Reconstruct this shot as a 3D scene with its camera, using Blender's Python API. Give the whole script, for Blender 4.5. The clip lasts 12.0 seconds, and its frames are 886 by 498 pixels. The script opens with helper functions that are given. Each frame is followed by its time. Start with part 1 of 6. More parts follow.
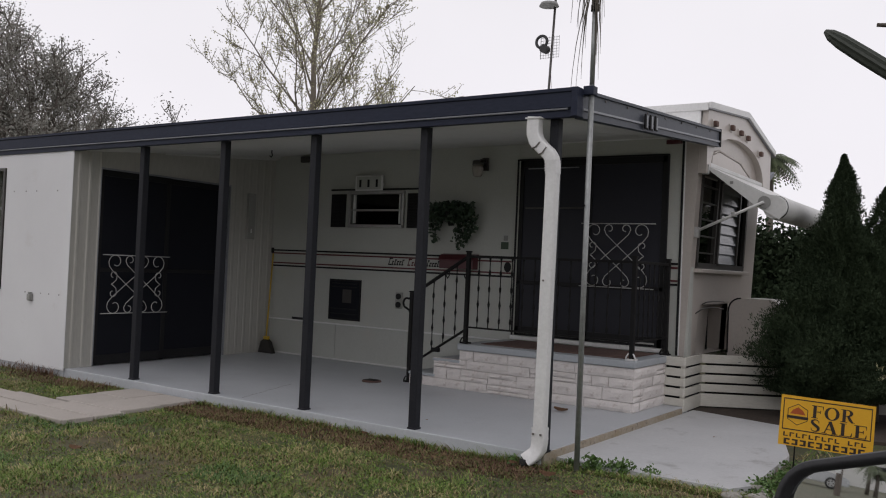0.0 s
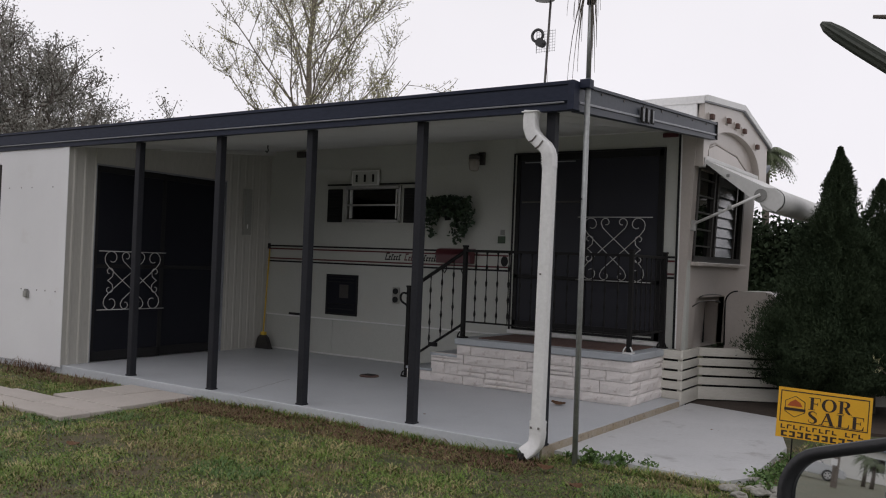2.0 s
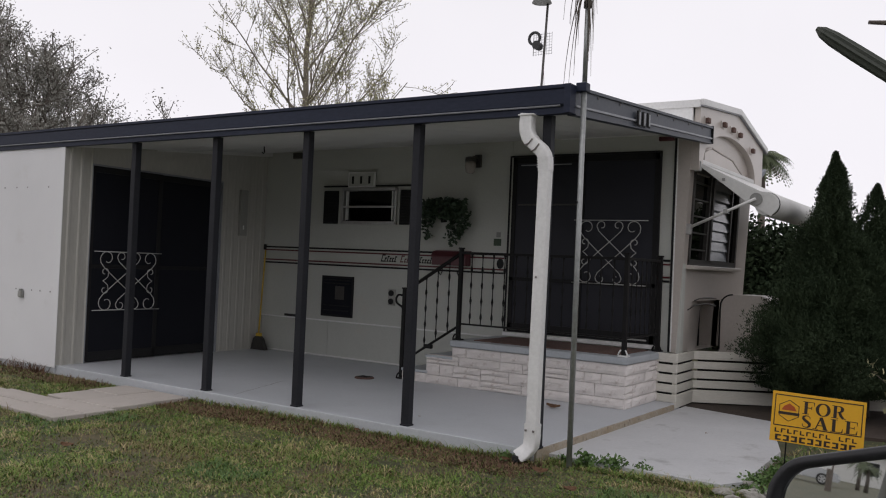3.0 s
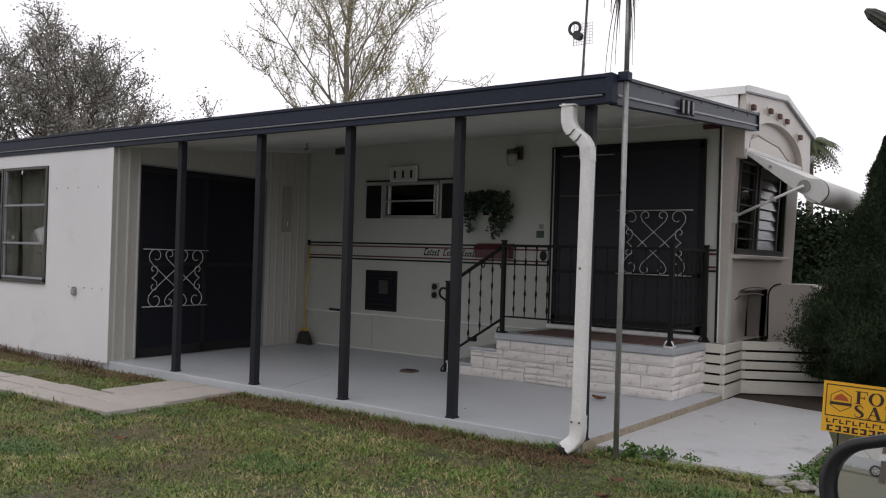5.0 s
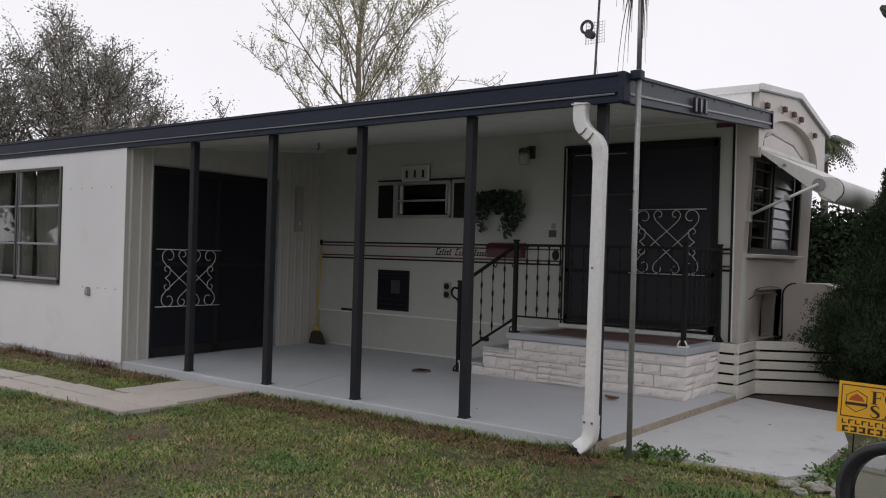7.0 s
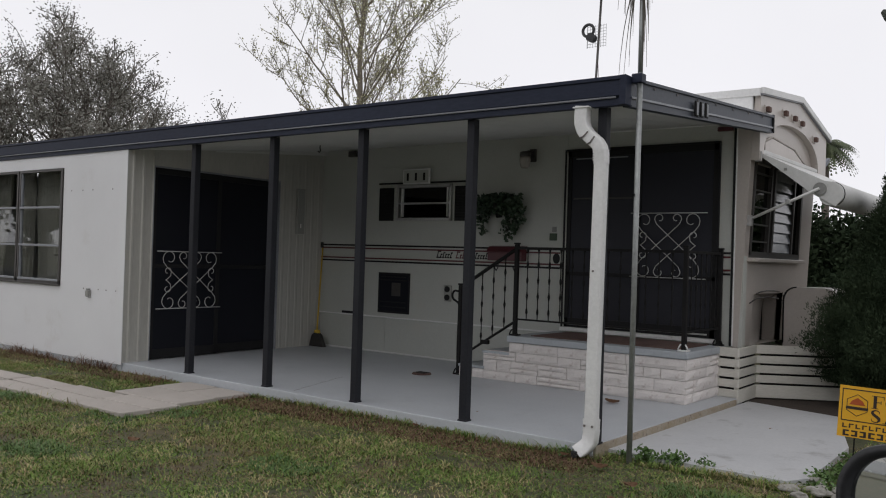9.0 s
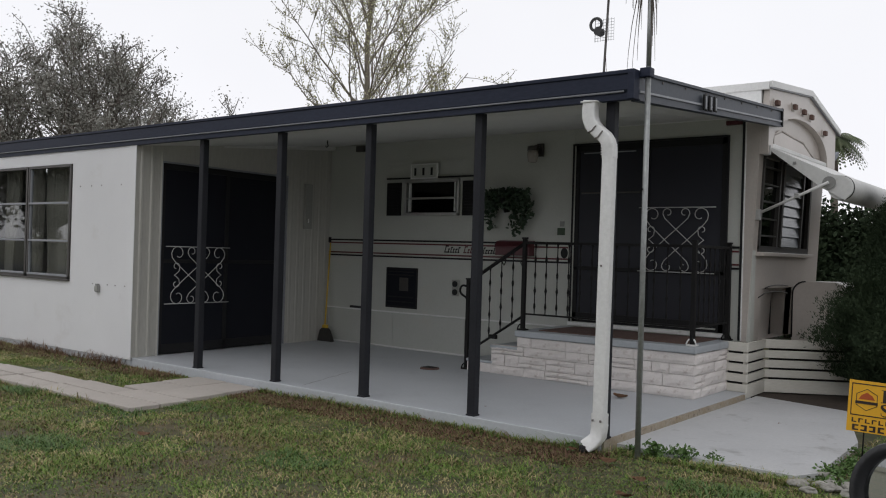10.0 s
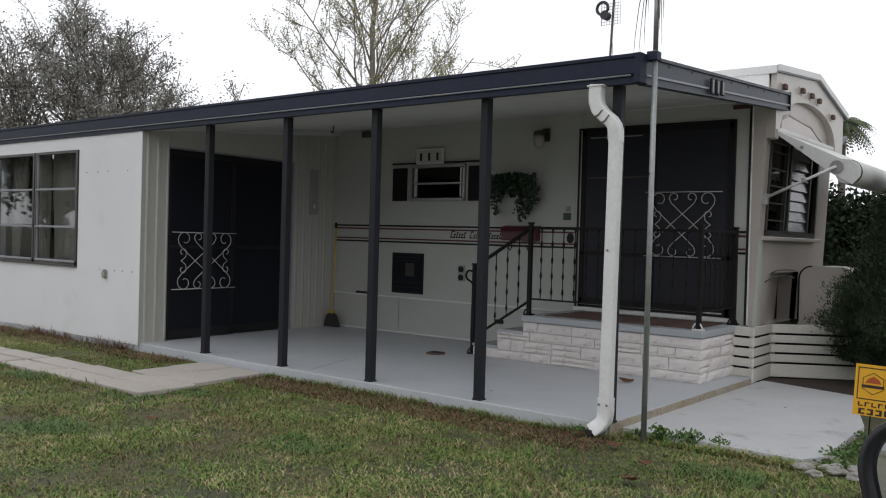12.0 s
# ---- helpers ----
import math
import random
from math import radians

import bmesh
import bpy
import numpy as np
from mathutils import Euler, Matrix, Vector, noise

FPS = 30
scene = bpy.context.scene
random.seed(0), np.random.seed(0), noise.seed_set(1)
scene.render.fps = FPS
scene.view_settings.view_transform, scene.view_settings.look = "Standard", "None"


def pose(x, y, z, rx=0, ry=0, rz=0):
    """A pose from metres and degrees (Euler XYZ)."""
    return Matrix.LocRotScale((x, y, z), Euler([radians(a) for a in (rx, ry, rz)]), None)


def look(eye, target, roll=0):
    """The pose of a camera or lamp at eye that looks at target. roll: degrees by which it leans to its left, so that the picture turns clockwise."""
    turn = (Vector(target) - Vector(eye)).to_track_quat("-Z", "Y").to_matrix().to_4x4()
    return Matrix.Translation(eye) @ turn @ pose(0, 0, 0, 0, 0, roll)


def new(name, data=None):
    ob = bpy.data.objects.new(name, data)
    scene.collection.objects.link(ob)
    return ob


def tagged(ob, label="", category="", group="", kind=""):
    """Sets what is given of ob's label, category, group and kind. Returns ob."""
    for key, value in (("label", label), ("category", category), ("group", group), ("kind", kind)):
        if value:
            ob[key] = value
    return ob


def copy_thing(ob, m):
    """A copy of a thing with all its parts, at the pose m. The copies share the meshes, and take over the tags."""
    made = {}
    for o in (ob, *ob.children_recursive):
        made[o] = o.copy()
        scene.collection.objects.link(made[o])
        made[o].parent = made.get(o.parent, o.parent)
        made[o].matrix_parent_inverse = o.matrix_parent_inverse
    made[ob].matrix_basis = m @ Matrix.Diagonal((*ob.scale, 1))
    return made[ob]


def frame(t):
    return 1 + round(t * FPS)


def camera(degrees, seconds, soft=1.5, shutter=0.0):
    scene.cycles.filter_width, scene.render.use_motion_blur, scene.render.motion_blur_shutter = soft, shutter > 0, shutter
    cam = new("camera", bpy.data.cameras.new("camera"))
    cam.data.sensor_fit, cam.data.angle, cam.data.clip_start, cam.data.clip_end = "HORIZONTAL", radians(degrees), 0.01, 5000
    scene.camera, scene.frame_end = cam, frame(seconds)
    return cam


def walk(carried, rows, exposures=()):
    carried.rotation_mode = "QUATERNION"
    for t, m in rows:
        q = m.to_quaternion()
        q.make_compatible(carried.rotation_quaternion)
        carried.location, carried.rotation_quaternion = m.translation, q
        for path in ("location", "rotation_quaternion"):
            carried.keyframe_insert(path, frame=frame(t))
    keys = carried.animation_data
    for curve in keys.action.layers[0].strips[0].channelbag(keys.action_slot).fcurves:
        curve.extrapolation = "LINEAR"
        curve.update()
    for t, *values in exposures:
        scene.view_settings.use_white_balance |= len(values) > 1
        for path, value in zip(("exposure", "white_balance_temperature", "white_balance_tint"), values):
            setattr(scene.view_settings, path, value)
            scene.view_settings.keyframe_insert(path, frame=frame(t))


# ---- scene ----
cam = camera(54.2, 12.0, soft=1.1)
PATH = [
    (0, (2.636, -5.123, 1.189), (1.505, -3.474, 1.229), 2.5),
    (0.5, (2.636, -5.129, 1.185), (1.506, -3.479, 1.224), 2.2),
    (1, (2.635, -5.121, 1.185), (1.511, -3.467, 1.218), 2.1),
    (1.5, (2.631, -5.12, 1.184), (1.505, -3.467, 1.216), 2.1),
    (2, (2.63, -5.12, 1.183), (1.506, -3.466, 1.212), 2.2),
    (2.5, (2.627, -5.117, 1.19), (1.508, -3.46, 1.218), 2.4),
    (3, (2.635, -5.122, 1.189), (1.518, -3.463, 1.222), 2.5),
    (4.8, (2.632, -5.138, 1.178), (1.466, -3.513, 1.201), 1.6),
    (5, (2.637, -5.133, 1.182), (1.441, -3.53, 1.197), 1.7),
    (5.5, (2.626, -5.13, 1.18), (1.421, -3.534, 1.194), 1.6),
    (6, (2.632, -5.121, 1.182), (1.414, -3.534, 1.194), 1.4),
    (6.5, (2.635, -5.118, 1.186), (1.418, -3.53, 1.196), 1.4),
    (7, (2.633, -5.121, 1.184), (1.414, -3.535, 1.197), 1.6),
    (9, (2.633, -5.121, 1.182), (1.413, -3.537, 1.202), 1.8),
    (9.5, (2.629, -5.121, 1.187), (1.403, -3.541, 1.203), 1.7),
    (10, (2.63, -5.124, 1.184), (1.396, -3.549, 1.191), 1.7),
    (10.5, (2.629, -5.127, 1.18), (1.39, -3.557, 1.175), 1.7),
    (11, (2.626, -5.121, 1.178), (1.385, -3.553, 1.166), 1.6),
    (11.5, (2.63, -5.126, 1.176), (1.39, -3.557, 1.157), 1.6),
    (12, (2.629, -5.129, 1.177), (1.386, -3.562, 1.151), 1.6),
]
EXPOSURES = [(0, -0.13, 6500, 13.5), (3, -0.09, 6500, 13.5), (5, 0.12, 6500, 13), (5.4, -0.09, 6500, 14), (6, -0.05, 6500, 13.5), (7, -0.05, 6480, 12.5), (9, -0.12, 6450, 10.5), (9.5, -0.1, 6430, 10), (10.5, 0.06, 6400, 9), (12, 0.14, 6350, 8.5)]
walk(cam, [(t, look(eye, target, roll)) for t, eye, target, roll in PATH], EXPOSURES)

# ---- sky and sun ----
world = bpy.data.worlds.new("overcast_sky")
scene.world = world
world.use_nodes = True
wn, wl = world.node_tree.nodes, world.node_tree.links
wn.clear()
SUN_EL, SUN_AZ = radians(58), radians(200)
sky = wn.new("ShaderNodeTexSky")
sky.sky_type, sky.sun_disc, sky.sun_elevation, sky.sun_rotation = "NISHITA", False, SUN_EL, SUN_AZ
wtc = wn.new("ShaderNodeTexCoord")
wsep = wn.new("ShaderNodeSeparateXYZ")
wl.new(wtc.outputs["Generated"], wsep.inputs[0])
wramp = wn.new("ShaderNodeValToRGB")
for e, (p, c) in zip((wramp.color_ramp.elements[0], wramp.color_ramp.elements[1]), ((0.0, (1.08, 1.06, 1.10, 1)), (1.0, (0.92, 0.91, 0.93, 1)))):
    e.position, e.color = p, c
mid = wramp.color_ramp.elements.new(0.32)
mid.color = (1.02, 1.01, 1.03, 1)
wl.new(wsep.outputs["Z"], wramp.inputs[0])
wnoise = wn.new("ShaderNodeTexNoise")
wnoise.inputs["Scale"].default_value, wnoise.inputs["Detail"].default_value = 2.2, 4
wl.new(wtc.outputs["Generated"], wnoise.inputs["Vector"])
wmap = wn.new("ShaderNodeMapRange")
wmap.inputs["To Min"].default_value, wmap.inputs["To Max"].default_value = 0.9, 1.08
wl.new(wnoise.outputs[0], wmap.inputs["Value"])
wcloud = wn.new("ShaderNodeVectorMath")
wcloud.operation = "SCALE"
wl.new(wramp.outputs[0], wcloud.inputs[0])
wl.new(wmap.outputs[0], wcloud.inputs["Scale"])
wb1, wb2, wadd, wout = wn.new("ShaderNodeBackground"), wn.new("ShaderNodeBackground"), wn.new("ShaderNodeAddShader"), wn.new("ShaderNodeOutputWorld")
wl.new(wcloud.outputs[0], wb1.inputs[0])
wb1.inputs[1].default_value = 0.92
wl.new(sky.outputs[0], wb2.inputs[0])
wb2.inputs[1].default_value = 0.006
wl.new(wb1.outputs[0], wadd.inputs[0])
wl.new(wb2.outputs[0], wadd.inputs[1])
wl.new(wadd.outputs[0], wout.inputs[0])
sun = new("sun", bpy.data.lights.new("sun", "SUN"))
sun.data.energy, sun.data.angle, sun.data.color = 0.3, radians(40), (1.0, 0.97, 0.94)
sun.matrix_world = look((2, -12, 18), (-1.5, 0, 0))


# ---- materials ----
def mat(name, col, col2=None, rough=0.6, metal=0.0, big=1.5, fine=60.0, mixup=1.0, bump=0.15, spec=0.5, rnd=0.0, island=0.0, stretch=(1, 1, 1), sheen=0.0, stain=None, stain_scale=0.8, stain_edge=(0.52, 0.66)):
    m = bpy.data.materials.new(name)
    m.use_nodes = True
    n, l = m.node_tree.nodes, m.node_tree.links
    b = n["Principled BSDF"]
    b.inputs["Roughness"].default_value, b.inputs["Metallic"].default_value = rough, metal
    b.inputs["Specular IOR Level"].default_value = spec
    col2 = col2 or tuple(0.78 * c for c in col)
    tc, mp = n.new("ShaderNodeTexCoord"), n.new("ShaderNodeMapping")
    mp.inputs["Scale"].default_value = stretch
    l.new(tc.outputs["Object"], mp.inputs[0])
    nz = []
    for s, d in ((big, 5), (fine, 6)):
        t = n.new("ShaderNodeTexNoise")
        t.inputs["Scale"].default_value, t.inputs["Detail"].default_value, t.inputs["Roughness"].default_value = s, d, 0.62
        l.new(mp.outputs[0], t.inputs["Vector"])
        nz.append(t)
    add = n.new("ShaderNodeMath")
    add.operation = "ADD"
    l.new(nz[0].outputs[0], add.inputs[0])
    l.new(nz[1].outputs[0], add.inputs[1])
    mr = n.new("ShaderNodeMapRange")
    mr.inputs["From Min"].default_value, mr.inputs["From Max"].default_value = 0.7, 1.3
    mr.inputs["To Max"].default_value = mixup
    l.new(add.outputs[0], mr.inputs["Value"])
    fac = mr.outputs[0]
    for amount, node, key in ((rnd, "ShaderNodeObjectInfo", "Random"), (island, "ShaderNodeNewGeometry", "Random Per Island")):
        if amount:
            oi, ma = n.new(node), n.new("ShaderNodeMath")
            ma.operation = "MULTIPLY_ADD"
            l.new(oi.outputs[key], ma.inputs[0])
            ma.inputs[1].default_value = amount
            l.new(fac, ma.inputs[2])
            fac = ma.outputs[0]
    mx = n.new("ShaderNodeMix")
    mx.data_type = "RGBA"
    l.new(fac, mx.inputs["Factor"])
    mx.inputs["A"].default_value, mx.inputs["B"].default_value = (*col, 1), (*col2, 1)
    out = mx.outputs["Result"]
    if stain:
        st = n.new("ShaderNodeTexNoise")
        st.inputs["Scale"].default_value, st.inputs["Detail"].default_value, st.inputs["Roughness"].default_value = stain_scale, 8, 0.7
        l.new(tc.outputs["Object"], st.inputs["Vector"])
        sr = n.new("ShaderNodeMapRange")
        sr.inputs["From Min"].default_value, sr.inputs["From Max"].default_value = stain_edge
        l.new(st.outputs[0], sr.inputs["Value"])
        m2 = n.new("ShaderNodeMix")
        m2.data_type = "RGBA"
        l.new(sr.outputs[0], m2.inputs["Factor"])
        l.new(out, m2.inputs["A"])
        m2.inputs["B"].default_value = (*stain, 1)
        out = m2.outputs["Result"]
    l.new(out, b.inputs["Base Color"])
    rr = n.new("ShaderNodeMapRange")
    rr.inputs["To Min"].default_value, rr.inputs["To Max"].default_value = max(0.02, rough - 0.08), min(1, rough + 0.08)
    l.new(nz[0].outputs[0], rr.inputs["Value"])
    l.new(rr.outputs[0], b.inputs["Roughness"])
    if bump:
        bp = n.new("ShaderNodeBump")
        bp.inputs["Strength"].default_value, bp.inputs["Distance"].default_value = bump, 0.01
        l.new(nz[1].outputs[0], bp.inputs["Height"])
        l.new(bp.outputs[0], b.inputs["Normal"])
    return m


M = {}
M["stucco"] = mat("white_painted_panel", (0.765, 0.765, 0.775), (0.69, 0.69, 0.70), rough=0.75, big=0.9, fine=160, bump=0.12, stain=(0.6, 0.58, 0.56), stain_scale=1.4, stain_edge=(0.6, 0.85))
M["metal_siding"] = mat("ribbed_beige_siding", (0.49, 0.48, 0.44), (0.40, 0.39, 0.355), rough=0.5, big=1.2, fine=40, bump=0.05, stretch=(1, 1, 0.25), stain=(0.42, 0.38, 0.33), stain_scale=2.5, stain_edge=(0.6, 0.9))
M["trailer"] = mat("cream_trailer_skin", (0.515, 0.525, 0.49), (0.44, 0.45, 0.415), rough=0.45, big=0.8, fine=70, bump=0.06, stain=(0.52, 0.49, 0.43), stain_scale=1.7, stain_edge=(0.58, 0.85))
M["trailer_cap"] = mat("beige_fibreglass", (0.50, 0.455, 0.415), (0.43, 0.39, 0.355), rough=0.32, big=1.0, fine=50, bump=0.03, stain=(0.40, 0.36, 0.33), stain_scale=2.0, stain_edge=(0.58, 0.85))
M["skirt_slat"] = mat("cream_painted_board", (0.68, 0.66, 0.60), (0.55, 0.53, 0.47), rough=0.6, big=2.0, fine=60, bump=0.1, stretch=(0.4, 0.4, 2))
M["white_trim"] = mat("white_painted_metal", (0.78, 0.78, 0.77), (0.66, 0.66, 0.65), rough=0.45, big=2.5, fine=40, bump=0.04, stain=(0.45, 0.42, 0.38), stain_scale=4, stain_edge=(0.64, 0.8))
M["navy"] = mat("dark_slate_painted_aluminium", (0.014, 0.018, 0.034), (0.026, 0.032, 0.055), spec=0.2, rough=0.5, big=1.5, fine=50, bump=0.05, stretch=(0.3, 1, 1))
# side fascia: a lighter mix than the front fascia's slate
M["slate_side"] = mat("lighter_slate_painted_aluminium", (0.042, 0.050, 0.066), (0.070, 0.080, 0.098), spec=0.25, rough=0.45, big=1.5, fine=40, bump=0.05)
M["bead"] = mat("grey_worn_trim_bead", (0.20, 0.21, 0.235), (0.30, 0.31, 0.33), rough=0.45, big=4, fine=60)
M["post"] = mat("charcoal_painted_post", (0.015, 0.016, 0.020), (0.028, 0.029, 0.034), spec=0.15, rough=0.55, big=2, fine=70, bump=0.06, stain=(0.06, 0.058, 0.056), stain_scale=6, stain_edge=(0.62, 0.8))
M["iron"] = mat("black_wrought_iron", (0.009, 0.009, 0.010), (0.018, 0.017, 0.016), spec=0.15, rough=0.55, big=6, fine=90, bump=0.15)
M["grille"] = mat("chalky_white_painted_iron", (0.52, 0.52, 0.51), (0.36, 0.36, 0.35), rough=0.55, big=8, fine=80, bump=0.1, stain=(0.16, 0.14, 0.12), stain_scale=16, stain_edge=(0.6, 0.72))
M["ceiling"] = mat("white_soffit_panel", (0.62, 0.62, 0.60), (0.55, 0.55, 0.53), rough=0.6, big=0.8, fine=40, bump=0.03)
M["slab"] = mat("grey_painted_concrete", (0.50, 0.52, 0.545), (0.42, 0.44, 0.465), rough=0.42, big=0.9, fine=45, bump=0.05, stain=(0.36, 0.37, 0.39), stain_scale=1.1, stain_edge=(0.56, 0.82))
M["slab_low"] = mat("worn_painted_concrete", (0.56, 0.565, 0.575), (0.47, 0.475, 0.485), rough=0.5, big=1.2, fine=50, bump=0.06, stain=(0.30, 0.30, 0.30), stain_scale=3.2, stain_edge=(0.57, 0.74))
M["edge"] = mat("ochre_stained_concrete_edge", (0.26, 0.20, 0.12), (0.36, 0.33, 0.28), rough=0.7, big=5, fine=60, bump=0.2, stain=(0.14, 0.10, 0.07), stain_scale=14, stain_edge=(0.55, 0.66))
M["block"] = mat("whitewashed_slump_block", (0.79, 0.745, 0.72), (0.67, 0.63, 0.605), rough=0.8, big=4, fine=70, bump=0.7, rnd=0.25, stain=(0.44, 0.37, 0.34), stain_scale=11, stain_edge=(0.56, 0.76))
M["joint"] = mat("whitewashed_mortar", (0.40, 0.37, 0.35), (0.22, 0.20, 0.19), rough=0.9, big=9, fine=90, bump=0.3)
M["mortar"] = mat("dark_mortar", (0.20, 0.18, 0.17), rough=0.9, fine=90, bump=0.3)
M["cap"] = mat("grey_painted_step", (0.42, 0.445, 0.47), (0.34, 0.365, 0.39), rough=0.5, big=2, fine=60, bump=0.1, stain=(0.24, 0.25, 0.26), stain_scale=5, stain_edge=(0.62, 0.8))
M["mat_brown"] = mat("brown_outdoor_carpet", (0.17, 0.105, 0.085), (0.10, 0.06, 0.05), rough=0.95, big=4, fine=250, bump=0.5)
M["paver"] = mat("buff_concrete_paver", (0.50, 0.455, 0.415), (0.39, 0.355, 0.32), rough=0.85, big=2.2, fine=80, bump=0.25, rnd=0.3, stain=(0.20, 0.18, 0.15), stain_scale=4, stain_edge=(0.6, 0.8))
M["screen"] = mat("black_insect_screen", (0.010, 0.011, 0.016), (0.015, 0.016, 0.021), rough=0.6, big=1.5, fine=400, bump=0.05, spec=0.12)
# lighter copy of the screen: reflection of the glass behind put into the colour
M["door_screen"] = mat("black_screen_with_painted_reflection", (0.017, 0.018, 0.026), (0.024, 0.025, 0.034), rough=0.45, big=1.5, fine=400, bump=0.04, spec=0.3)
# near-black that paints the shade of hollows and unlit rooms
M["dark"] = mat("painted_shade_black", (0.02, 0.02, 0.02), rough=0.9, bump=0)
M["bronze"] = mat("dark_bronze_aluminium", (0.05, 0.045, 0.042), (0.085, 0.08, 0.075), rough=0.4, metal=0.3, big=3, fine=60, bump=0.03)
M["alu"] = mat("mill_aluminium", (0.56, 0.56, 0.55), (0.42, 0.42, 0.41), rough=0.38, metal=0.7, big=3, fine=50, bump=0.04)
M["galv"] = mat("galvanised_steel", (0.34, 0.355, 0.35), (0.24, 0.25, 0.245), rough=0.45, metal=0.6, big=5, fine=40, bump=0.06, stain=(0.16, 0.14, 0.12), stain_scale=9, stain_edge=(0.64, 0.78))
M["maroon"] = mat("maroon_vinyl", (0.12, 0.02, 0.025), (0.09, 0.017, 0.02), rough=0.4, bump=0.02)
M["black"] = mat("black_vinyl", (0.013, 0.013, 0.014), (0.020, 0.020, 0.021), spec=0.2, rough=0.5, bump=0.03)
M["black_plastic"] = mat("black_textured_plastic", (0.014, 0.014, 0.015), (0.022, 0.022, 0.024), rough=0.45, big=5, fine=300, bump=0.12)
M["grey_plastic"] = mat("grey_plastic", (0.28, 0.28, 0.27), (0.2, 0.2, 0.19), rough=0.5, bump=0.04)
M["grey_box"] = mat("grey_green_painted_box", (0.34, 0.34, 0.31), (0.27, 0.27, 0.25), rough=0.5, bump=0.04)
M["louvre"] = mat("pale_grey_louvre_glass", (0.22, 0.24, 0.26), (0.16, 0.18, 0.20), rough=0.2, big=3, fine=40, bump=0.02)
M["yellow_handle"] = mat("yellow_painted_wood", (0.62, 0.42, 0.04), (0.5, 0.32, 0.04), rough=0.4, bump=0.05)
M["bristle"] = mat("black_broom_bristle", (0.02, 0.02, 0.018), (0.05, 0.045, 0.04), rough=0.8, fine=200, bump=0.6, stretch=(1, 1, 0.1))
M["red_box"] = mat("dark_red_enamel", (0.095, 0.020, 0.026), (0.075, 0.017, 0.022), rough=0.4, bump=0.05)
M["awning"] = mat("white_awning_vinyl", (0.66, 0.66, 0.645), (0.56, 0.56, 0.545), rough=0.5, big=3, fine=30, bump=0.1, stain=(0.4, 0.4, 0.38), stain_scale=7, stain_edge=(0.6, 0.8))
M["sign_yellow"] = mat("golden_yellow_sign_plastic", (0.78, 0.42, 0.025), (0.72, 0.38, 0.02), rough=0.45, bump=0.02)
M["sign_ink"] = mat("dark_brown_ink", (0.035, 0.022, 0.018), rough=0.5, bump=0)
M["sign_red"] = mat("orange_red_ink", (0.45, 0.09, 0.02), rough=0.5, bump=0)
M["bark"] = mat("grey_brown_bark", (0.16, 0.135, 0.115), (0.07, 0.058, 0.048), rough=0.9, big=6, fine=40, bump=0.5)
M["bark_pale"] = mat("pale_grey_brown_bark", (0.23, 0.20, 0.155), (0.15, 0.13, 0.105), rough=0.85, big=5, fine=40, bump=0.4)
M["oak_leaf"] = mat("dull_oak_leaf", (0.15, 0.152, 0.13), (0.25, 0.245, 0.215), rough=0.7, spec=0.2, big=1.0, fine=20, bump=0, island=0.6)
M["bud_leaf"] = mat("yellow_green_young_leaf", (0.30, 0.32, 0.14), (0.42, 0.40, 0.24), rough=0.6, big=1.0, fine=20, bump=0, island=0.6)
M["conifer"] = mat("dark_green_conifer_spray", (0.015, 0.029, 0.015), (0.040, 0.058, 0.030), spec=0.15, rough=0.8, big=2.0, fine=30, bump=0, island=0.5)
M["ivy_leaf"] = mat("green_ivy_leaf", (0.020, 0.045, 0.024), (0.042, 0.072, 0.040), rough=0.5, big=3, fine=30, bump=0, island=0.5)
M["weed_leaf"] = mat("bright_green_weed_leaf", (0.06, 0.135, 0.03), (0.10, 0.17, 0.045), rough=0.55, big=3, fine=30, bump=0, island=0.5)
M["palm_leaf"] = mat("green_palm_leaf", (0.06, 0.09, 0.04), (0.10, 0.12, 0.055), rough=0.55, bump=0, island=0.4)
M["dead_frond"] = mat("dried_grey_brown_frond", (0.13, 0.11, 0.085), (0.08, 0.068, 0.055), rough=0.8, bump=0, island=0.4)
M["cactus"] = mat("dark_green_cactus_skin", (0.022, 0.030, 0.020), (0.045, 0.05, 0.038), rough=0.6, big=6, fine=60, bump=0.2)
M["stone"] = mat("pale_limestone_rock", (0.40, 0.385, 0.35), (0.26, 0.25, 0.225), rough=0.85, big=5, fine=50, bump=0.6, rnd=0.3)
M["soil"] = mat("dark_brown_soil", (0.075, 0.055, 0.042), (0.04, 0.03, 0.024), rough=0.95, big=6, fine=60, bump=0.7)
M["dry_leaf"] = mat("tan_dry_leaf", (0.27, 0.155, 0.085), (0.19, 0.10, 0.055), rough=0.7, fine=50, bump=0.1, rnd=0.4)
M["car_silver"] = mat("silver_car_paint", (0.55, 0.56, 0.57), (0.52, 0.53, 0.54), rough=0.25, metal=0.4, bump=0)
M["tyre"] = mat("black_tyre_rubber", (0.02, 0.02, 0.02), rough=0.85, bump=0.1)
M["far_wall"] = mat("pale_house_siding", (0.66, 0.65, 0.62), (0.58, 0.57, 0.54), rough=0.7, stretch=(0.3, 0.3, 4))
M["far_roof"] = mat("grey_blue_metal_roof", (0.13, 0.15, 0.18), (0.09, 0.10, 0.125), rough=0.5, bump=0.05)
M["wood"] = mat("weathered_wood", (0.18, 0.15, 0.125), (0.11, 0.09, 0.075), rough=0.85, stretch=(4, 4, 0.5), bump=0.4)
M["hydrant_red"] = mat("faded_red_paint", (0.42, 0.06, 0.03), (0.33, 0.05, 0.03), rough=0.5)
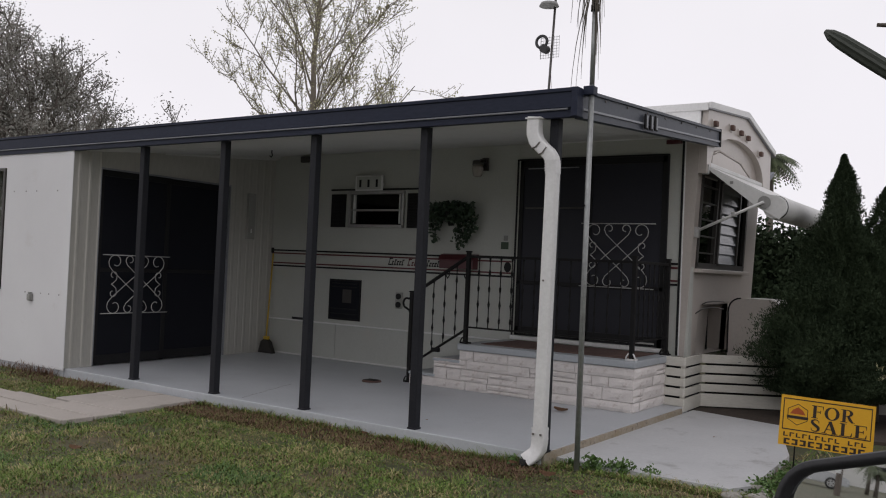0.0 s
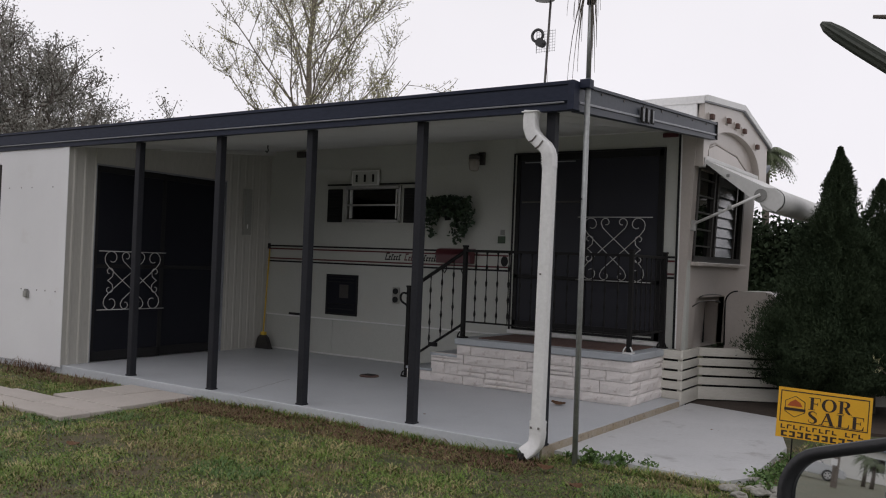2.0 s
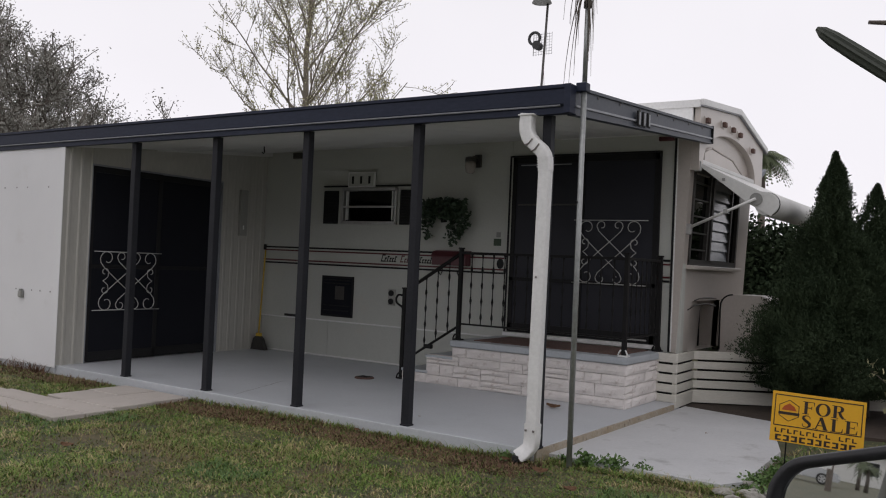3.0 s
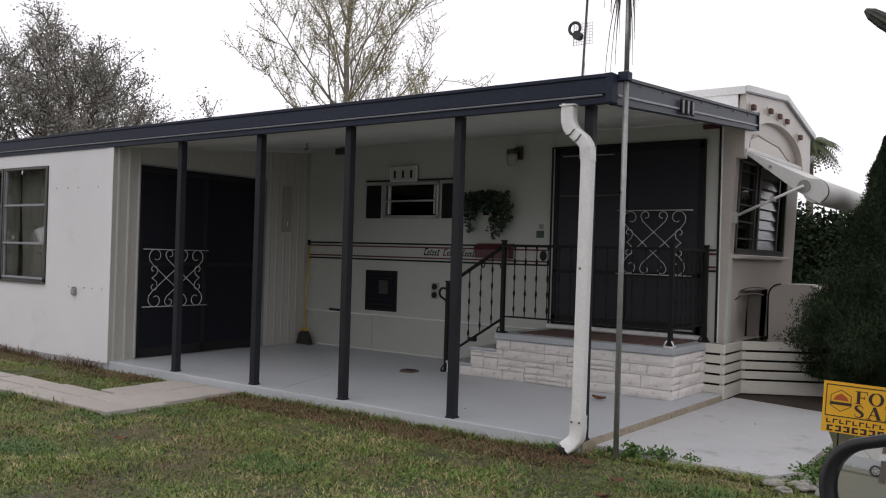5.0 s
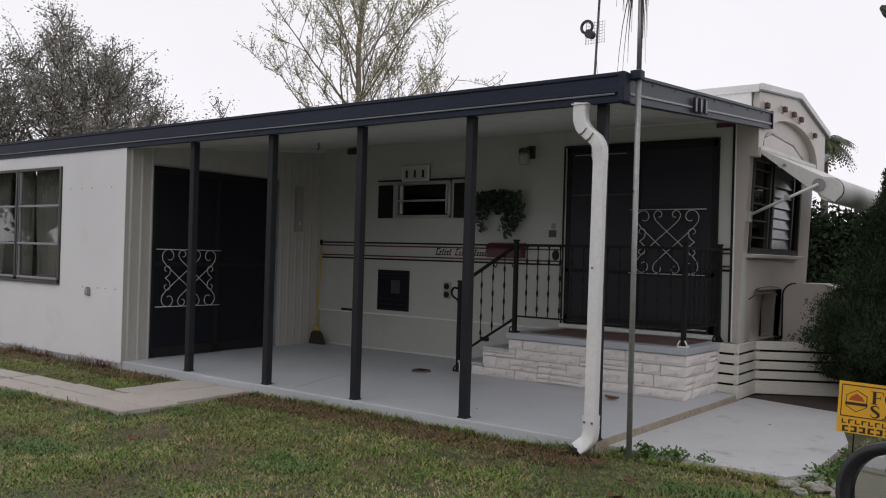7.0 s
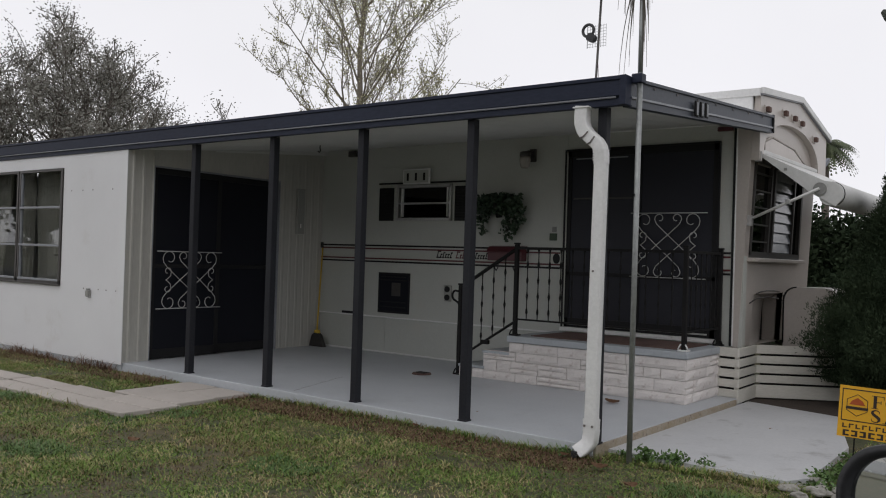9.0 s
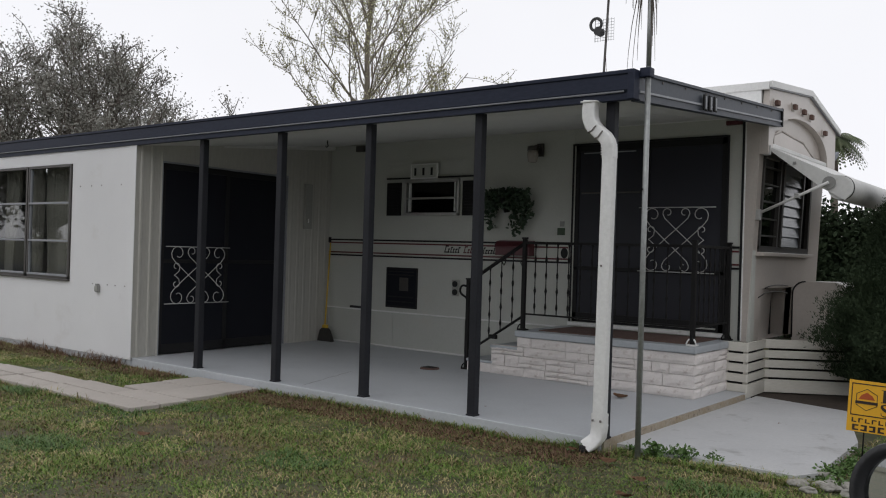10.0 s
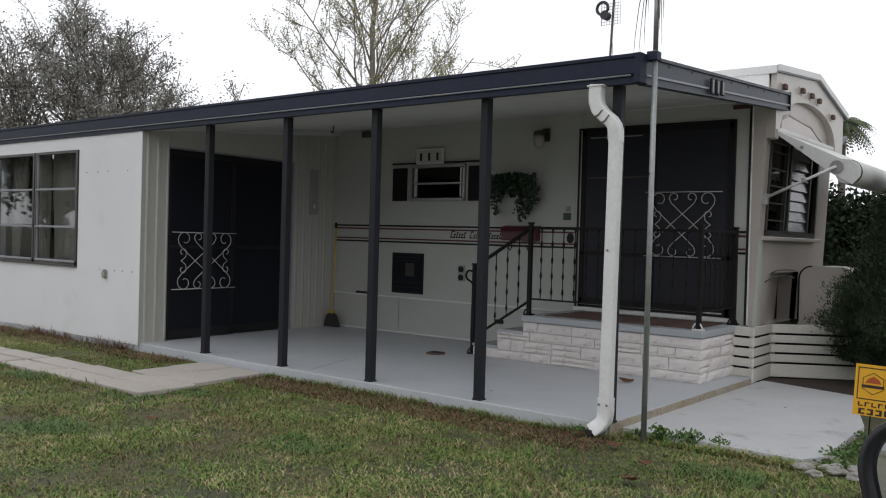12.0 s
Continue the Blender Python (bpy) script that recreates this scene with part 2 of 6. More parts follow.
M["curtain"] = mat("off_white_curtain", (0.55, 0.52, 0.46), (0.43, 0.40, 0.35), rough=0.9, big=3, fine=50, stretch=(6, 6, 0.3))
M["asphalt"] = mat("worn_asphalt", (0.06, 0.06, 0.06), (0.045, 0.045, 0.045), rough=0.9, fine=200, bump=0.3)


def lawn_material(name, greens, straws, brown, island):
    """Turf whose colour drifts between green, straw and brown in patches over the ground."""
    m = mat(name, greens[0], greens[1], rough=0.75, big=5, fine=60, bump=0.0 if island else 0.6, island=island)
    n, l = m.node_tree.nodes, m.node_tree.links
    b = n["Principled BSDF"]
    base = b.inputs["Base Color"].links[0].from_socket
    geo = n.new("ShaderNodeNewGeometry")
    for scale, lo, hi, colour in ((1.6, 0.475, 0.64, straws[0]), (6.0, 0.53, 0.67, straws[1]), (0.8, 0.57, 0.70, brown)):
        t, r, mx = n.new("ShaderNodeTexNoise"), n.new("ShaderNodeMapRange"), n.new("ShaderNodeMix")
        t.inputs["Scale"].default_value, t.inputs["Detail"].default_value, t.inputs["Roughness"].default_value = scale, 6, 0.65
        l.new(geo.outputs["Position"], t.inputs["Vector"])
        val = t.outputs[0]
        if island:
            ad = n.new("ShaderNodeMath")
            ad.operation = "MULTIPLY_ADD"
            l.new(geo.outputs["Random Per Island"], ad.inputs[0])
            ad.inputs[1].default_value = 0.40
            l.new(val, ad.inputs[2])
            sb = n.new("ShaderNodeMath")
            sb.operation = "SUBTRACT"
            l.new(ad.outputs[0], sb.inputs[0])
            sb.inputs[1].default_value = 0.20
            val = sb.outputs[0]
        r.inputs["From Min"].default_value, r.inputs["From Max"].default_value = lo, hi
        r.inputs["To Max"].default_value = 0.85
        l.new(val, r.inputs["Value"])
        mx.data_type = "RGBA"
        l.new(r.outputs[0], mx.inputs["Factor"])
        l.new(base, mx.inputs["A"])
        mx.inputs["B"].default_value = (*colour, 1)
        base = mx.outputs["Result"]
    l.new(base, b.inputs["Base Color"])
    return m


M["lawn"] = lawn_material("thin_lawn_ground", ((0.040, 0.050, 0.018), (0.065, 0.066, 0.030)), ((0.105, 0.085, 0.045), (0.13, 0.10, 0.055)), (0.060, 0.040, 0.026), 0.0)
M["blade"] = lawn_material("grass_blade", ((0.045, 0.115, 0.014), (0.16, 0.245, 0.045)), ((0.24, 0.20, 0.080), (0.52, 0.42, 0.22)), (0.11, 0.072, 0.042), 1.0)
M["dry_blade"] = mat("dry_red_brown_grass", (0.24, 0.165, 0.085), (0.13, 0.07, 0.045), rough=0.8, big=2, fine=30, bump=0, island=0.6)


def glass_material(name, tint, rough=0.02, mix=0.75):
    m = bpy.data.materials.new(name)
    m.use_nodes = True
    n, l = m.node_tree.nodes, m.node_tree.links
    n.clear()
    tr, gl, lw, pw, sc, mx, out = n.new("ShaderNodeBsdfTransparent"), n.new("ShaderNodeBsdfGlossy"), n.new("ShaderNodeLayerWeight"), n.new("ShaderNodeMath"), n.new("ShaderNodeMath"), n.new("ShaderNodeMixShader"), n.new("ShaderNodeOutputMaterial")
    tr.inputs[0].default_value = (*tint, 1)
    gl.inputs["Roughness"].default_value = rough
    lw.inputs[0].default_value = 0.5
    pw.operation, sc.operation = "POWER", "MULTIPLY_ADD"
    pw.inputs[1].default_value, sc.inputs[1].default_value, sc.inputs[2].default_value = 3.2, 0.5, 0.05
    l.new(lw.outputs["Facing"], pw.inputs[0])
    l.new(pw.outputs[0], sc.inputs[0])
    l.new(sc.outputs[0], mx.inputs[0])
    l.new(tr.outputs[0], mx.inputs[1])
    l.new(gl.outputs[0], mx.inputs[2])
    l.new(mx.outputs[0], out.inputs[0])
    return m


M["glass"] = glass_material("window_glass", (0.86, 0.88, 0.88))
M["glass_dark"] = glass_material("tinted_window_glass", (0.10, 0.10, 0.11))
M["frosted"] = mat("frosted_lamp_glass", (0.42, 0.385, 0.345), rough=0.25, bump=0.1)
mirror_mat = bpy.data.materials.new("silvered_mirror")
mirror_mat.use_nodes = True
mb = mirror_mat.node_tree.nodes["Principled BSDF"]
mb.inputs["Base Color"].default_value, mb.inputs["Metallic"].default_value, mb.inputs["Roughness"].default_value = (0.86, 0.88, 0.88, 1), 1, 0.015
M["mirror"] = mirror_mat


# ---- mesh helpers ----
def box(bm, x0, x1, y0, y1, z0, z1, bev=0.0, m=None):
    vs = bmesh.ops.create_cube(bm, size=1, matrix=Matrix.Translation(((x0 + x1) / 2, (y0 + y1) / 2, (z0 + z1) / 2)) @ Matrix.Diagonal((abs(x1 - x0), abs(y1 - y0), abs(z1 - z0), 1)))["verts"]
    if bev:
        es = list({e for v in vs for e in v.link_edges})
        r = bmesh.ops.bevel(bm, geom=es, offset=bev, segments=2, affect="EDGES", profile=0.5)
        vs = list({v for f in r["faces"] for v in f.verts} | {v for v in vs if v.is_valid})
    if m is not None:
        bmesh.ops.transform(bm, matrix=m, verts=vs)
    return bm


def boxed(x0, x1, y0, y1, z0, z1, bev=0.0, m=None):
    return box(bmesh.new(), x0, x1, y0, y1, z0, z1, bev, m)


def tube(bm, pts, r, seg=8, caps=True, flat=1.0):
    """A round bar swept along points; r is one radius or one for each point."""
    pts = [Vector(p) for p in pts]
    rs = list(r) if hasattr(r, "__len__") else [r] * len(pts)
    rings, up = [], None
    for i, p in enumerate(pts):
        d = (pts[min(i + 1, len(pts) - 1)] - pts[max(i - 1, 0)]).normalized()
        if up is None:
            up = Vector((0, 0, 1)) if abs(d.z) < 0.9 else Vector((1, 0, 0))
        s = d.cross(up).normalized()
        up = s.cross(d).normalized()
        rings.append([bm.verts.new(p + rs[i] * (math.cos(a) * s + flat * math.sin(a) * up)) for a in (2 * math.pi * k / seg for k in range(seg))])
    for a, b in zip(rings, rings[1:]):
        for k in range(seg):
            f = bm.faces.new((a[k], a[(k + 1) % seg], b[(k + 1) % seg], b[k]))
            f.smooth = True
    if caps:
        bm.faces.new(list(reversed(rings[0])))
        bm.faces.new(rings[-1])
    return bm


def prism(bm, poly, axis, a0, a1):
    """A polygon of (u, v) pairs extruded along an axis: x takes (y, z), y takes (x, z), z takes (x, y)."""
    def at(u, v, a):
        return {"x": (a, u, v), "y": (u, a, v), "z": (u, v, a)}[axis]
    lo, hi = [bm.verts.new(at(u, v, a0)) for u, v in poly], [bm.verts.new(at(u, v, a1)) for u, v in poly]
    n = len(poly)
    bm.faces.new(lo)
    bm.faces.new(list(reversed(hi)))
    for k in range(n):
        bm.faces.new((lo[k], hi[k], hi[(k + 1) % n], lo[(k + 1) % n]))
    bmesh.ops.recalc_face_normals(bm, faces=bm.faces[:])
    return bm


def arc(cx, cy, r, a0, a1, n):
    return [(cx + r * math.cos(radians(a0 + (a1 - a0) * i / n)), cy + r * math.sin(radians(a0 + (a1 - a0) * i / n))) for i in range(n + 1)]


OFFSET = {}


def thing(name, loc, label, category, group="", m=None):
    """An Empty at the base of a thing; parts are given in world metres, or about the base where m is a pose."""
    ob = new(name)
    ob.empty_display_size = 0.1
    ob.matrix_basis = m if m is not None else Matrix.Translation(loc)
    OFFSET[ob.name] = Vector((0, 0, 0)) if m is not None else Vector(loc)
    return tagged(ob, label, category, group)


def mesh_of(bm, name, material):
    me = bpy.data.meshes.new(name)
    bm.to_mesh(me)
    bm.free()
    me.materials.append(material)
    return me


def part(name, bm, material, parent, label=""):
    off = OFFSET[parent.name]
    bmesh.ops.translate(bm, vec=-off, verts=bm.verts[:])
    ob = new(name, mesh_of(bm, name, material))
    ob.parent = parent
    OFFSET[ob.name] = off
    return tagged(ob, label)


def solid(name, bm, material, label="", category="", kind="structure", group=""):
    return tagged(new(name, mesh_of(bm, name, material)), label, category, group, kind)


def raw(name, verts, faces, material, parent=None, label="", kind=""):
    me = bpy.data.meshes.new(name)
    me.from_pydata(verts, [], faces)
    me.materials.append(material)
    ob = new(name, me)
    if parent is not None:
        ob.parent = parent
        OFFSET[ob.name] = OFFSET[parent.name]
    return tagged(ob, label, kind=kind)


def wall_x(bm, x0, x1, y0, y1, z0, z1, holes):
    """A wall along x in one piece, with openings (xa, xb, za, zb) through it."""
    xs = sorted({x0, x1, *(v for h in holes for v in h[:2])})
    zs = sorted({z0, z1, *(v for h in holes for v in h[2:])})
    nx_, nz_ = len(xs) - 1, len(zs) - 1

    def full(i, k):
        if not (0 <= i < nx_ and 0 <= k < nz_):
            return False
        cx, cz = (xs[i] + xs[i + 1]) / 2, (zs[k] + zs[k + 1]) / 2
        return not any(h[0] < cx < h[1] and h[2] < cz < h[3] for h in holes)

    cache = {}

    def vert(i, j, k):
        if (i, j, k) not in cache:
            cache[i, j, k] = bm.verts.new((xs[i], (y0, y1)[j], zs[k]))
        return cache[i, j, k]

    for i in range(nx_):
        for k in range(nz_):
            if not full(i, k):
                continue
            bm.faces.new([vert(i, 0, k), vert(i + 1, 0, k), vert(i + 1, 0, k + 1), vert(i, 0, k + 1)])
            bm.faces.new([vert(i, 1, k + 1), vert(i + 1, 1, k + 1), vert(i + 1, 1, k), vert(i, 1, k)])
            for di, dk, (a, b) in ((-1, 0, ((0, 0), (0, 1))), (1, 0, ((1, 1), (1, 0))), (0, -1, ((1, 0), (0, 0))), (0, 1, ((0, 1), (1, 1)))):
                if not full(i + di, k + dk):
                    bm.faces.new([vert(i + a[0], 0, k + a[1]), vert(i + b[0], 0, k + b[1]), vert(i + b[0], 1, k + b[1]), vert(i + a[0], 1, k + a[1])])
    bmesh.ops.recalc_face_normals(bm, faces=bm.faces[:])
    return bm


# ---- plan ----
W = 2.84          # the trailer's long wall
SX = -5.37        # the shed's side wall
GZ = -0.09        # the lawn
SQUINT = Matrix.Translation((SX, -0.08, 0)) @ Matrix.Rotation(radians(2.5), 4, "Z") @ Matrix.Translation((-SX, 0.08, 0))


def squint(ob):
    """The shed's side stands a little out of square: turn a thing on it about the shed's front corner."""
    ob.matrix_basis = SQUINT @ ob.matrix_basis
    return ob



def roof_z(y):
    return 2.19 + 0.11 * (y + 0.06)


# ground: one sheet, fine near the house
def axis(lo, hi, step, far):
    a = [lo + i * step for i in range(int((hi - lo) / step) + 1)]
    g = [step * 1.6 ** k for k in range(1, 40)]
    out, p = [], a[-1]
    for s in g:
        p += s
        out.append(p)
        if p > far:
            break
    left, p = [], a[0]
    for s in g:
        p -= s
        left.append(p)
        if p < -far:
            break
    return list(reversed(left)) + a + out


def ground_z(x, y):
    h = 0.012 * noise.noise((x * 0.9, y * 0.9, 0)) + 0.006 * noise.noise((x * 4, y * 4, 3))
    near = max(0.0, min(1.0, (y + 0.5) / 0.4))
    return GZ + h * (1 - 0.6 * near)


gx, gy = axis(-10, 5, 0.12, 900), axis(-5.2, 3.9, 0.12, 900)
gv = [(x, y, ground_z(x, y)) for y in gy for x in gx]
nx = len(gx)
gf = [(j * nx + i, j * nx + i + 1, (j + 1) * nx + i + 1, (j + 1) * nx + i) for j in range(len(gy) - 1) for i in range(nx - 1)]
ground = raw("ground", gv, gf, M["lawn"])
tagged(ground, "thin patchy green and straw-brown lawn", "lawn", kind="structure")
for p in ground.data.polygons:
    p.use_smooth = True

# carport slab with a dropped slab beside it
bm = boxed(SX - 0.2, 0.005, -0.06, W - 0.01, -0.3, 0.0, 0.006)
solid("floor_slab", bm, M["slab"], "smooth light grey painted concrete carport floor with a hairline crack", "floor")
bm = boxed(0.006, 0.025, -0.05, 2.62, -0.25, -0.004, 0.003)
solid("slab_edge", bm, M["edge"], "ochre-stained chipped concrete edge of the carport floor", "edge")
bm = bmesh.new()
prism(bm, [(0.026, 0.13), (0.5, 0.11), (1.17, 0.10), (1.255, 0.27), (1.22, 1.41), (0.845, 2.71), (0.026, 2.93)], "z", -0.25, -0.05)
solid("pavement_pad", bm, M["slab_low"], "scuffed pale grey painted concrete pad beside the carport", "pavement")
bm = bmesh.new()
prism(bm, [(0.028, 2.935), (0.85, 2.715), (1.25, 2.5), (2.6, 2.9), (2.8, 6.5), (-0.2, 6.5), (-0.2, 3.0)], "z", -0.25, -0.062)
solid("planting_bed", bm, M["soil"], "bare dark soil bed beneath the conifer", "soil")
crack = [(-2.9 - 0.035 * i, 0.03 + 0.1 * i + 0.02 * math.sin(i * 2.3), 0.0006) for i in range(10)]
bm = tube(bmesh.new(), crack, 0.0022, 5, flat=0.3)
solid("floor_crack", bm, M["mortar"], "thin meandering crack across the painted concrete", "crack")

# carport ceiling and roof
bm = bmesh.new()
for k in range(19):
    x0 = -5.67 + k * 0.31
    x1 = min(x0 + 0.304, 0.10)
    prism(bm, [(-0.03, roof_z(-0.03)), (W + 0.1, roof_z(W + 0.1)), (W + 0.1, roof_z(W + 0.1) + 0.03), (-0.03, roof_z(-0.03) + 0.03)], "x", x0, x1)
prism(bm, [(-0.03, roof_z(-0.03) + 0.012), (W + 0.1, roof_z(W + 0.1) + 0.012), (W + 0.1, roof_z(W + 0.1) + 0.05), (-0.03, roof_z(-0.03) + 0.05)], "x", -5.69, 0.10)
solid("ceiling", bm, M["ceiling"], "white ribbed metal carport ceiling panels", "ceiling")
bm = prism(bmesh.new(), [(-0.04, 2.335), (W + 0.2, 2.562), (W + 0.2, 2.572), (-0.04, 2.35)], "x", -12.0, 0.12)
solid("carport_roof", bm, M["white_trim"], "low-pitched white metal carport roof", "roof")

roof_edge = thing("front_fascia", (-6, -0.09, 2.19), "long dark slate painted aluminium roof fascia with a pale bead", "fascia")
bm = prism(bmesh.new(), [(-0.04, 2.19), (-0.094, 2.19), (-0.094, 2.235), (-0.112, 2.25), (-0.112, 2.345), (-0.122, 2.352), (-0.122, 2.374), (-0.04, 2.374)], "x", -12.0, 0.19)
part("gutter_face", bm, M["navy"], roof_edge)
bm = tube(bmesh.new(), [(-12, -0.104, 2.24), (0.12, -0.104, 2.24)], 0.007, 6)
part("bead", bm, M["bead"], roof_edge, "worn pale bead along the fascia")
bm = boxed(0.15, 0.194, -0.121, -0.032, 2.187, 2.377, 0.004)
part("corner_cap", bm, M["navy"], roof_edge)
side_edge = thing("side_fascia", (0.17, 1.5, 2.3), "slate painted aluminium side fascia with a raised grey bead", "fascia")


def side_strip(u0, u1, z0f, z0b, z1f, z1b, material, name, label=""):
    b = bmesh.new()
    ya, yb, xa, xb = -0.03, 3.06, 0.186, 0.135
    lo = [(xa + u0, ya, z0f), (xa + u1, ya, z0f), (xb + u1, yb, z0b), (xb + u0, yb, z0b)]
    hi = [(xa + u0, ya, z1f), (xa + u1, ya, z1f), (xb + u1, yb, z1b), (xb + u0, yb, z1b)]
    v = [b.verts.new(p) for p in lo + hi]
    for f in ((0, 3, 2, 1), (4, 5, 6, 7), (0, 1, 5, 4), (1, 2, 6, 5), (2, 3, 7, 6), (3, 0, 4, 7)):
        b.faces.new([v[i] for i in f])
    bmesh.ops.recalc_face_normals(b, faces=b.faces[:])
    return part(name, b, material, side_edge, label)


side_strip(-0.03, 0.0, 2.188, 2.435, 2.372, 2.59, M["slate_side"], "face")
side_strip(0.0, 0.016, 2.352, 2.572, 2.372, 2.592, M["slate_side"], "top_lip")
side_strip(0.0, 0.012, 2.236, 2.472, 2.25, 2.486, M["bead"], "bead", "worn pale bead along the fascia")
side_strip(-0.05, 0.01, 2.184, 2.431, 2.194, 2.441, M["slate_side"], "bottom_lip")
for k in range(7):
    f = 0.12 + 0.13 * k
    c = Vector((0.186 - 0.051 * f, -0.03 + 3.09 * f, 2.335 + 0.22 * f))
    part("screw", boxed(c.x, c.x + 0.006, c.y - 0.008, c.y + 0.008, c.z - 0.008, c.z + 0.008, 0.002), M["mortar"], side_edge)
bm = boxed(0.10, 0.152, 3.05, 3.075, 2.43, 2.60, 0.004)
part("end_cap", bm, M["iron"], side_edge)
nums = thing("house_number", (0.18, 1.3, 2.4), "raised pale metal house number plates on the fascia", "house number")
for k in range(3):
    y = 1.04 + 0.10 * k
    part("digit", boxed(0.184, 0.198, y, y + 0.06, 2.285 + 0.008 * k, 2.40 + 0.008 * k, 0.006), M["iron"], nums)
    part("digit_face", boxed(0.198, 0.2015, y + 0.018, y + 0.045, 2.295 + 0.008 * k, 2.39 + 0.008 * k, 0.002), M["bead"], nums, "worn pale face of a number")


# ---- shed ----
WX = [(-8.56, -7.595), (-7.575, -6.61)]
bm = wall_x(bmesh.new(), -11.5, SX - 0.1, -0.08, 0.04, -0.02, 2.3, [(-8.58, -6.60, 0.75, 2.05)])
solid("wall_shed_front", bm, M["stucco"], "plain white painted panel wall of the shed with screw marks", "wall")
bm = boxed(-11.5, SX, -0.072, 0.03, -0.25, -0.022)
solid("baseboard_footing", bm, M["slab"], "grey concrete footing under the white shed wall", "footing")
bm = boxed(SX - 0.105, SX + 0.014, -0.086, -0.077, -0.02, 2.19, 0.002)
solid("trim_shed_corner", bm, M["stucco"], "white corner trim of the shed", "trim")
for z, xs in ((1.79, (-6.43, -6.2, -6.0, -5.62)), (0.73, (-6.12, -5.83, -5.68, -5.5))):
    for x in xs:
        solid("wall_screw", boxed(x - 0.006, x + 0.006, -0.084, -0.08, z - 0.006, z + 0.006), M["mortar"], "small dark screw head in the shed wall", "screw", group="shed wall screws")


def ribbed(y0, y1, z0, z1f, name, deep=0.012):
    """Vertical ribbed siding on the shed's side; its top follows the ceiling."""
    b, pts, y = bmesh.new(), [], y0
    prof = ((0.0, 0.0), (0.055, 0.0), (0.066, deep), (0.09, deep), (0.101, 0.0))
    while y < y1:
        for dy, dx in prof:
            if y + dy < y1:
                pts.append((y + dy, dx))
        y += 0.125
    pts.append((y1, 0.0))
    rows = []
    for yy, dx in pts:
        rows.append((b.verts.new((SX + dx, yy, z0)), b.verts.new((SX + dx, yy, z1f if z1f else roof_z(yy))), b.verts.new((SX - 0.1, yy, z0)), b.verts.new((SX - 0.1, yy, z1f if z1f else roof_z(yy)))))
    for a, c in zip(rows, rows[1:]):
        b.faces.new((a[0], c[0], c[1], a[1]))
        b.faces.new((a[2], a[3], c[3], c[2]))
        b.faces.new((a[1], c[1], c[3], a[3]))
        b.faces.new((a[0], a[2], c[2], c[0]))
    b.faces.new((rows[0][0], rows[0][1], rows[0][3], rows[0][2]))
    b.faces.new((rows[-1][0], rows[-1][2], rows[-1][3], rows[-1][1]))
    return squint(solid(name, b, M["metal_siding"], "beige ribbed metal siding on the shed's side", "siding"))


ribbed(-0.076, 0.25, 0.0, None, "wall_shed_side_near")
ribbed(2.07, W + 0.1, 0.0, None, "wall_shed_side_far", 0.004)
b = bmesh.new()
prism(b, [(0.25, 2.06), (2.07, 2.06), (2.07, roof_z(2.07)), (0.25, roof_z(0.25))], "x", SX - 0.1, SX)
squint(solid("wall_shed_side_over_door", b, M["metal_siding"], "beige flat siding over the shed door", "siding"))
bm = boxed(-11.5, -11.4, 0.04, 6, -0.2, 2.3)
solid("wall_shed_end", bm, M["stucco"], "white shed end wall", "wall")
bm = boxed(-11.4, SX - 0.1, 5.9, 6.0, -0.2, 2.3)
solid("wall_shed_back", bm, M["stucco"], "white shed back wall", "wall")
bm = boxed(-11.4, SX - 0.1, 0.04, 5.9, -0.2, -0.02)
solid("floor_shed", bm, M["slab"], "bare grey concrete shed floor", "floor")
bm = prism(bmesh.new(), [(0.0, 2.2), (6.0, 2.75), (6.0, 2.8), (0.0, 2.28)], "x", -11.5, SX - 0.05)
solid("ceiling_shed", bm, M["ceiling"], "white shed ceiling", "ceiling")

# scroll grille: mirrored hearts in a panel of width w and height h, in the plane (u, v)
def scroll_paths(w, h):
    """The long crossing scroll bar and the short side curl; each is mirrored four ways."""
    hw, hh = w / 2, h / 2
    long_bar = [(0.63 * hw + 0.21 * hw * (0.38 + 0.62 * f) * math.cos(radians(300 - 300 * f)), 0.76 * hh + 0.21 * hw * (0.38 + 0.62 * f) * math.sin(radians(300 - 300 * f))) for f in (i / 14 for i in range(15))]
    long_bar += [(0.82 * hw, 0.62 * hh), (0.72 * hw, 0.46 * hh), (0.28 * hw, -0.03 * hh), (-0.05 * hw, -0.38 * hh), (-0.30 * hw, -0.66 * hh)]
    long_bar += [(-0.22 * hw + 0.135 * hw * (1 - 0.6 * f) * math.cos(radians(170 + 290 * f)), -0.83 * hh + 0.135 * hw * (1 - 0.6 * f) * math.sin(radians(170 + 290 * f))) for f in (i / 12 for i in range(13))]
    side = [(0.69 * hw + 0.11 * hw * (0.4 + 0.6 * f) * math.cos(radians(-90 + 270 * f)), 0.30 * hh + 0.11 * hw * (0.4 + 0.6 * f) * math.sin(radians(-90 + 270 * f))) for f in (i / 10 for i in range(11))]
    side += [(0.60 * hw, 0.14 * hh), (0.68 * hw, 0.05 * hh), (0.74 * hw, 0.0)]
    return long_bar, side


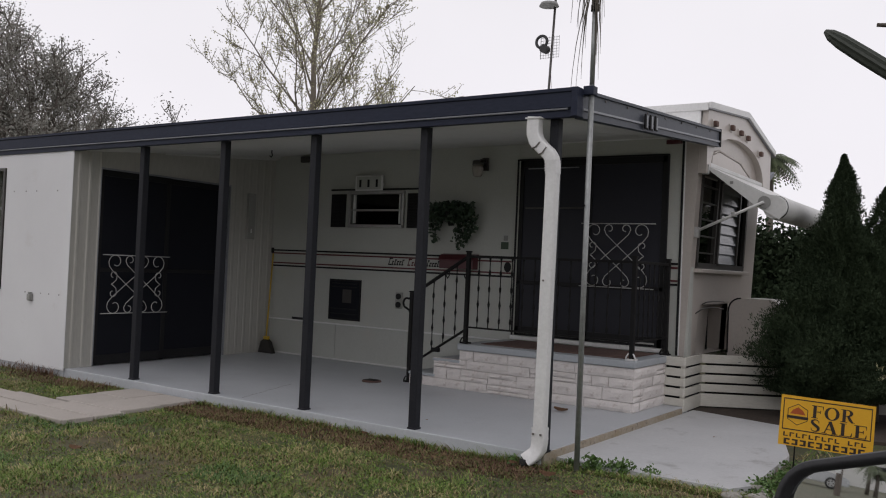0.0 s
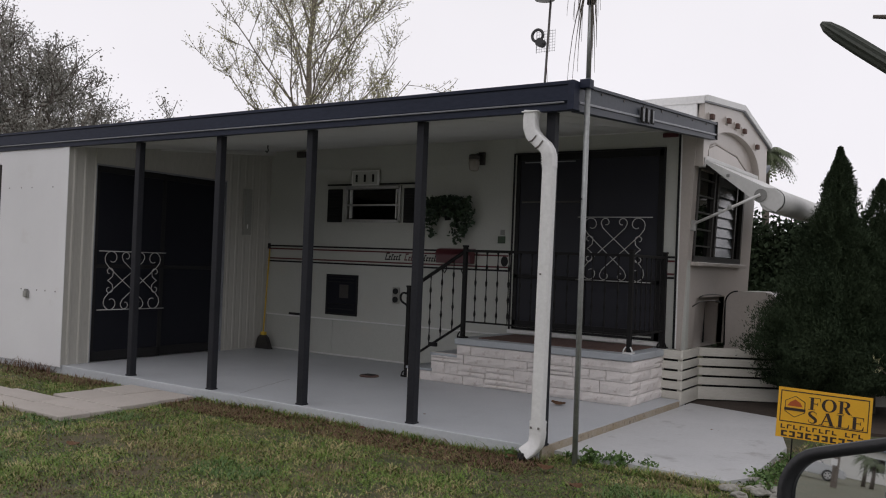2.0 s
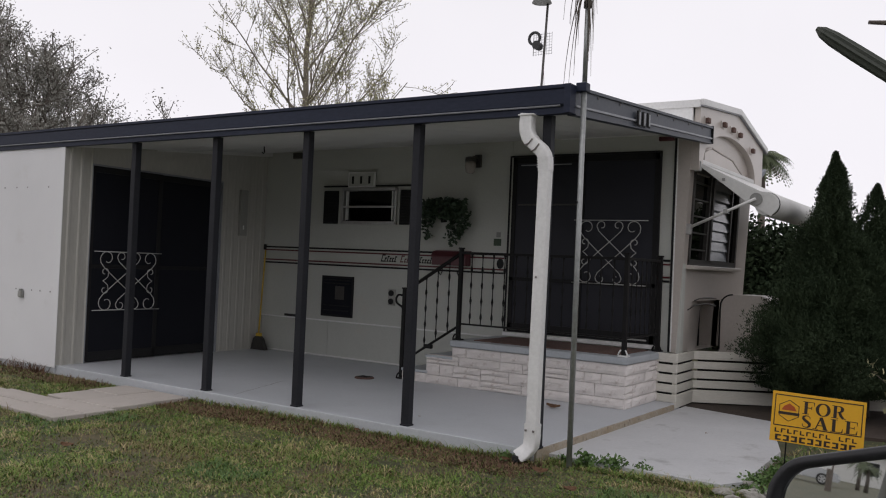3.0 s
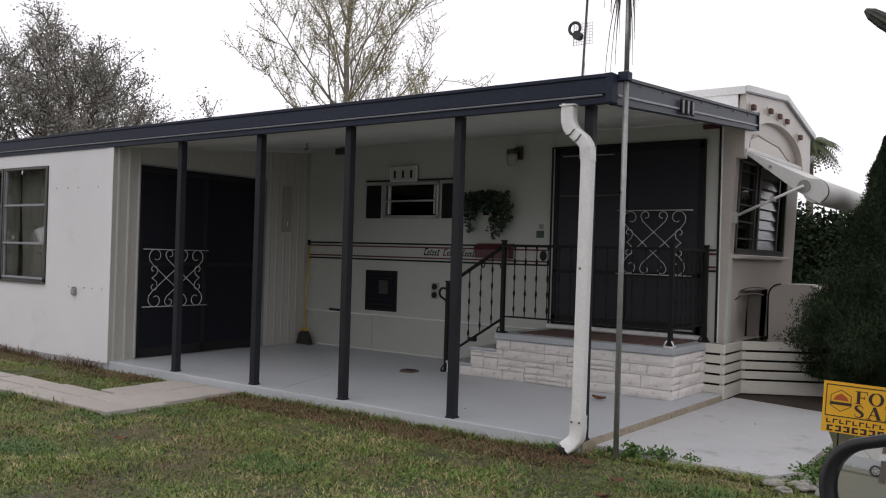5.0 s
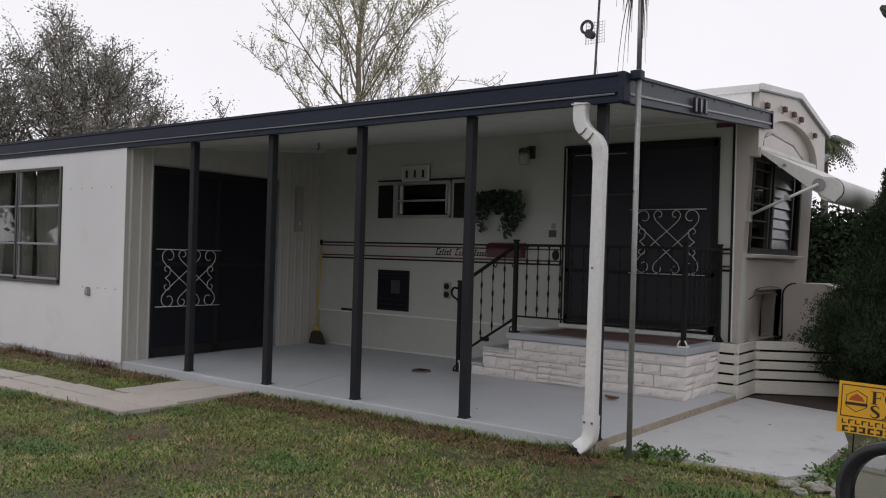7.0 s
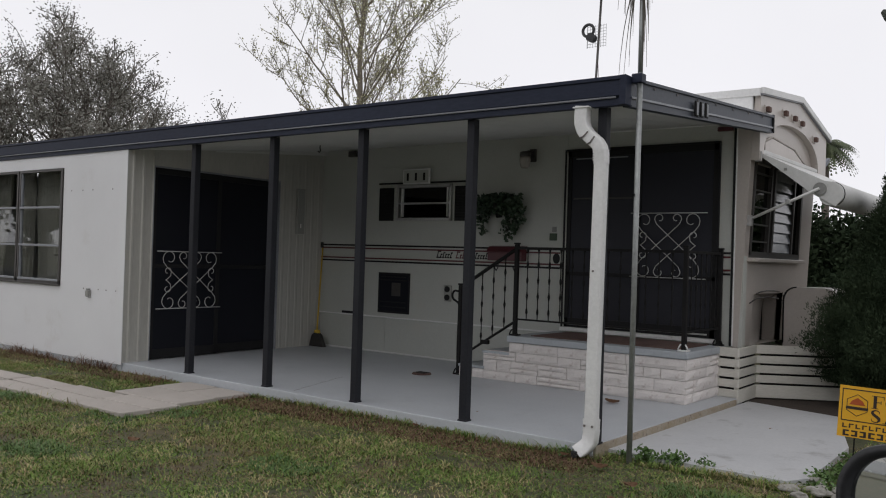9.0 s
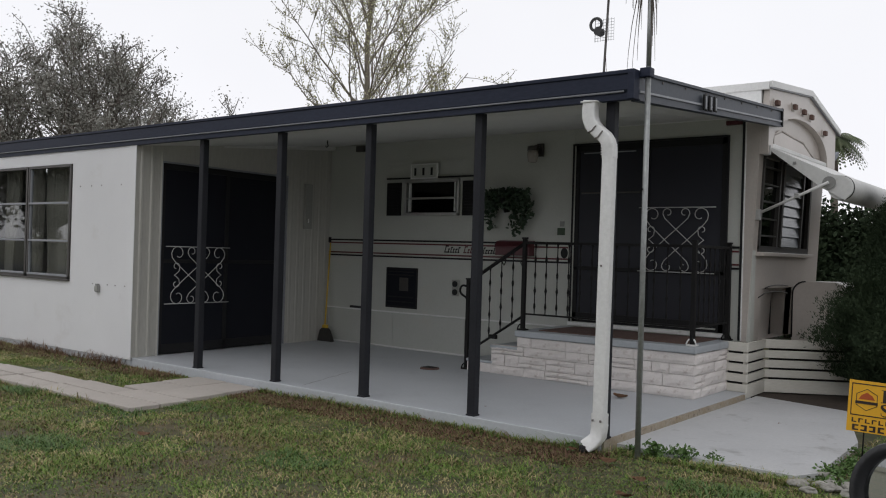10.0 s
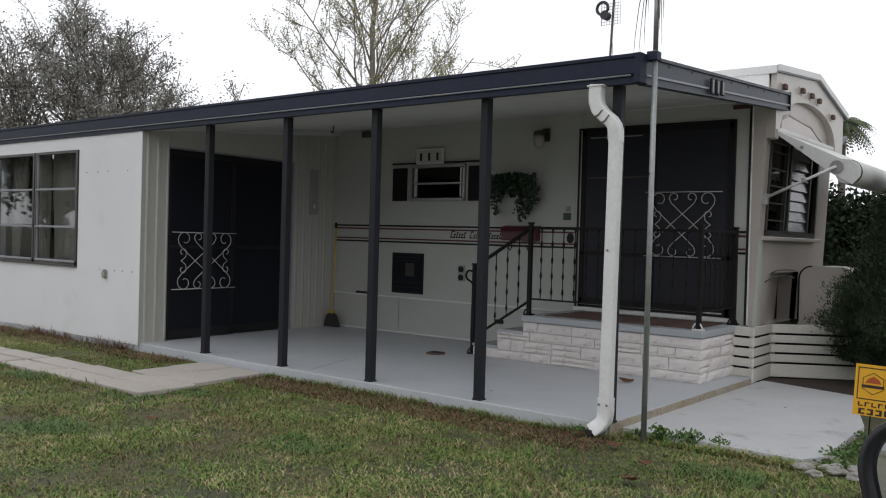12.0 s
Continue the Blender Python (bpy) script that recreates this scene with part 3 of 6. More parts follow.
def scroll_grille(name, place, w, h, label):
    """place(u, v, d) gives the world place of a point of the panel, d in front of it."""
    g = thing(name, place(0, -h / 2, 0.02), label, "door grille")
    for v in (h / 2, -h / 2):
        part("rail", tube(bmesh.new(), [place(-w / 2 * 1.02, v, 0.02), place(w / 2 * 1.02, v, 0.02)], 0.0058, 6), M["grille"], g)
    for path in scroll_paths(w, h):
        for su in (1, -1):
            for sv in (1, -1):
                part("scroll", tube(bmesh.new(), [place(su * u, sv * v, 0.02 + 0.004 * su) for u, v in path], 0.0046, 6), M["grille"], g)
    return g


# shed double screen door
door = thing("door_1", (SX, 1.16, 0.01), "black double screen door in the ribbed shed wall", "door")
for a, b_, d in ((0.255, 1.165, 0.0), (1.16, 2.065, -0.035)):
    leaf = part("door_leaf", boxed(SX - 0.02 + d, SX - 0.012 + d, a + 0.04, b_ - 0.04, 0.08, 2.0), M["screen"], door)
    for bx in ((a, a + 0.045, 0.012, 2.045), (b_ - 0.045, b_, 0.012, 2.045), (a, b_, 0.012, 0.11), (a, b_, 1.98, 2.045), (a, b_, 0.98, 1.02)):
        part("stile", boxed(SX - 0.03 + d, SX - 0.004 + d, bx[0], bx[1], bx[2], bx[3], 0.003), M["black"], leaf)
part("door_frame", boxed(SX - 0.05, SX + 0.012, 0.245, 2.075, 2.045, 2.062, 0.002), M["bead"], door, "thin grey aluminium head of the frame")
for y in (0.243, 2.062):
    part("door_frame", boxed(SX - 0.05, SX + 0.012, y, y + 0.012, 0.0, 2.045, 0.002), M["bead"], door)
squint(door)
# near-black sheet: the shed's inner shade put into its colour
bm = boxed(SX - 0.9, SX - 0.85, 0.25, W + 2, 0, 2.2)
solid("wall_shed_inner", bm, M["dark"], "near-black sheet standing in for the unlit shed interior", "wall")
squint(scroll_grille("door_grille", lambda u, v, d: Vector((SX + d, 0.742 + u, 0.85 + v)), 0.85, 0.615, "white wrought scroll guard on the black shed door"))

# shed window
win = thing("window_1", (-7.58, -0.08, 0.75), "bronze-framed three-light double window with off-white curtains", "window")
for a, b_ in WX:
    f = part("window_frame", boxed(a, b_, -0.095, -0.05, 2.015, 2.045, 0.003), M["bronze"], win)
    for bx in ((a, a + 0.035, 0.755, 2.015), (b_ - 0.035, b_, 0.755, 2.015), (a, b_, 0.755, 0.79)):
        part("frame_bar", boxed(bx[0], bx[1], -0.095, -0.05, bx[2], bx[3], 0.003), M["bronze"], f)
    for z in (0.79, 1.18, 1.61):
        part("glazing_bar", boxed(a + 0.03, b_ - 0.03, -0.10, -0.06, z - 0.011, z + 0.013, 0.004), M["bead"], f)
    part("frame_bar", boxed(a + 0.036, a + 0.05, -0.09, -0.06, 0.79, 2.015, 0.003), M["bead"], f)
    for z0, z1 in ((0.8, 1.165), (1.2, 1.595), (1.63, 2.01)):
        p = part("pane", boxed(a + 0.03, b_ - 0.03, -0.073, -0.07, z0, z1), M["glass"], f)
        p.visible_shadow = False
part("window_sill", boxed(-8.58, -6.60, -0.11, 0.04, 0.735, 0.755, 0.003), M["bronze"], win)


def curtain(x0, x1, z0, z1, y, pinch):
    b, rows = bmesh.new(), []
    for j in range(13):
        f = j / 12
        s = 1 - pinch * math.sin(math.pi * min(1, f * 1.25)) ** 2
        rows.append([b.verts.new((x0 + (x1 - x0) * s * i / 30, y + 0.02 * math.sin(i * 1.9 + j * 0.1), z0 + (z1 - z0) * f)) for i in range(31)])
    for a, c in zip(rows, rows[1:]):
        for i in range(30):
            b.faces.new((a[i], a[i + 1], c[i + 1], c[i])).smooth = True
    bmesh.ops.solidify(b, geom=b.faces[:], thickness=0.004)
    return b


for x0, x1, pinch in ((-6.90, -7.56, 0.12), (-7.62, -8.0, 0.45), (-8.55, -8.2, 0.45)):
    solid("curtain", curtain(x0, x1, 0.0, 2.22, 0.12, pinch), M["curtain"], "gathered off-white window curtain", "curtain", kind="", group="shed curtains")
blind = thing("window_blind", (-6.75, 0.16, 0.6), "off-white slatted blind hanging behind the shed window", "blind")
for k in range(34):
    part("slat", boxed(-6.92, -6.60, 0.15, 0.185, 0.70 + 0.031 * k, 0.704 + 0.031 * k, 0, Matrix.Translation((0, 0.167, 0.702 + 0.031 * k)) @ Matrix.Rotation(radians(38), 4, "X") @ Matrix.Translation((0, -0.167, -0.702 - 0.031 * k))), M["curtain"], blind)
for x in (-6.86, -6.66):
    part("cord", tube(bmesh.new(), [(x, 0.167, 0.7), (x, 0.167, 2.2)], 0.002, 4), M["curtain"], blind)
bm = boxed(-9.5, -5.8, 1.6, 1.66, 0, 2.25)
solid("wall_shed_partition", bm, M["wood"], "dim wood-panelled wall inside the shed", "wall")
ob_ = thing("outlet_box", (-6.0, -0.08, 0.65), "small grey weatherproof outlet box on the white wall", "outlet")
part("box", boxed(-6.035, -5.965, -0.105, -0.08, 0.645, 0.72, 0.005), M["grey_plastic"], ob_)
part("cover", boxed(-6.028, -5.972, -0.117, -0.105, 0.652, 0.712, 0.005), M["grey_box"], ob_)
part("hood", boxed(-6.02, -5.98, -0.112, -0.08, 0.72, 0.735, 0.004), M["grey_plastic"], ob_)
lb = thing("wall_box", (SX, 2.4, 1.4), "narrow grey metal box on the ribbed siding", "box")
part("body", boxed(SX, SX + 0.04, 2.355, 2.475, 1.42, 1.99, 0.004), M["grey_box"], lb)
part("latch", boxed(SX + 0.04, SX + 0.05, 2.40, 2.415, 1.50, 1.55, 0.003), M["white_trim"], lb)
squint(lb)

# ---- trailer ----
bm = wall_x(bmesh.new(), -12, -0.02, W, W + 0.09, 0.44, 2.77, [(-1.88, -0.27, 0.50, 2.335), (-4.18, -3.41, 1.64, 2.01), (-4.46, -3.992, 0.505, 0.965)])
solid("wall_trailer", bm, M["trailer"], "cream ribbed trailer wall with maroon and black stripes", "wall")
for k, z in enumerate((0.62, 0.74, 0.86, 1.0, 1.42, 1.56, 1.70, 1.84, 1.98, 2.12, 2.26, 2.40)):
    for xa, xb in ((-5.49, -4.55), (-3.05, -1.92)) if 0.4 < z < 2.05 else ((-5.49, -1.92),):
        solid("trim_siding_line", boxed(xa, xb, W - 0.0025, W + 0.01, z, z + 0.005), M["trailer"], "shallow rib of the cream trailer siding", "trim", group="siding ribs")
bm = bmesh.new()
for xa, xb in ((-5.49, -4.37), (-4.365, -3.27), (-3.265, -2.0), (-1.995, -0.2)):
    box(bm, xa, xb, W + 0.012, W + 0.06, -0.01, 0.44)
solid("wall_trailer_skirting", bm, M["trailer"], "flat cream skirting panels below the trailer wall", "skirting")
solid("trim_skirting", boxed(-5.49, -0.2, W - 0.008, W + 0.012, 0.425, 0.443, 0.003), M["white_trim"], "thin white strip above the skirting", "trim")
solid("trim_base", boxed(-5.49, -0.2, W - 0.004, W + 0.012, 0.0, 0.02, 0.003), M["white_trim"], "thin white strip along the carport floor", "trim")
solid("trim_door_side", boxed(-1.915, -1.885, W - 0.008, W, 0.45, 2.5, 0.002), M["trailer"], "cream joint strip beside the sliding door", "trim")
solid("trim_corner_black", boxed(-0.135, -0.115, W - 0.012, W + 0.01, 0.45, 2.5, 0.002), M["black"], "black weather strip at the trailer corner", "trim")
solid("trim_corner_white", boxed(-0.113, -0.10, W - 0.01, W + 0.01, 0.45, 2.5, 0.002), M["white_trim"], "white strip at the trailer corner", "trim")
for nm, z0, z1, ma in (("stripe_black", 1.296, 1.316, "black"), ("stripe_maroon", 1.260, 1.277, "maroon"), ("stripe_maroon", 1.138, 1.155, "maroon"), ("stripe_black", 1.100, 1.120, "black")):
    for xa, xb in ((-5.49, -1.94), (-0.262, -0.14)):
        solid("trim_" + nm, boxed(xa, xb, W - 0.006, W, z0, z1), M[ma], nm.split("_")[1] + " stripe along the cream trailer wall", "stripe", group="trailer stripes")
solid("trim_stripe_bracket", boxed(-5.49, -5.455, W - 0.02, W, 1.27, 1.335, 0.004), M["black"], "black bracket at the end of the stripes", "bracket")
solid("stripe_emblem", tube(bmesh.new(), [(-1.985, W - 0.006, 1.21), (-1.985, W, 1.21)], 0.042, 20, flat=1.3), M["black"], "round black emblem at the end of the stripes", "emblem", kind="")
logo = thing("lettering_panel", (-3.25, W, 1.2), "slanted black and maroon lettering bars on the trailer wall", "lettering")
LETTERS = [(-3.59, 0.045, 0.085)] + [(-3.54 + 0.036 * k, 0.024, 0.05 + 0.018 * (k % 3 == 1)) for k in range(5)] + [(-3.31, 0.04, 0.08)] + [(-3.255 + 0.0355 * k, 0.024, 0.046 + 0.026 * (k in (1, 6, 10))) for k in range(11)]
for k, (x, wide, tall) in enumerate(LETTERS):
    ink = M["maroon" if 5 < k < 12 else "black"]
    for z, h in ((1.178, 0.014), (1.178 + tall - 0.014, 0.014)):
        b = boxed(x, x + wide, W - 0.006, W, z, z + h)
        for v in b.verts:
            v.co.x += 0.3 * (v.co.z - 1.178)
        part("letter_bar", b, ink, logo)
    b = boxed(x + 0.003, x + 0.011, W - 0.006, W, 1.192, 1.164 + tall)
    for v in b.verts:
        v.co.x += 0.3 * (v.co.z - 1.178)
    part("letter_bar", b, ink, logo)

# small window with shutters
w2 = thing("window_2", (-3.8, W, 1.61), "small aluminium slider window with black shutters", "window")
for bx in ((-4.21, -4.178, 1.61, 2.04), (-3.412, -3.38, 1.61, 2.04), (-4.21, -3.38, 1.61, 1.645), (-4.21, -3.38, 2.005, 2.04), (-4.18, -3.41, 1.807, 1.827)):
    part("window_frame", boxed(bx[0], bx[1], W - 0.03, W + 0.03, bx[2], bx[3], 0.004), M["alu"], w2)
for bx in ((-4.15, -4.13, 1.66, 2.0), (-3.46, -3.44, 1.66, 2.0)):
    part("window_track", boxed(bx[0], bx[1], W - 0.015, W + 0.03, bx[2], bx[3], 0.003), M["white_trim"], w2)
for z0, z1 in ((1.65, 1.805), (1.83, 2.0)):
    part("pane", boxed(-4.165, -3.425, W + 0.02, W + 0.024, z0, z1), M["glass_dark"], w2)
for xa in (-4.5, -3.34):
    s = part("shutter", boxed(xa, xa + 0.23, W - 0.016, W, 1.61, 2.01, 0.004), M["black"], w2)
    for k in range(11):
        z = 1.635 + 0.033 * k
        part("slat", boxed(xa + 0.02, xa + 0.21, W - 0.024, W - 0.014, z, z + 0.02, 0.003), M["black"], s)
part("drip_rail", boxed(-4.5, -3.11, W - 0.03, W, 2.052, 2.07, 0.003), M["black"], w2)
plate = thing("number_plaque", (-3.88, W, 2.09), "cream house number plaque above the small window", "plaque")
part("plate", boxed(-4.10, -3.69, W - 0.05, W - 0.03, 2.045, 2.225, 0.006), M["white_trim"], plate)
part("border", boxed(-4.08, -3.71, W - 0.054, W - 0.05, 2.06, 2.21, 0.002), M["trailer"], plate)
for k in range(3):
    part("digit_bar", boxed(-4.035 + 0.125 * k, -4.005 + 0.125 * k, W - 0.058, W - 0.054, 2.085, 2.175), M["black"], plate)
for x in (-4.03, -3.73):
    part("bracket", boxed(x, x + 0.02, W - 0.032, W, 2.10, 2.14), M["white_trim"], plate)
hatch = thing("wall_hatch", (-4.226, W, 0.5), "black framed square appliance vent hatch", "hatch")
part("frame", boxed(-4.475, -3.977, W - 0.012, W + 0.002, 0.49, 0.98, 0.003), M["black"], hatch)
part("panel", boxed(-4.45, -4.0, W - 0.018, W - 0.01, 0.515, 0.955, 0.004), M["screen"], hatch)
part("sticker", boxed(-4.25, -4.11, W - 0.021, W - 0.018, 0.70, 0.86), M["bronze"], hatch, "faded dark square label")
for z in (0.56, 0.62, 0.885, 0.925):
    part("louvre", boxed(-4.43, -4.02, W - 0.024, W - 0.016, z, z + 0.012, 0.003), M["black"], hatch)
outlet = thing("power_inlet", (-3.4, W, 0.68), "grey plate with two round black power sockets", "socket")
part("plate", boxed(-3.45, -3.35, W - 0.02, W, 0.68, 0.865, 0.006), M["grey_box"], outlet)
for z in (0.725, 0.82):
    part("socket", tube(bmesh.new(), [(-3.4, W - 0.035, z), (-3.4, W - 0.018, z)], 0.034, 16), M["black"], outlet)
for xa, xb, z0, z1, ma, lab in ((-5.08, -4.8, 0.445, 0.475, "black", "small black vent slot low on the trailer"), (-4.95, -4.85, 0.6, 0.7, "trailer", "small cream service cover on the trailer")):
    solid("wall_vent", boxed(xa, xb, W - 0.014, W, z0, z1, 0.004), M[ma], lab, "vent", kind="")
solid("wall_sticker", boxed(-2.045, -1.995, W - 0.006, W, 1.49, 1.545), M["grey_plastic"], "small grey sticker beside the sliding door", "sticker", kind="", group="door stickers")
solid("wall_sticker", boxed(-2.075, -1.985, W - 0.006, W, 1.40, 1.475), M["ivy_leaf"], "small green sticker beside the sliding door", "sticker", kind="", group="door stickers")
lamp = thing("wall_lamp", (-2.3, W, 2.25), "bronze jar wall lantern with frosted glass, unlit", "lamp")
part("backplate", boxed(-2.345, -2.265, W - 0.03, W, 2.24, 2.38, 0.006), M["bronze"], lamp)
part("arm", tube(bmesh.new(), [(-2.30, W - 0.02, 2.34), (-2.32, W - 0.09, 2.35), (-2.33, W - 0.13, 2.33)], 0.012, 8), M["bronze"], lamp)
part("cap", tube(bmesh.new(), [(-2.33, W - 0.13, 2.345), (-2.33, W - 0.13, 2.335), (-2.33, W - 0.13, 2.29)], [0.03, 0.058, 0.062], 16), M["bronze"], lamp)
part("jar", tube(bmesh.new(), [(-2.33, W - 0.13, 2.29), (-2.33, W - 0.13, 2.25), (-2.33, W - 0.13, 2.18), (-2.33, W - 0.13, 2.165)], [0.055, 0.062, 0.05, 0.03], 16), M["frosted"], lamp, "frosted glass jar")
box2 = thing("junction_box", (-4.95, W, 2.43), "small dark junction box under the ceiling", "junction box")
part("body", boxed(-5.02, -4.88, W - 0.05, W, 2.415, 2.49, 0.006), M["bronze"], box2)
hook = thing("ceiling_hook", (-4.2, 1.5, 2.36), "small dark hook in the carport ceiling", "hook")
part("shank", tube(bmesh.new(), [(-4.2, 1.5, roof_z(1.5) + 0.01), (-4.2, 1.5, roof_z(1.5) - 0.03), (-4.19, 1.5, roof_z(1.5) - 0.06), (-4.21, 1.5, roof_z(1.5) - 0.075), (-4.23, 1.5, roof_z(1.5) - 0.06)], 0.006, 6), M["iron"], hook)
mb_ = thing("mailbox", (-2.58, W, 1.17), "dark red metal wall mailbox with newspaper hooks", "mailbox")
part("body", prism(bmesh.new(), [(W, 1.17), (W - 0.10, 1.17), (W - 0.10, 1.27), (W - 0.06, 1.315), (W, 1.325)], "x", -2.80, -2.36), M["red_box"], mb_)
part("lid", prism(bmesh.new(), [(W - 0.105, 1.255), (W - 0.112, 1.27), (W - 0.065, 1.322), (W, 1.334), (W, 1.325), (W - 0.06, 1.314)], "x", -2.81, -2.35), M["red_box"], mb_)
for x in (-2.70, -2.46):
    part("hook", tube(bmesh.new(), [(x, W - 0.03, 1.175), (x, W - 0.04, 1.09), (x, W - 0.07, 1.06), (x, W - 0.10, 1.09), (x, W - 0.10, 1.12)], 0.006, 6), M["iron"], mb_)
solid("soffit_light", boxed(-0.29, -0.14, W - 0.03, W, 2.44, 2.48, 0.005), M["red_box"], "small dull red marker lamp above the sliding door", "marker lamp", kind="")

# sliding door
sd = thing("door_2", (-1.08, W, 0.46), "black two-leaf sliding screen door on the raised porch", "door")
for a, b_, d in ((-1.885, -1.075, 0.0), (-1.09, -0.27, -0.02)):
    leaf = part("door_leaf", boxed(a + 0.04, b_ - 0.04, W + 0.02 + d, W + 0.026 + d, 0.58, 2.29), M["door_screen"], sd)
    for bx in ((a, a + 0.05, 0.505, 2.335), (b_ - 0.05, b_, 0.505, 2.335), (a, b_, 0.505, 0.6), (a, b_, 2.27, 2.335), (a, b_, 1.04, 1.08)):
        part("stile", boxed(bx[0], bx[1], W + 0.008 + d, W + 0.034 + d, bx[2], bx[3], 0.003), M["black"], leaf)
part("glass_panel", boxed(-1.86, -1.1, W + 0.045, W + 0.05, 0.55, 2.3), M["glass_dark"], sd)
part("threshold", boxed(-1.90, -0.25, W - 0.05, W + 0.02, 0.462, 0.502, 0.004), M["white_trim"], sd, "white metal threshold")
for x in (-1.905, -0.272):
    part("door_frame", boxed(x, x + 0.018, W - 0.02, W + 0.03, 0.502, 2.35, 0.002), M["black"], sd)
part("door_frame", boxed(-1.887, -0.272, W - 0.02, W + 0.03, 2.335, 2.352, 0.002), M["black"], sd)
part("head_rail", boxed(-1.78, -1.20, W - 0.006, W + 0.004, 2.245, 2.255), M["bead"], sd)
# added bronze strip imitates a faint wide reflection across the door
part("reflection_strip", boxed(-1.80, -1.14, W - 0.008, W + 0.006, 1.83, 1.845, 0.002), M["bronze"], sd)
part("lower_track", boxed(-1.84, -0.34, W - 0.022, W - 0.012, 0.53, 0.545, 0.002), M["alu"], sd)
scroll_grille("door_grille", lambda u, v, d: Vector((-0.748 + u, W - d - 0.012, 1.368 + v)), 0.76, 0.625, "white wrought scroll guard on the black sliding door")
# near-black sheet for the unlit room behind door and small window
solid("wall_trailer_shade_sheet", boxed(-4.9, -0.2, W + 1.1, W + 1.15, 0.4, 2.7), M["dark"], "near-black sheet standing in for the unlit trailer interior", "wall")

# trailer end: slanted cap wall, roof, fascia
def end_x(z):
    return -0.055 + 0.042 * (z - 0.45)


YF = 5.0
bm = bmesh.new()


def end_piece(b, ya, yb, za, zb, out=0.0, thick=0.06):
    v = []
    for z in (za, zb):
        for y in (ya, yb):
            for dx in (out, out - thick):
                v.append(b.verts.new((end_x(z) + dx, y, z)))
    for f in ((0, 2, 6, 4), (1, 5, 7, 3), (0, 4, 5, 1), (2, 3, 7, 6), (4, 6, 7, 5), (0, 1, 3, 2)):
        b.faces.new([v[i] for i in f])
    return b


for ya, yb, za, zb in ((W, 2.96, 0.44, 2.78), (4.55, YF, 0.44, 2.66), (2.96, 3.16, 0.44, 1.27), (4.12, 4.55, 0.44, 1.27), (3.16, 4.12, 0.93, 1.27), (2.96, 4.55, 2.2, 2.72)):
    end_piece(bm, ya, yb, za, zb)
bmesh.ops.recalc_face_normals(bm, faces=bm.faces[:])
solid("wall_trailer_end", bm, M["trailer_cap"], "beige moulded fibreglass end wall of the trailer", "wall")
solid("wall_trailer_corner", prism(bmesh.new(), [(-0.10, 0.44), (end_x(0.44), 0.44), (end_x(2.62), 2.62), (-0.10, 2.62)], "y", W - 0.006, W + 0.09), M["trailer_cap"], "beige moulded corner of the trailer", "corner")
solid("wall_trailer_far", boxed(-12, -0.06, YF - 0.08, YF, 0.44, 2.66), M["trailer"], "cream far wall of the trailer", "wall")
solid("wall_trailer_left_end", boxed(-12.0, -11.92, W + 0.09, YF - 0.08, 0.44, 2.66), M["trailer"], "cream left end wall of the trailer", "wall")
tr = thing("trailer_roof", (-3, 3.9, 2.8), "white low-gabled trailer roof with deep overhang", "roof")
ROOF = [(2.82, 2.815), (4.10, 2.932), (5.25, 2.676)]      # top edge of the gable roof


def gable_band(lower, upper, xa, xb):
    return prism(bmesh.new(), [(y, z - lower) for y, z in ROOF] + [(y, z - upper) for y, z in reversed(ROOF)], "x", xa, xb)


part("roof_sheet", gable_band(0.04, 0.004, -12.1, 0.10), M["white_trim"], tr)
part("end_fascia", gable_band(0.052, -0.004, 0.10, 0.125), M["white_trim"], tr)
part("drip_edge", gable_band(0.064, 0.052, 0.085, 0.118), M["bead"], tr)
part("eave_fascia", boxed(-12.1, 0.10, 2.80, 2.82, 2.74, 2.812, 0.004), M["white_trim"], tr)
solid("wall_gable", prism(bmesh.new(), [(W, 2.775), (4.10, 2.89), (5.14, 2.66), (5.14, 2.15), (W, 2.15)], "x", -0.02, 0.012), M["trailer_cap"], "beige gable end beneath the trailer roof", "gable")
solid("wall_upper_box", boxed(-1.6, 0.03, W - 0.03, W + 0.02, 2.5, 2.772, 0.004), M["white_trim"], "white upper trailer fascia panel", "panel")
# raised arch and marker lamps on the gable
def under_roof(y):
    (ya, za), (yb, zb) = (ROOF[0], ROOF[1]) if y < ROOF[1][0] else (ROOF[1], ROOF[2])
    return za + (zb - za) * (y - ya) / (yb - ya) - 0.042


bm = bmesh.new()
curve = [(3.90 + 0.94 * math.cos(a), 2.20 + 0.40 * math.sin(a) ** 0.8) for a in (math.pi * k / 28 for k in range(29))]
ys = [5.14] + [y for y, z in curve] + [W]
zs_ = [2.16] + [z for y, z in curve] + [2.16]
for (ya, za), (yb, zb) in zip(zip(ys, zs_), zip(ys[1:], zs_[1:])):
    prism(bm, [(ya, za), (ya, under_roof(ya)), (yb, under_roof(yb)), (yb, zb)], "x", 0.012, 0.095)
bmesh.ops.remove_doubles(bm, verts=bm.verts[:], dist=0.0005)
solid("trim_arch", bm, M["trailer_cap"], "beige moulded gable face with an arched recess", "arch")
bm = bmesh.new()
for (ya, za), (yb, zb) in zip(((3.12, 2.37), (3.35, 2.435), (4.08, 2.40), (4.52, 2.275)), ((3.35, 2.435), (4.08, 2.40), (4.52, 2.275), (4.56, 2.25))):
    tube(bm, [(0.05, ya, za), (0.05, yb, zb)], 0.010, 6)
prism(bm, [(3.14, 2.22), (3.14, 2.36), (3.35, 2.42), (4.07, 2.386), (4.5, 2.26), (4.5, 2.22)], "x", 0.0, 0.052)
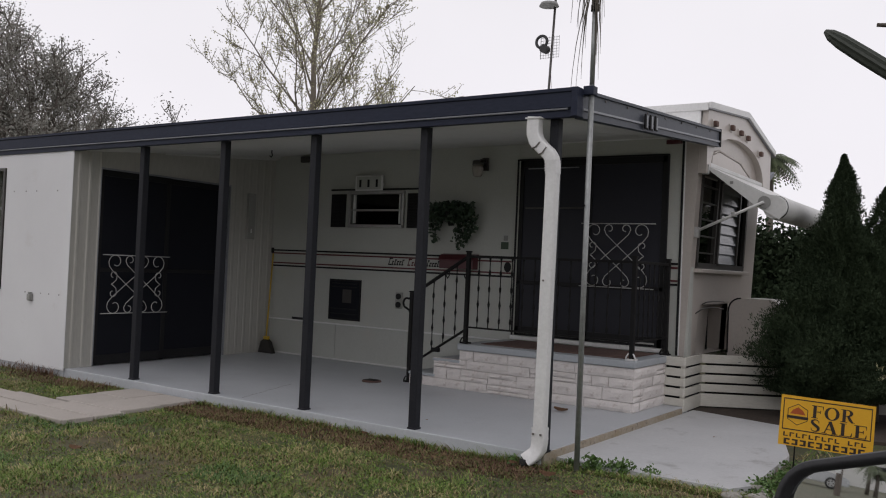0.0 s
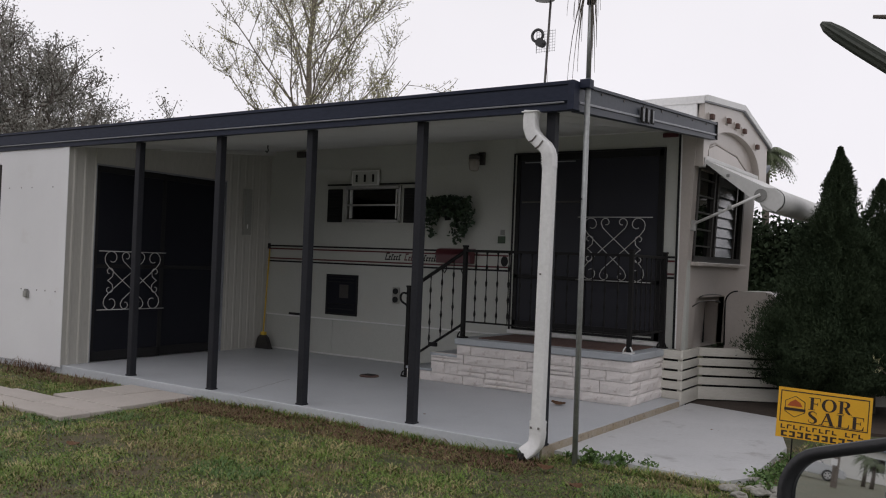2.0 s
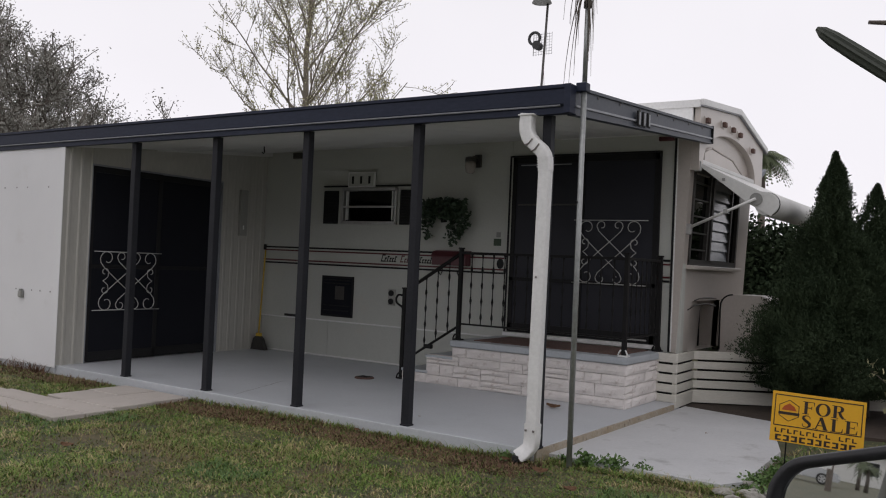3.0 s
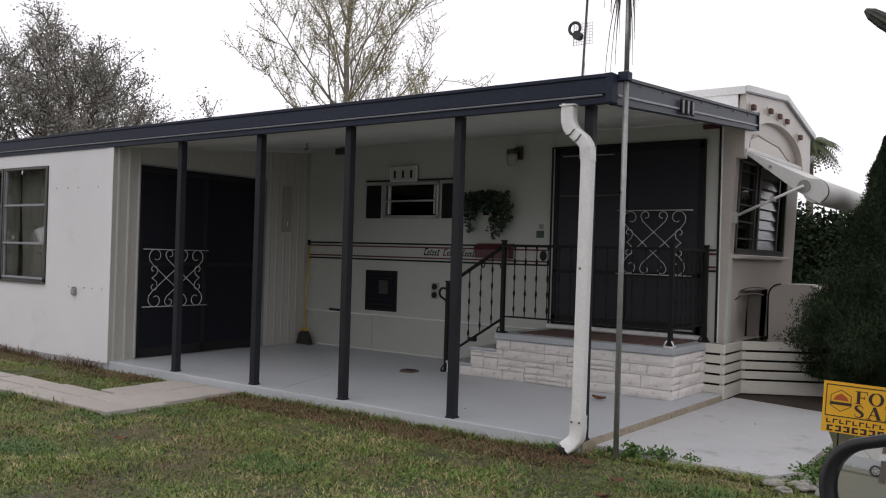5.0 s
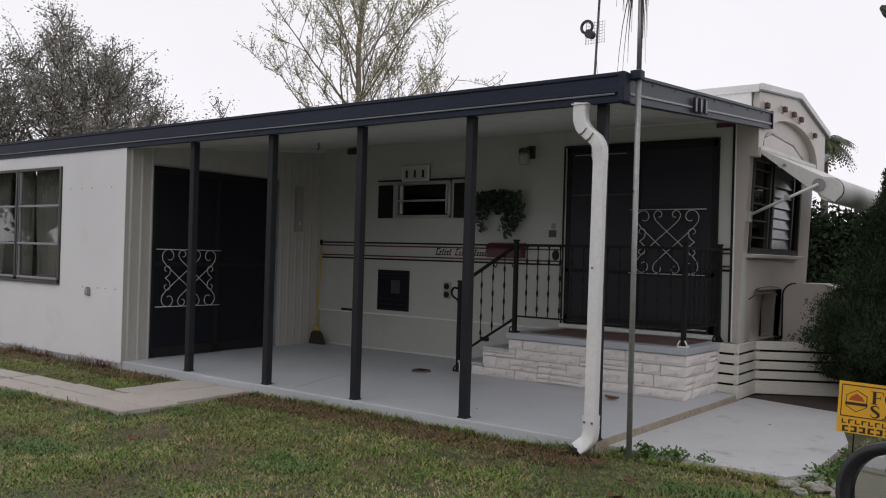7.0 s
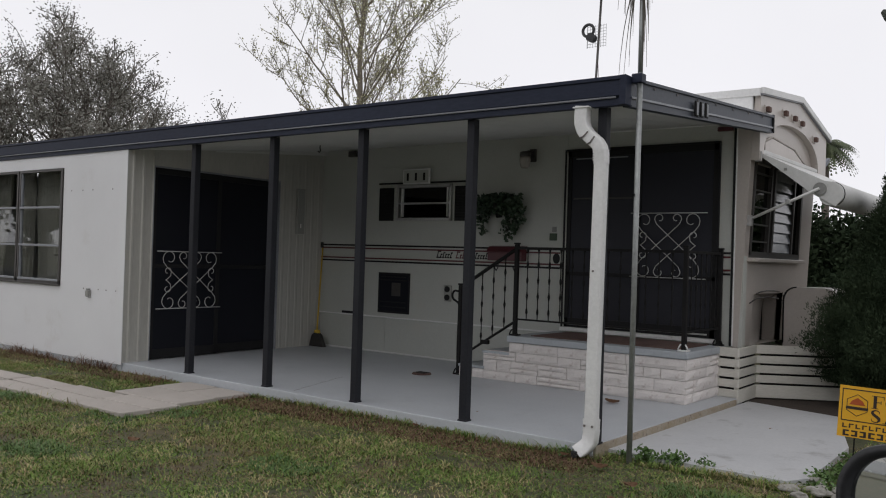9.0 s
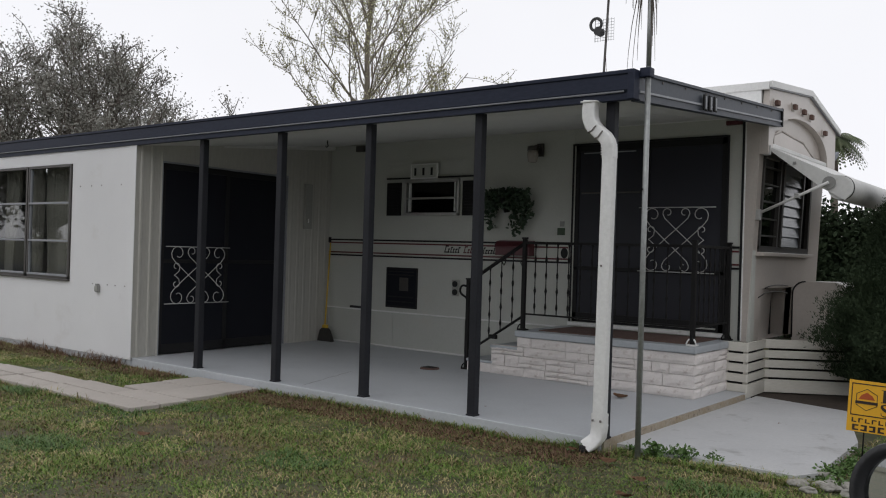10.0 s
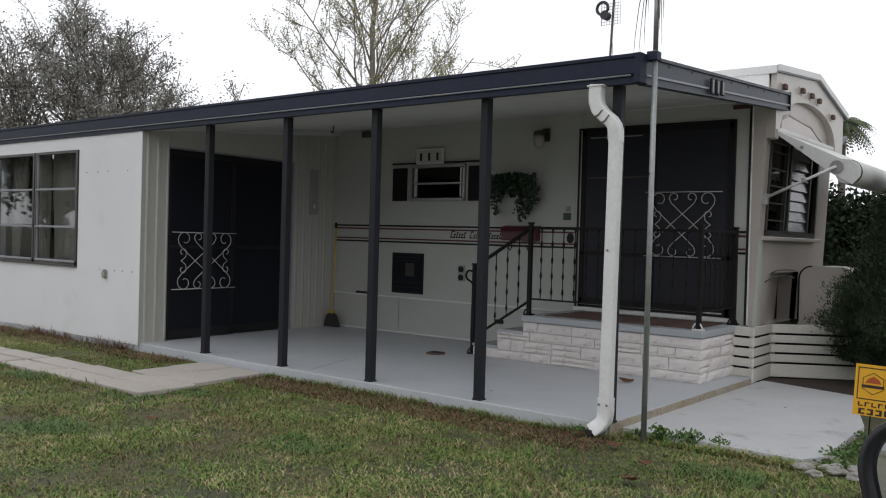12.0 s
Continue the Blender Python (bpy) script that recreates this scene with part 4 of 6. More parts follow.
solid("trim_arch_panel", bm, M["trailer_cap"], "raised beige panel with a moulded rim inside the arch", "moulding")
for y, z in ((2.99, 2.64), (3.53, 2.685), (3.84, 2.68), (4.10, 2.665), (4.62, 2.568)):
    ml = thing("marker_light", (0.05, y, z), "small amber-brown clearance light on the gable", "marker light", "gable marker lights")
    part("base", boxed(0.088, 0.105, y - 0.05, y + 0.05, z - 0.04, z + 0.04, 0.008), M["trailer_cap"], ml)
    part("lens", boxed(0.105, 0.14, y - 0.035, y + 0.035, z - 0.026, z + 0.026, 0.008), M["mat_brown"], ml, "brown lens")
# end window
w3 = thing("window_3", (0.0, 3.7, 1.27), "dark-framed jalousie window at the trailer end", "window")
for ya, yb, za, zb in ((2.96, 3.0, 1.30, 2.2), (3.46, 3.50, 1.30, 2.2), (3.57, 3.62, 1.30, 2.2), (4.24, 4.28, 1.30, 2.2), (4.5, 4.55, 1.30, 2.2), (2.96, 4.55, 1.27, 1.33), (2.96, 4.55, 2.16, 2.2)):
    part("window_frame", end_piece(bmesh.new(), ya, yb, za, zb, 0.015, 0.05), M["bronze"], w3)
for k in range(5):
    z = 1.42 + 0.16 * k
    part("glazing_bar", end_piece(bmesh.new(), 3.0, 3.48, z, z + 0.014, 0.008, 0.03), M["bronze"], w3)
part("pane", end_piece(bmesh.new(), 3.0, 3.48, 1.33, 2.16, -0.02, 0.004), M["glass_dark"], w3)
part("pane", end_piece(bmesh.new(), 3.50, 3.57, 1.33, 2.16, -0.02, 0.004), M["glass_dark"], w3)
part("pane", end_piece(bmesh.new(), 4.28, 4.5, 1.33, 2.16, -0.02, 0.004), M["glass_dark"], w3)
for k in range(8):
    z = 1.335 + 0.102 * k
    part("louvre_pane", prism(bmesh.new(), [(end_x(z) - 0.022, z + 0.108), (end_x(z) - 0.017, z + 0.108), (end_x(z) + 0.004, z), (end_x(z) - 0.001, z)], "y", 3.62, 4.24), M["louvre"], w3, "pale grey glass louvre")
part("window_sill", boxed(-0.05, 0.055, 2.93, 4.58, 1.235, 1.272, 0.006), M["trailer_cap"], w3)
# near-black sheet paints the shade behind the end window
solid("wall_end_shade_sheet", boxed(-0.75, -0.7, 2.95, YF - 0.1, 0.5, 2.7), M["dark"], "near-black sheet standing in for shade behind the end window", "wall")
bm, rows = bmesh.new(), []
for i in range(17):
    f = i / 16
    y = 3.16 + 0.96 * f
    crown = 0.86 + 0.06 * math.sin(math.pi * min(1.0, 0.25 + f))
    rows.append([bm.verts.new((end_x(z) - 0.004 - 0.19 * f ** 1.25, y, z)) for z in (0.44, 0.6, 0.75, crown)] + [bm.verts.new((end_x(0.93) - 0.004, y, 0.935))])
for a, c in zip(rows, rows[1:]):
    for k in range(4):
        bm.faces.new((a[k], c[k], c[k + 1], a[k + 1])).smooth = k < 3
far = [bm.verts.new((end_x(v.co.z) - 0.004, 4.12, v.co.z)) for v in rows[-1][:4]]
for k in range(3):
    bm.faces.new((rows[-1][k], far[k], far[k + 1], rows[-1][k + 1]))
bm.faces.new((rows[-1][3], far[3], rows[-1][4]))
bm.faces.new([r_[0] for r_ in rows] + [far[0]])
bmesh.ops.recalc_face_normals(bm, faces=bm.faces[:])
solid("wall_end_recess", bm, M["trailer_cap"], "beige scooped recess low on the trailer end", "recess")
for arc_pts in (((3.08, 0.845), (3.28, 0.885), (3.55, 0.895), (3.75, 0.89), (3.98, 0.87)), ((3.26, 0.93), (3.40, 0.95), (3.58, 0.957), (3.80, 0.955), (3.98, 0.945))):
    solid("trim_recess_rim", tube(bmesh.new(), [(end_x(z) + 0.002, y, z) for y, z in arc_pts], 0.006, 6), M["bronze"], "thin dark arched rim over the scooped recess", "moulding")


# ---- carport posts, downspout and pole ----
for x in (-4.335, -3.219, -2.154, -1.066, -0.008):
    post = thing("carport_post", (x, 0.0, 0), "square charcoal painted aluminium carport post", "post", "carport posts")
    part("shaft", boxed(x - 0.032, x + 0.032, -0.032, 0.032, 0.004, 2.2, 0.005), M["post"], post)
    part("foot", boxed(x - 0.037, x + 0.037, -0.037, 0.037, 0.0, 0.012, 0.002), M["post"], post)

spout = thing("downspout", (0.02, -0.09, -0.05), "white painted aluminium downspout with crimped elbows", "downspout")


def duct(pts, w, d, bev=0.012):
    """A rounded rectangular duct through points in the plane y = const, w wide and d deep."""
    b, rings = bmesh.new(), []
    prof = [(sx * (w / 2 - bev) + bev * math.cos(a), sy * (d / 2 - bev) + bev * math.sin(a)) for sx, sy, a0 in ((1, 1, 0), (-1, 1, 90), (-1, -1, 180), (1, -1, 270)) for a in (radians(a0 + 30 * k) for k in range(4))]
    pts = [Vector(p) for p in pts]
    for i, p in enumerate(pts):
        t = (pts[min(i + 1, len(pts) - 1)] - pts[max(i - 1, 0)]).normalized()
        s = t.cross(Vector((0, 1, 0))).normalized()
        rings.append([b.verts.new(p + s * u + Vector((0, 1, 0)) * v) for u, v in prof])
    for a, c in zip(rings, rings[1:]):
        for k in range(len(prof)):
            b.faces.new((a[k], a[(k + 1) % len(prof)], c[(k + 1) % len(prof)], c[k])).smooth = True
    bmesh.ops.recalc_face_normals(b, faces=b.faces[:])
    return b


SY = -0.088
part("outlet", duct([(-0.118, SY, 2.2), (-0.124, SY, 2.14), (-0.122, SY, 2.09), (-0.106, SY, 2.045), (-0.078, SY, 2.012)], 0.092, 0.076), M["white_trim"], spout)
part("elbow", duct([(-0.085, SY, 2.02), (-0.045, SY, 1.985), (-0.008, SY, 1.955), (0.012, SY, 1.925), (0.022, SY, 1.885), (0.024, SY, 1.82)], 0.086, 0.072), M["white_trim"], spout)
for (xa, za), (xb, zb) in (((-0.118, 1.99), (-0.062, 2.03)), ((-0.068, 1.945), (-0.012, 1.995))):
    part("seam", tube(bmesh.new(), [(xa, SY - 0.038, za), (0.5 * (xa + xb), SY - 0.042, 0.5 * (za + zb) - 0.012), (xb, SY - 0.038, zb)], 0.0045, 6), M["mortar"], spout)
for k in range(5):
    z = 1.905 - 0.016 * k
    part("crimp", duct([(0.018, SY, z), (0.018, SY, z + 0.006)], 0.089, 0.076), M["white_trim"], spout)
part("pipe", duct([(0.024, SY, 1.84), (0.016, SY, 1.0), (0.008, SY, 0.16)], 0.080, 0.070), M["white_trim"], spout)
part("foot_elbow", duct([(0.008, SY, 0.175), (0.008, SY, 0.08), (0.002, SY, 0.03), (-0.016, SY - 0.02, 0.0), (-0.05, SY - 0.05, -0.035)], 0.092, 0.078), M["white_trim"], spout)
for z in (0.165, 0.10):
    part("strap", duct([(0.008, SY, z - 0.006), (0.008, SY, z + 0.006)], 0.095, 0.080), M["white_trim"], spout)
for x in (-0.02, 0.035):
    part("screw", boxed(x - 0.007, x + 0.007, SY - 0.048, SY - 0.04, 0.125, 0.139, 0.002), M["mortar"], spout)
# near-black block stands in for the shade inside the pipe's mouth
part("mouth_shade_plug", boxed(-0.085, -0.04, SY - 0.10, SY - 0.02, -0.075, -0.03, 0.01), M["dark"], spout)
part("screw", boxed(0.0, 0.012, SY - 0.044, SY - 0.036, 1.12, 1.132, 0.002), M["mortar"], spout)
part("flange", boxed(-0.175, -0.06, SY - 0.045, SY + 0.045, 2.186, 2.196, 0.002), M["white_trim"], spout)

pole = thing("flag_pole", (0.235, 0.0, -0.1), "tall galvanised steel pole clamped to the roof corner", "pole")
part("lower_pipe", tube(bmesh.new(), [(0.235, 0, -0.25), (0.235, 0, 1.2), (0.235, 0, 2.40)], 0.0185, 14), M["galv"], pole)
part("upper_pipe", tube(bmesh.new(), [(0.235, 0, 2.38), (0.235, 0, 2.95)], 0.0165, 14), M["galv"], pole)
part("top_pipe", tube(bmesh.new(), [(0.235, 0, 2.9), (0.235, 0, 4.4)], 0.021, 14), M["bronze"], pole)
part("collar", tube(bmesh.new(), [(0.235, 0, 2.885), (0.235, 0, 2.925)], 0.027, 14), M["iron"], pole)
part("clamp", boxed(0.19, 0.262, -0.035, 0.035, 2.335, 2.395, 0.006), M["navy"], pole)
part("bolt", tube(bmesh.new(), [(0.225, -0.022, 1.62), (0.225, -0.028, 1.62)], 0.008, 6), M["iron"], pole)

# dried palm frond hooked on the pole
rng = random.Random(5)
frond = thing("dried_palm_frond", (0.22, -0.02, 2.9), "dried grey palm frond hanging against the pole", "palm frond")
part("midrib", tube(bmesh.new(), [(0.245, -0.03, 3.9), (0.235, -0.035, 3.4), (0.228, -0.03, 2.98)], [0.014, 0.011, 0.004], 6), M["dead_frond"], frond)
verts, faces = [], []
for k in range(60):
    t = rng.random()
    p = Vector((0.23 + 0.015 * t, -0.03, 3.0 + 0.85 * t))
    side = rng.choice((-1, 1))
    reach = rng.uniform(0.03, 0.15) * (1.0 if side < 0 else 0.35)
    drop = rng.uniform(0.35, 0.75)
    dv = rng.uniform(-0.08, 0.08)
    prev = None
    for i in range(6):
        f = i / 5
        c = p + Vector((side * reach * (1 - (1 - f) ** 2), dv * f, -drop * f ** 1.3))
        w = 0.004 * (1 - f) + 0.0007
        n0 = len(verts)
        verts += [tuple(c + Vector((-w, 0, 0)) - OFFSET[frond.name]), tuple(c + Vector((w, 0.002, 0)) - OFFSET[frond.name])]
        if prev is not None:
            faces.append((prev, prev + 1, n0 + 1, n0))
        prev = n0
raw("foliage", verts, faces, M["dead_frond"], frond)

# ---- porch platform ----
porch = thing("porch_steps", (-1.1, 2.4, 0), "raised whitewashed block porch with grey painted cap and steps", "porch")
part("core", boxed(-1.93, -0.215, 1.975, W - 0.01, 0.002, 0.385), M["joint"], porch)
part("core_step", boxed(-2.24, -1.93, 1.975, W - 0.01, 0.002, 0.255), M["joint"], porch)
part("core_step", boxed(-2.53, -2.24, 1.975, W - 0.01, 0.002, 0.095), M["joint"], porch)
part("cap", boxed(-1.985, -0.165, 1.925, W - 0.008, 0.385, 0.448, 0.012), M["cap"], porch)
part("tread", boxed(-2.275, -1.955, 1.935, W - 0.008, 0.256, 0.282, 0.006), M["cap"], porch)
part("tread", boxed(-2.565, -2.25, 1.935, W - 0.008, 0.096, 0.122, 0.006), M["cap"], porch)
part("carpet", boxed(-1.80, -0.30, 2.07, W - 0.055, 0.448, 0.456, 0.003), M["mat_brown"], porch, "brown outdoor carpet on the porch")
rng = random.Random(11)
BRICK = {}


def brick_mesh(l, h, d):
    """A split-faced block: its outer face is broken into shallow uneven facets."""
    key = (round(l, 2), round(h, 3))
    if key not in BRICK:
        r = random.Random(int(key[0] * 1000 + key[1] * 7000))
        b = bmesh.new()
        nx_, nz_ = max(2, int(l / 0.07)), 3
        grid = [[b.verts.new((l * i / nx_, (0.009 if i in (0, nx_) or k in (0, nz_) else r.uniform(-0.007, 0.003)), h * k / nz_)) for k in range(nz_ + 1)] for i in range(nx_ + 1)]
        for i in range(nx_):
            for k in range(nz_):
                b.faces.new((grid[i][k], grid[i + 1][k], grid[i + 1][k + 1], grid[i][k + 1]))
        ring = [grid[i][0] for i in range(nx_ + 1)] + [grid[nx_][k] for k in range(1, nz_ + 1)] + [grid[i][nz_] for i in range(nx_ - 1, -1, -1)] + [grid[0][k] for k in range(nz_ - 1, 0, -1)]
        back = [b.verts.new((v.co.x, d, v.co.z)) for v in ring]
        for i in range(len(ring)):
            j = (i + 1) % len(ring)
            b.faces.new((ring[i], back[i], back[j], ring[j]))
        bmesh.ops.recalc_face_normals(b, faces=b.faces[:])
        BRICK[key] = mesh_of(b, "brick", M["block"])
    return BRICK[key]


def brick(l, h, d, x, y, z, turn=0):
    o = new("brick", brick_mesh(l, h, d))
    o.parent = porch
    o.matrix_basis = pose(x + 1.1, y - 2.4, z, 0, 0, turn)


def course(x0, x1, y, z, h, turn=0):
    """A course of blocks from x0 to x1 along the front, or along the side when turned; a few are split in two thin layers."""
    p, first = x0, True
    while p < x1 - 0.02:
        l = round(rng.choice((0.16, 0.24, 0.31, 0.38, 0.46, 0.55)), 2)
        if first and rng.random() < 0.4:
            l = 0.16
        first = False
        if x1 - p - l < 0.13:
            l = round(x1 - p, 2)
        cut = round(h * rng.choice((0.42, 0.55)), 3)
        layers = ((0, cut), (cut, h - cut)) if rng.random() < 0.10 else ((0, h),)
        for dz, hh in layers:
            proud = rng.uniform(0.0, 0.007)
            if turn:
                brick(l - 0.005, hh - 0.0045, 0.06, -0.205 + 0.028 + proud, p, z + dz, 90)
            else:
                brick(l - 0.005, hh - 0.0045, 0.06, p, y - proud, z + dz)
        p += l


HEIGHTS = (0.086, 0.112, 0.090, 0.094)
for k in range(4):
    z = 0.002 + sum(HEIGHTS[:k])
    course(-1.965 if k == 3 else -2.265, -0.19, 1.945, z, HEIGHTS[k])
    course(1.955, W - 0.03, 0, z, HEIGHTS[k], 1)
course(-2.555, -2.265, 1.945, 0.002, 0.094)

# ---- railing ----
rail = thing("porch_railing", (-1.1, 2.0, 0.45), "black wrought iron porch railing with twisted balusters", "railing")


def iron_post(x, y, z0, z1, foot_white=False):
    p = part("post", boxed(x - 0.019, x + 0.019, y - 0.019, y + 0.019, z0, z1, 0.003), M["iron"], rail)
    part("post_cap", boxed(x - 0.025, x + 0.025, y - 0.025, y + 0.025, z1, z1 + 0.016, 0.004), M["iron"], p)
    f = part("post_foot", boxed(x - 0.042, x + 0.042, y - 0.042, y + 0.042, z0, z0 + 0.014, 0.003), M["white_trim" if foot_white else "iron"], p)
    for s in (-1, 1):
        part("foot_scroll", tube(bmesh.new(), [(x + s * 0.02, y - 0.02, z0 + 0.06), (x + s * 0.034, y - 0.024, z0 + 0.04), (x + s * 0.044, y - 0.024, z0 + 0.014)], 0.007, 6), M["white_trim" if foot_white else "iron"], p)


def baluster(x, y, z0, z1):
    """A thin square bar with flattened twists."""
    n, pts, rs = 30, [], []
    for i in range(n + 1):
        f = i / n
        pts.append((x, y, z0 + (z1 - z0) * f))
        rs.append(0.0065 + 0.0105 * max(0.0, math.cos(f * math.pi * 9 + math.pi)) ** 2)
    part("baluster", tube(bmesh.new(), pts, rs, 5, flat=0.7), M["iron"], rail)


RY = 1.995
iron_post(-1.935, RY, 0.448, 1.335)
iron_post(-0.225, RY, 0.448, 1.335, True)
iron_post(-0.215, 2.79, 0.448, 1.335)
iron_post(-2.60, RY, 0.0, 0.91)
for za, zb, r in ((1.285, 1.31, 0.018), (0.60, 0.616, 0.012)):
    part("rail", boxed(-1.935, -0.225, RY - r, RY + r, za, zb, 0.003), M["iron"], rail)
    part("rail", boxed(-0.222 - r, -0.222 + r, RY, 2.79, za, zb, 0.003), M["iron"], rail)
for k in range(13):
    baluster(-1.81 + 0.122 * k, RY, 0.612, 1.29)
for k in range(6):
    baluster(-0.222, 2.11 + 0.115 * k, 0.612, 1.29)
part("stair_rail", tube(bmesh.new(), [(-2.60, RY, 0.885), (-1.935, RY, 1.295)], 0.019, 4), M["iron"], rail)
part("stair_rail", tube(bmesh.new(), [(-2.60, RY, 0.17), (-1.935, RY, 0.585)], 0.013, 4), M["iron"], rail)
for k in range(4):
    x = -2.47 + 0.135 * k
    f = (x + 2.60) / 0.665
    baluster(x, RY, 0.17 + 0.415 * f, 0.885 + 0.41 * f)
part("end_scroll", tube(bmesh.new(), [(-2.60, RY - 0.01, 0.86)] + [(-2.655 + 0.045 * math.cos(radians(a)), RY - 0.01, 0.80 + 0.05 * math.sin(radians(a))) for a in range(60, 250, 20)] + [(-2.625, RY - 0.01, 0.73), (-2.60, RY - 0.01, 0.70)], 0.011, 6), M["iron"], rail)
part("plate", boxed(-2.33, -2.24, RY - 0.02, RY + 0.02, 0.335, 0.375, 0.004, None), M["iron"], rail)

# ---- skirting slats round the trailer end ----
skirt = thing("skirting_fence", (0.1, 3.2, 0), "cream horizontal slat skirting round the trailer end", "skirting")
c0, c1, c2, c3 = (-0.215, 2.70), (0.015, 2.68), (0.0, 3.22), (1.9, 4.42)
for k in range(5):
    z0, z1 = 0.002 + 0.0915 * k, 0.073 + 0.0915 * k
    if k == 4:
        z1 = 0.45
    for (xa, ya), (xb, yb) in ((c0, c1), (c1, c2), (c2, c3)):
        d = Vector((xb - xa, yb - ya, 0))
        m = Matrix.Translation((xa, ya, 0)) @ Matrix.Rotation(math.atan2(d.y, d.x), 4, "Z")
        lo = z0 - (0.05 if (k == 0 and (xa, ya) != c0) else 0)
        part("slat", boxed(-0.004, d.length + 0.004, 0.0, 0.022, lo, z1, 0.004, m), M["skirt_slat"], skirt)
# near-black sheets paint the shade seen between the slats
part("shade_backing", boxed(-0.19, -0.02, 2.73, 2.76, 0, 0.44), M["dark"], skirt)
part("shade_backing", boxed(-0.04, -0.03, 2.72, 3.26, 0, 0.44), M["dark"], skirt)
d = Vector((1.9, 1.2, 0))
part("shade_backing", boxed(0.05, d.length, 0.05, 0.06, -0.05, 0.44, 0, Matrix.Translation((0.0, 3.22, 0)) @ Matrix.Rotation(math.atan2(d.y, d.x), 4, "Z")), M["dark"], skirt)
part("corner_post", boxed(-0.03, 0.006, 2.7, 2.73, 0.0, 0.44), M["skirt_slat"], skirt)

# rounded gas bottle cover on the trailer tongue
gas = thing("gas_bottle_cover", (0.35, 3.95, 0.45), "beige rounded gas bottle cover on the trailer tongue", "cover")
part("shell", prism(bmesh.new(), [(0.09, 0.42), (0.60, 0.42), (0.60, 0.88)] + arc(0.48, 0.88, 0.12, 0, 90, 6) + arc(0.21, 0.88, 0.12, 90, 180, 6), "y", 3.72, 4.3), M["trailer_cap"], gas)
part("edge_seal", tube(bmesh.new(), [(0.09, 3.715, 0.45), (0.09, 3.715, 0.88)] + [(u, 3.715, v) for u, v in arc(0.21, 0.88, 0.12, 180, 90, 6)], 0.008, 6), M["black"], gas)

# ---- window awnings ----
def awning(y0, y1, label):
    """A fabric awning from the rail over the window down to its ribbed roller, with end flaps and swing arms."""
    a = thing("window_awning", (0.06, (y0 + y1) / 2, 2.24), label, "awning", "end wall awnings")
    part("fabric", prism(bmesh.new(), [(0.05, 2.25), (0.66, 1.952), (0.66, 1.942), (0.05, 2.24)], "y", y0, y1), M["awning"], a)
    part("valance", prism(bmesh.new(), [(0.08, 2.235), (0.64, 1.96), (0.73, 1.945), (0.80, 1.88), (0.80, 1.80), (0.74, 1.735), (0.55, 1.845), (0.11, 2.185)], "y", y0 - 0.012, y0), M["awning"], a)
    rings = [(0.70, y0 + 0.055 + (y1 - y0 - 0.055) * i / 72, 1.845) for i in range(73)]
    part("roller", tube(bmesh.new(), rings, [0.103 + 0.008 * (i % 2) for i in range(73)], 20), M["awning"], a)
    part("strap", tube(bmesh.new(), [(0.70, y0 + 0.028, 1.845), (0.70, y0 + 0.05, 1.845)], 0.108, 20), M["black"], a, "black end strap of the roller")
    part("roller_end", tube(bmesh.new(), [(0.70, y0, 1.845), (0.70, y0 + 0.028, 1.845)], 0.104, 20), M["awning"], a)
    part("hub", tube(bmesh.new(), [(0.612, y0 - 0.028, 1.888), (0.612, y0 - 0.010, 1.888)], 0.056, 18), M["grey_plastic"], a)
    part("wall_rail", boxed(0.03, 0.085, y0 - 0.01, y1, 2.235, 2.275, 0.006), M["awning"], a)
    part("arm", tube(bmesh.new(), [(0.02, y0 - 0.03, 1.625), (0.612, y0 - 0.04, 1.89)], 0.0135, 8), M["awning"], a)
    part("arm_joint", boxed(0.33, 0.37, y0 - 0.055, y0 - 0.025, 1.755, 1.80, 0.005), M["alu"], a)
    part("arm_foot", boxed(-0.02, 0.035, y0 - 0.045, y0 + 0.0, 1.56, 1.66, 0.006), M["alu"], a)
    part("bracket", boxed(0.045, 0.11, y0 - 0.035, y0 - 0.012, 2.15, 2.245, 0.006), M["alu"], a)
    part("bracket_head", boxed(0.045, 0.075, y0 - 0.035, y0 - 0.012, 2.245, 2.30, 0.005), M["alu"], a)
    part("bolt", boxed(0.30, 0.33, y0 - 0.02, y0 - 0.012, 2.06, 2.085, 0.003), M["grey_plastic"], a)
    return a


awning(2.90, 5.0, "rolled-out white fabric window awning with ribbed roller")


# ---- garden path ----
path = thing("garden_path", (-3.9, -0.7, -0.09), "buff concrete paver path bending to the carport", "path")
PAVER = {}


def paver(x0, x1, y0, y1, z=-0.058):
    key = (round(x1 - x0, 2), round(y1 - y0, 2))
    if key not in PAVER:
        PAVER[key] = mesh_of(boxed(0, key[0] - 0.012, 0, key[1] - 0.012, -0.08, 0, 0.008), "paver", M["paver"])
    o = new("paver", PAVER[key])
    o.parent = path
    o.matrix_basis = pose(x0 + 3.9, y0 + 0.7, z + 0.09, rng.uniform(-0.4, 0.4), rng.uniform(-0.4, 0.4), rng.uniform(-0.5, 0.5))


for y0, y1 in ((-0.88, -0.48), (-0.48, -0.075)):
    for x0, x1 in ((-4.20, -3.76), (-3.76, -3.32)):
        paver(x0 - 0.06 * (y1 + 0.07), x1 - 0.12 * (y1 + 0.07), y0, y1)
for k in range(10):
    for y0, y1 in ((-1.42, -1.15), (-1.15, -0.88)):
        x = -3.20 - 0.72 * (k + 1)
        paver(x, x + 0.72, y0 - 0.02 * k, y1 - 0.03 * k)

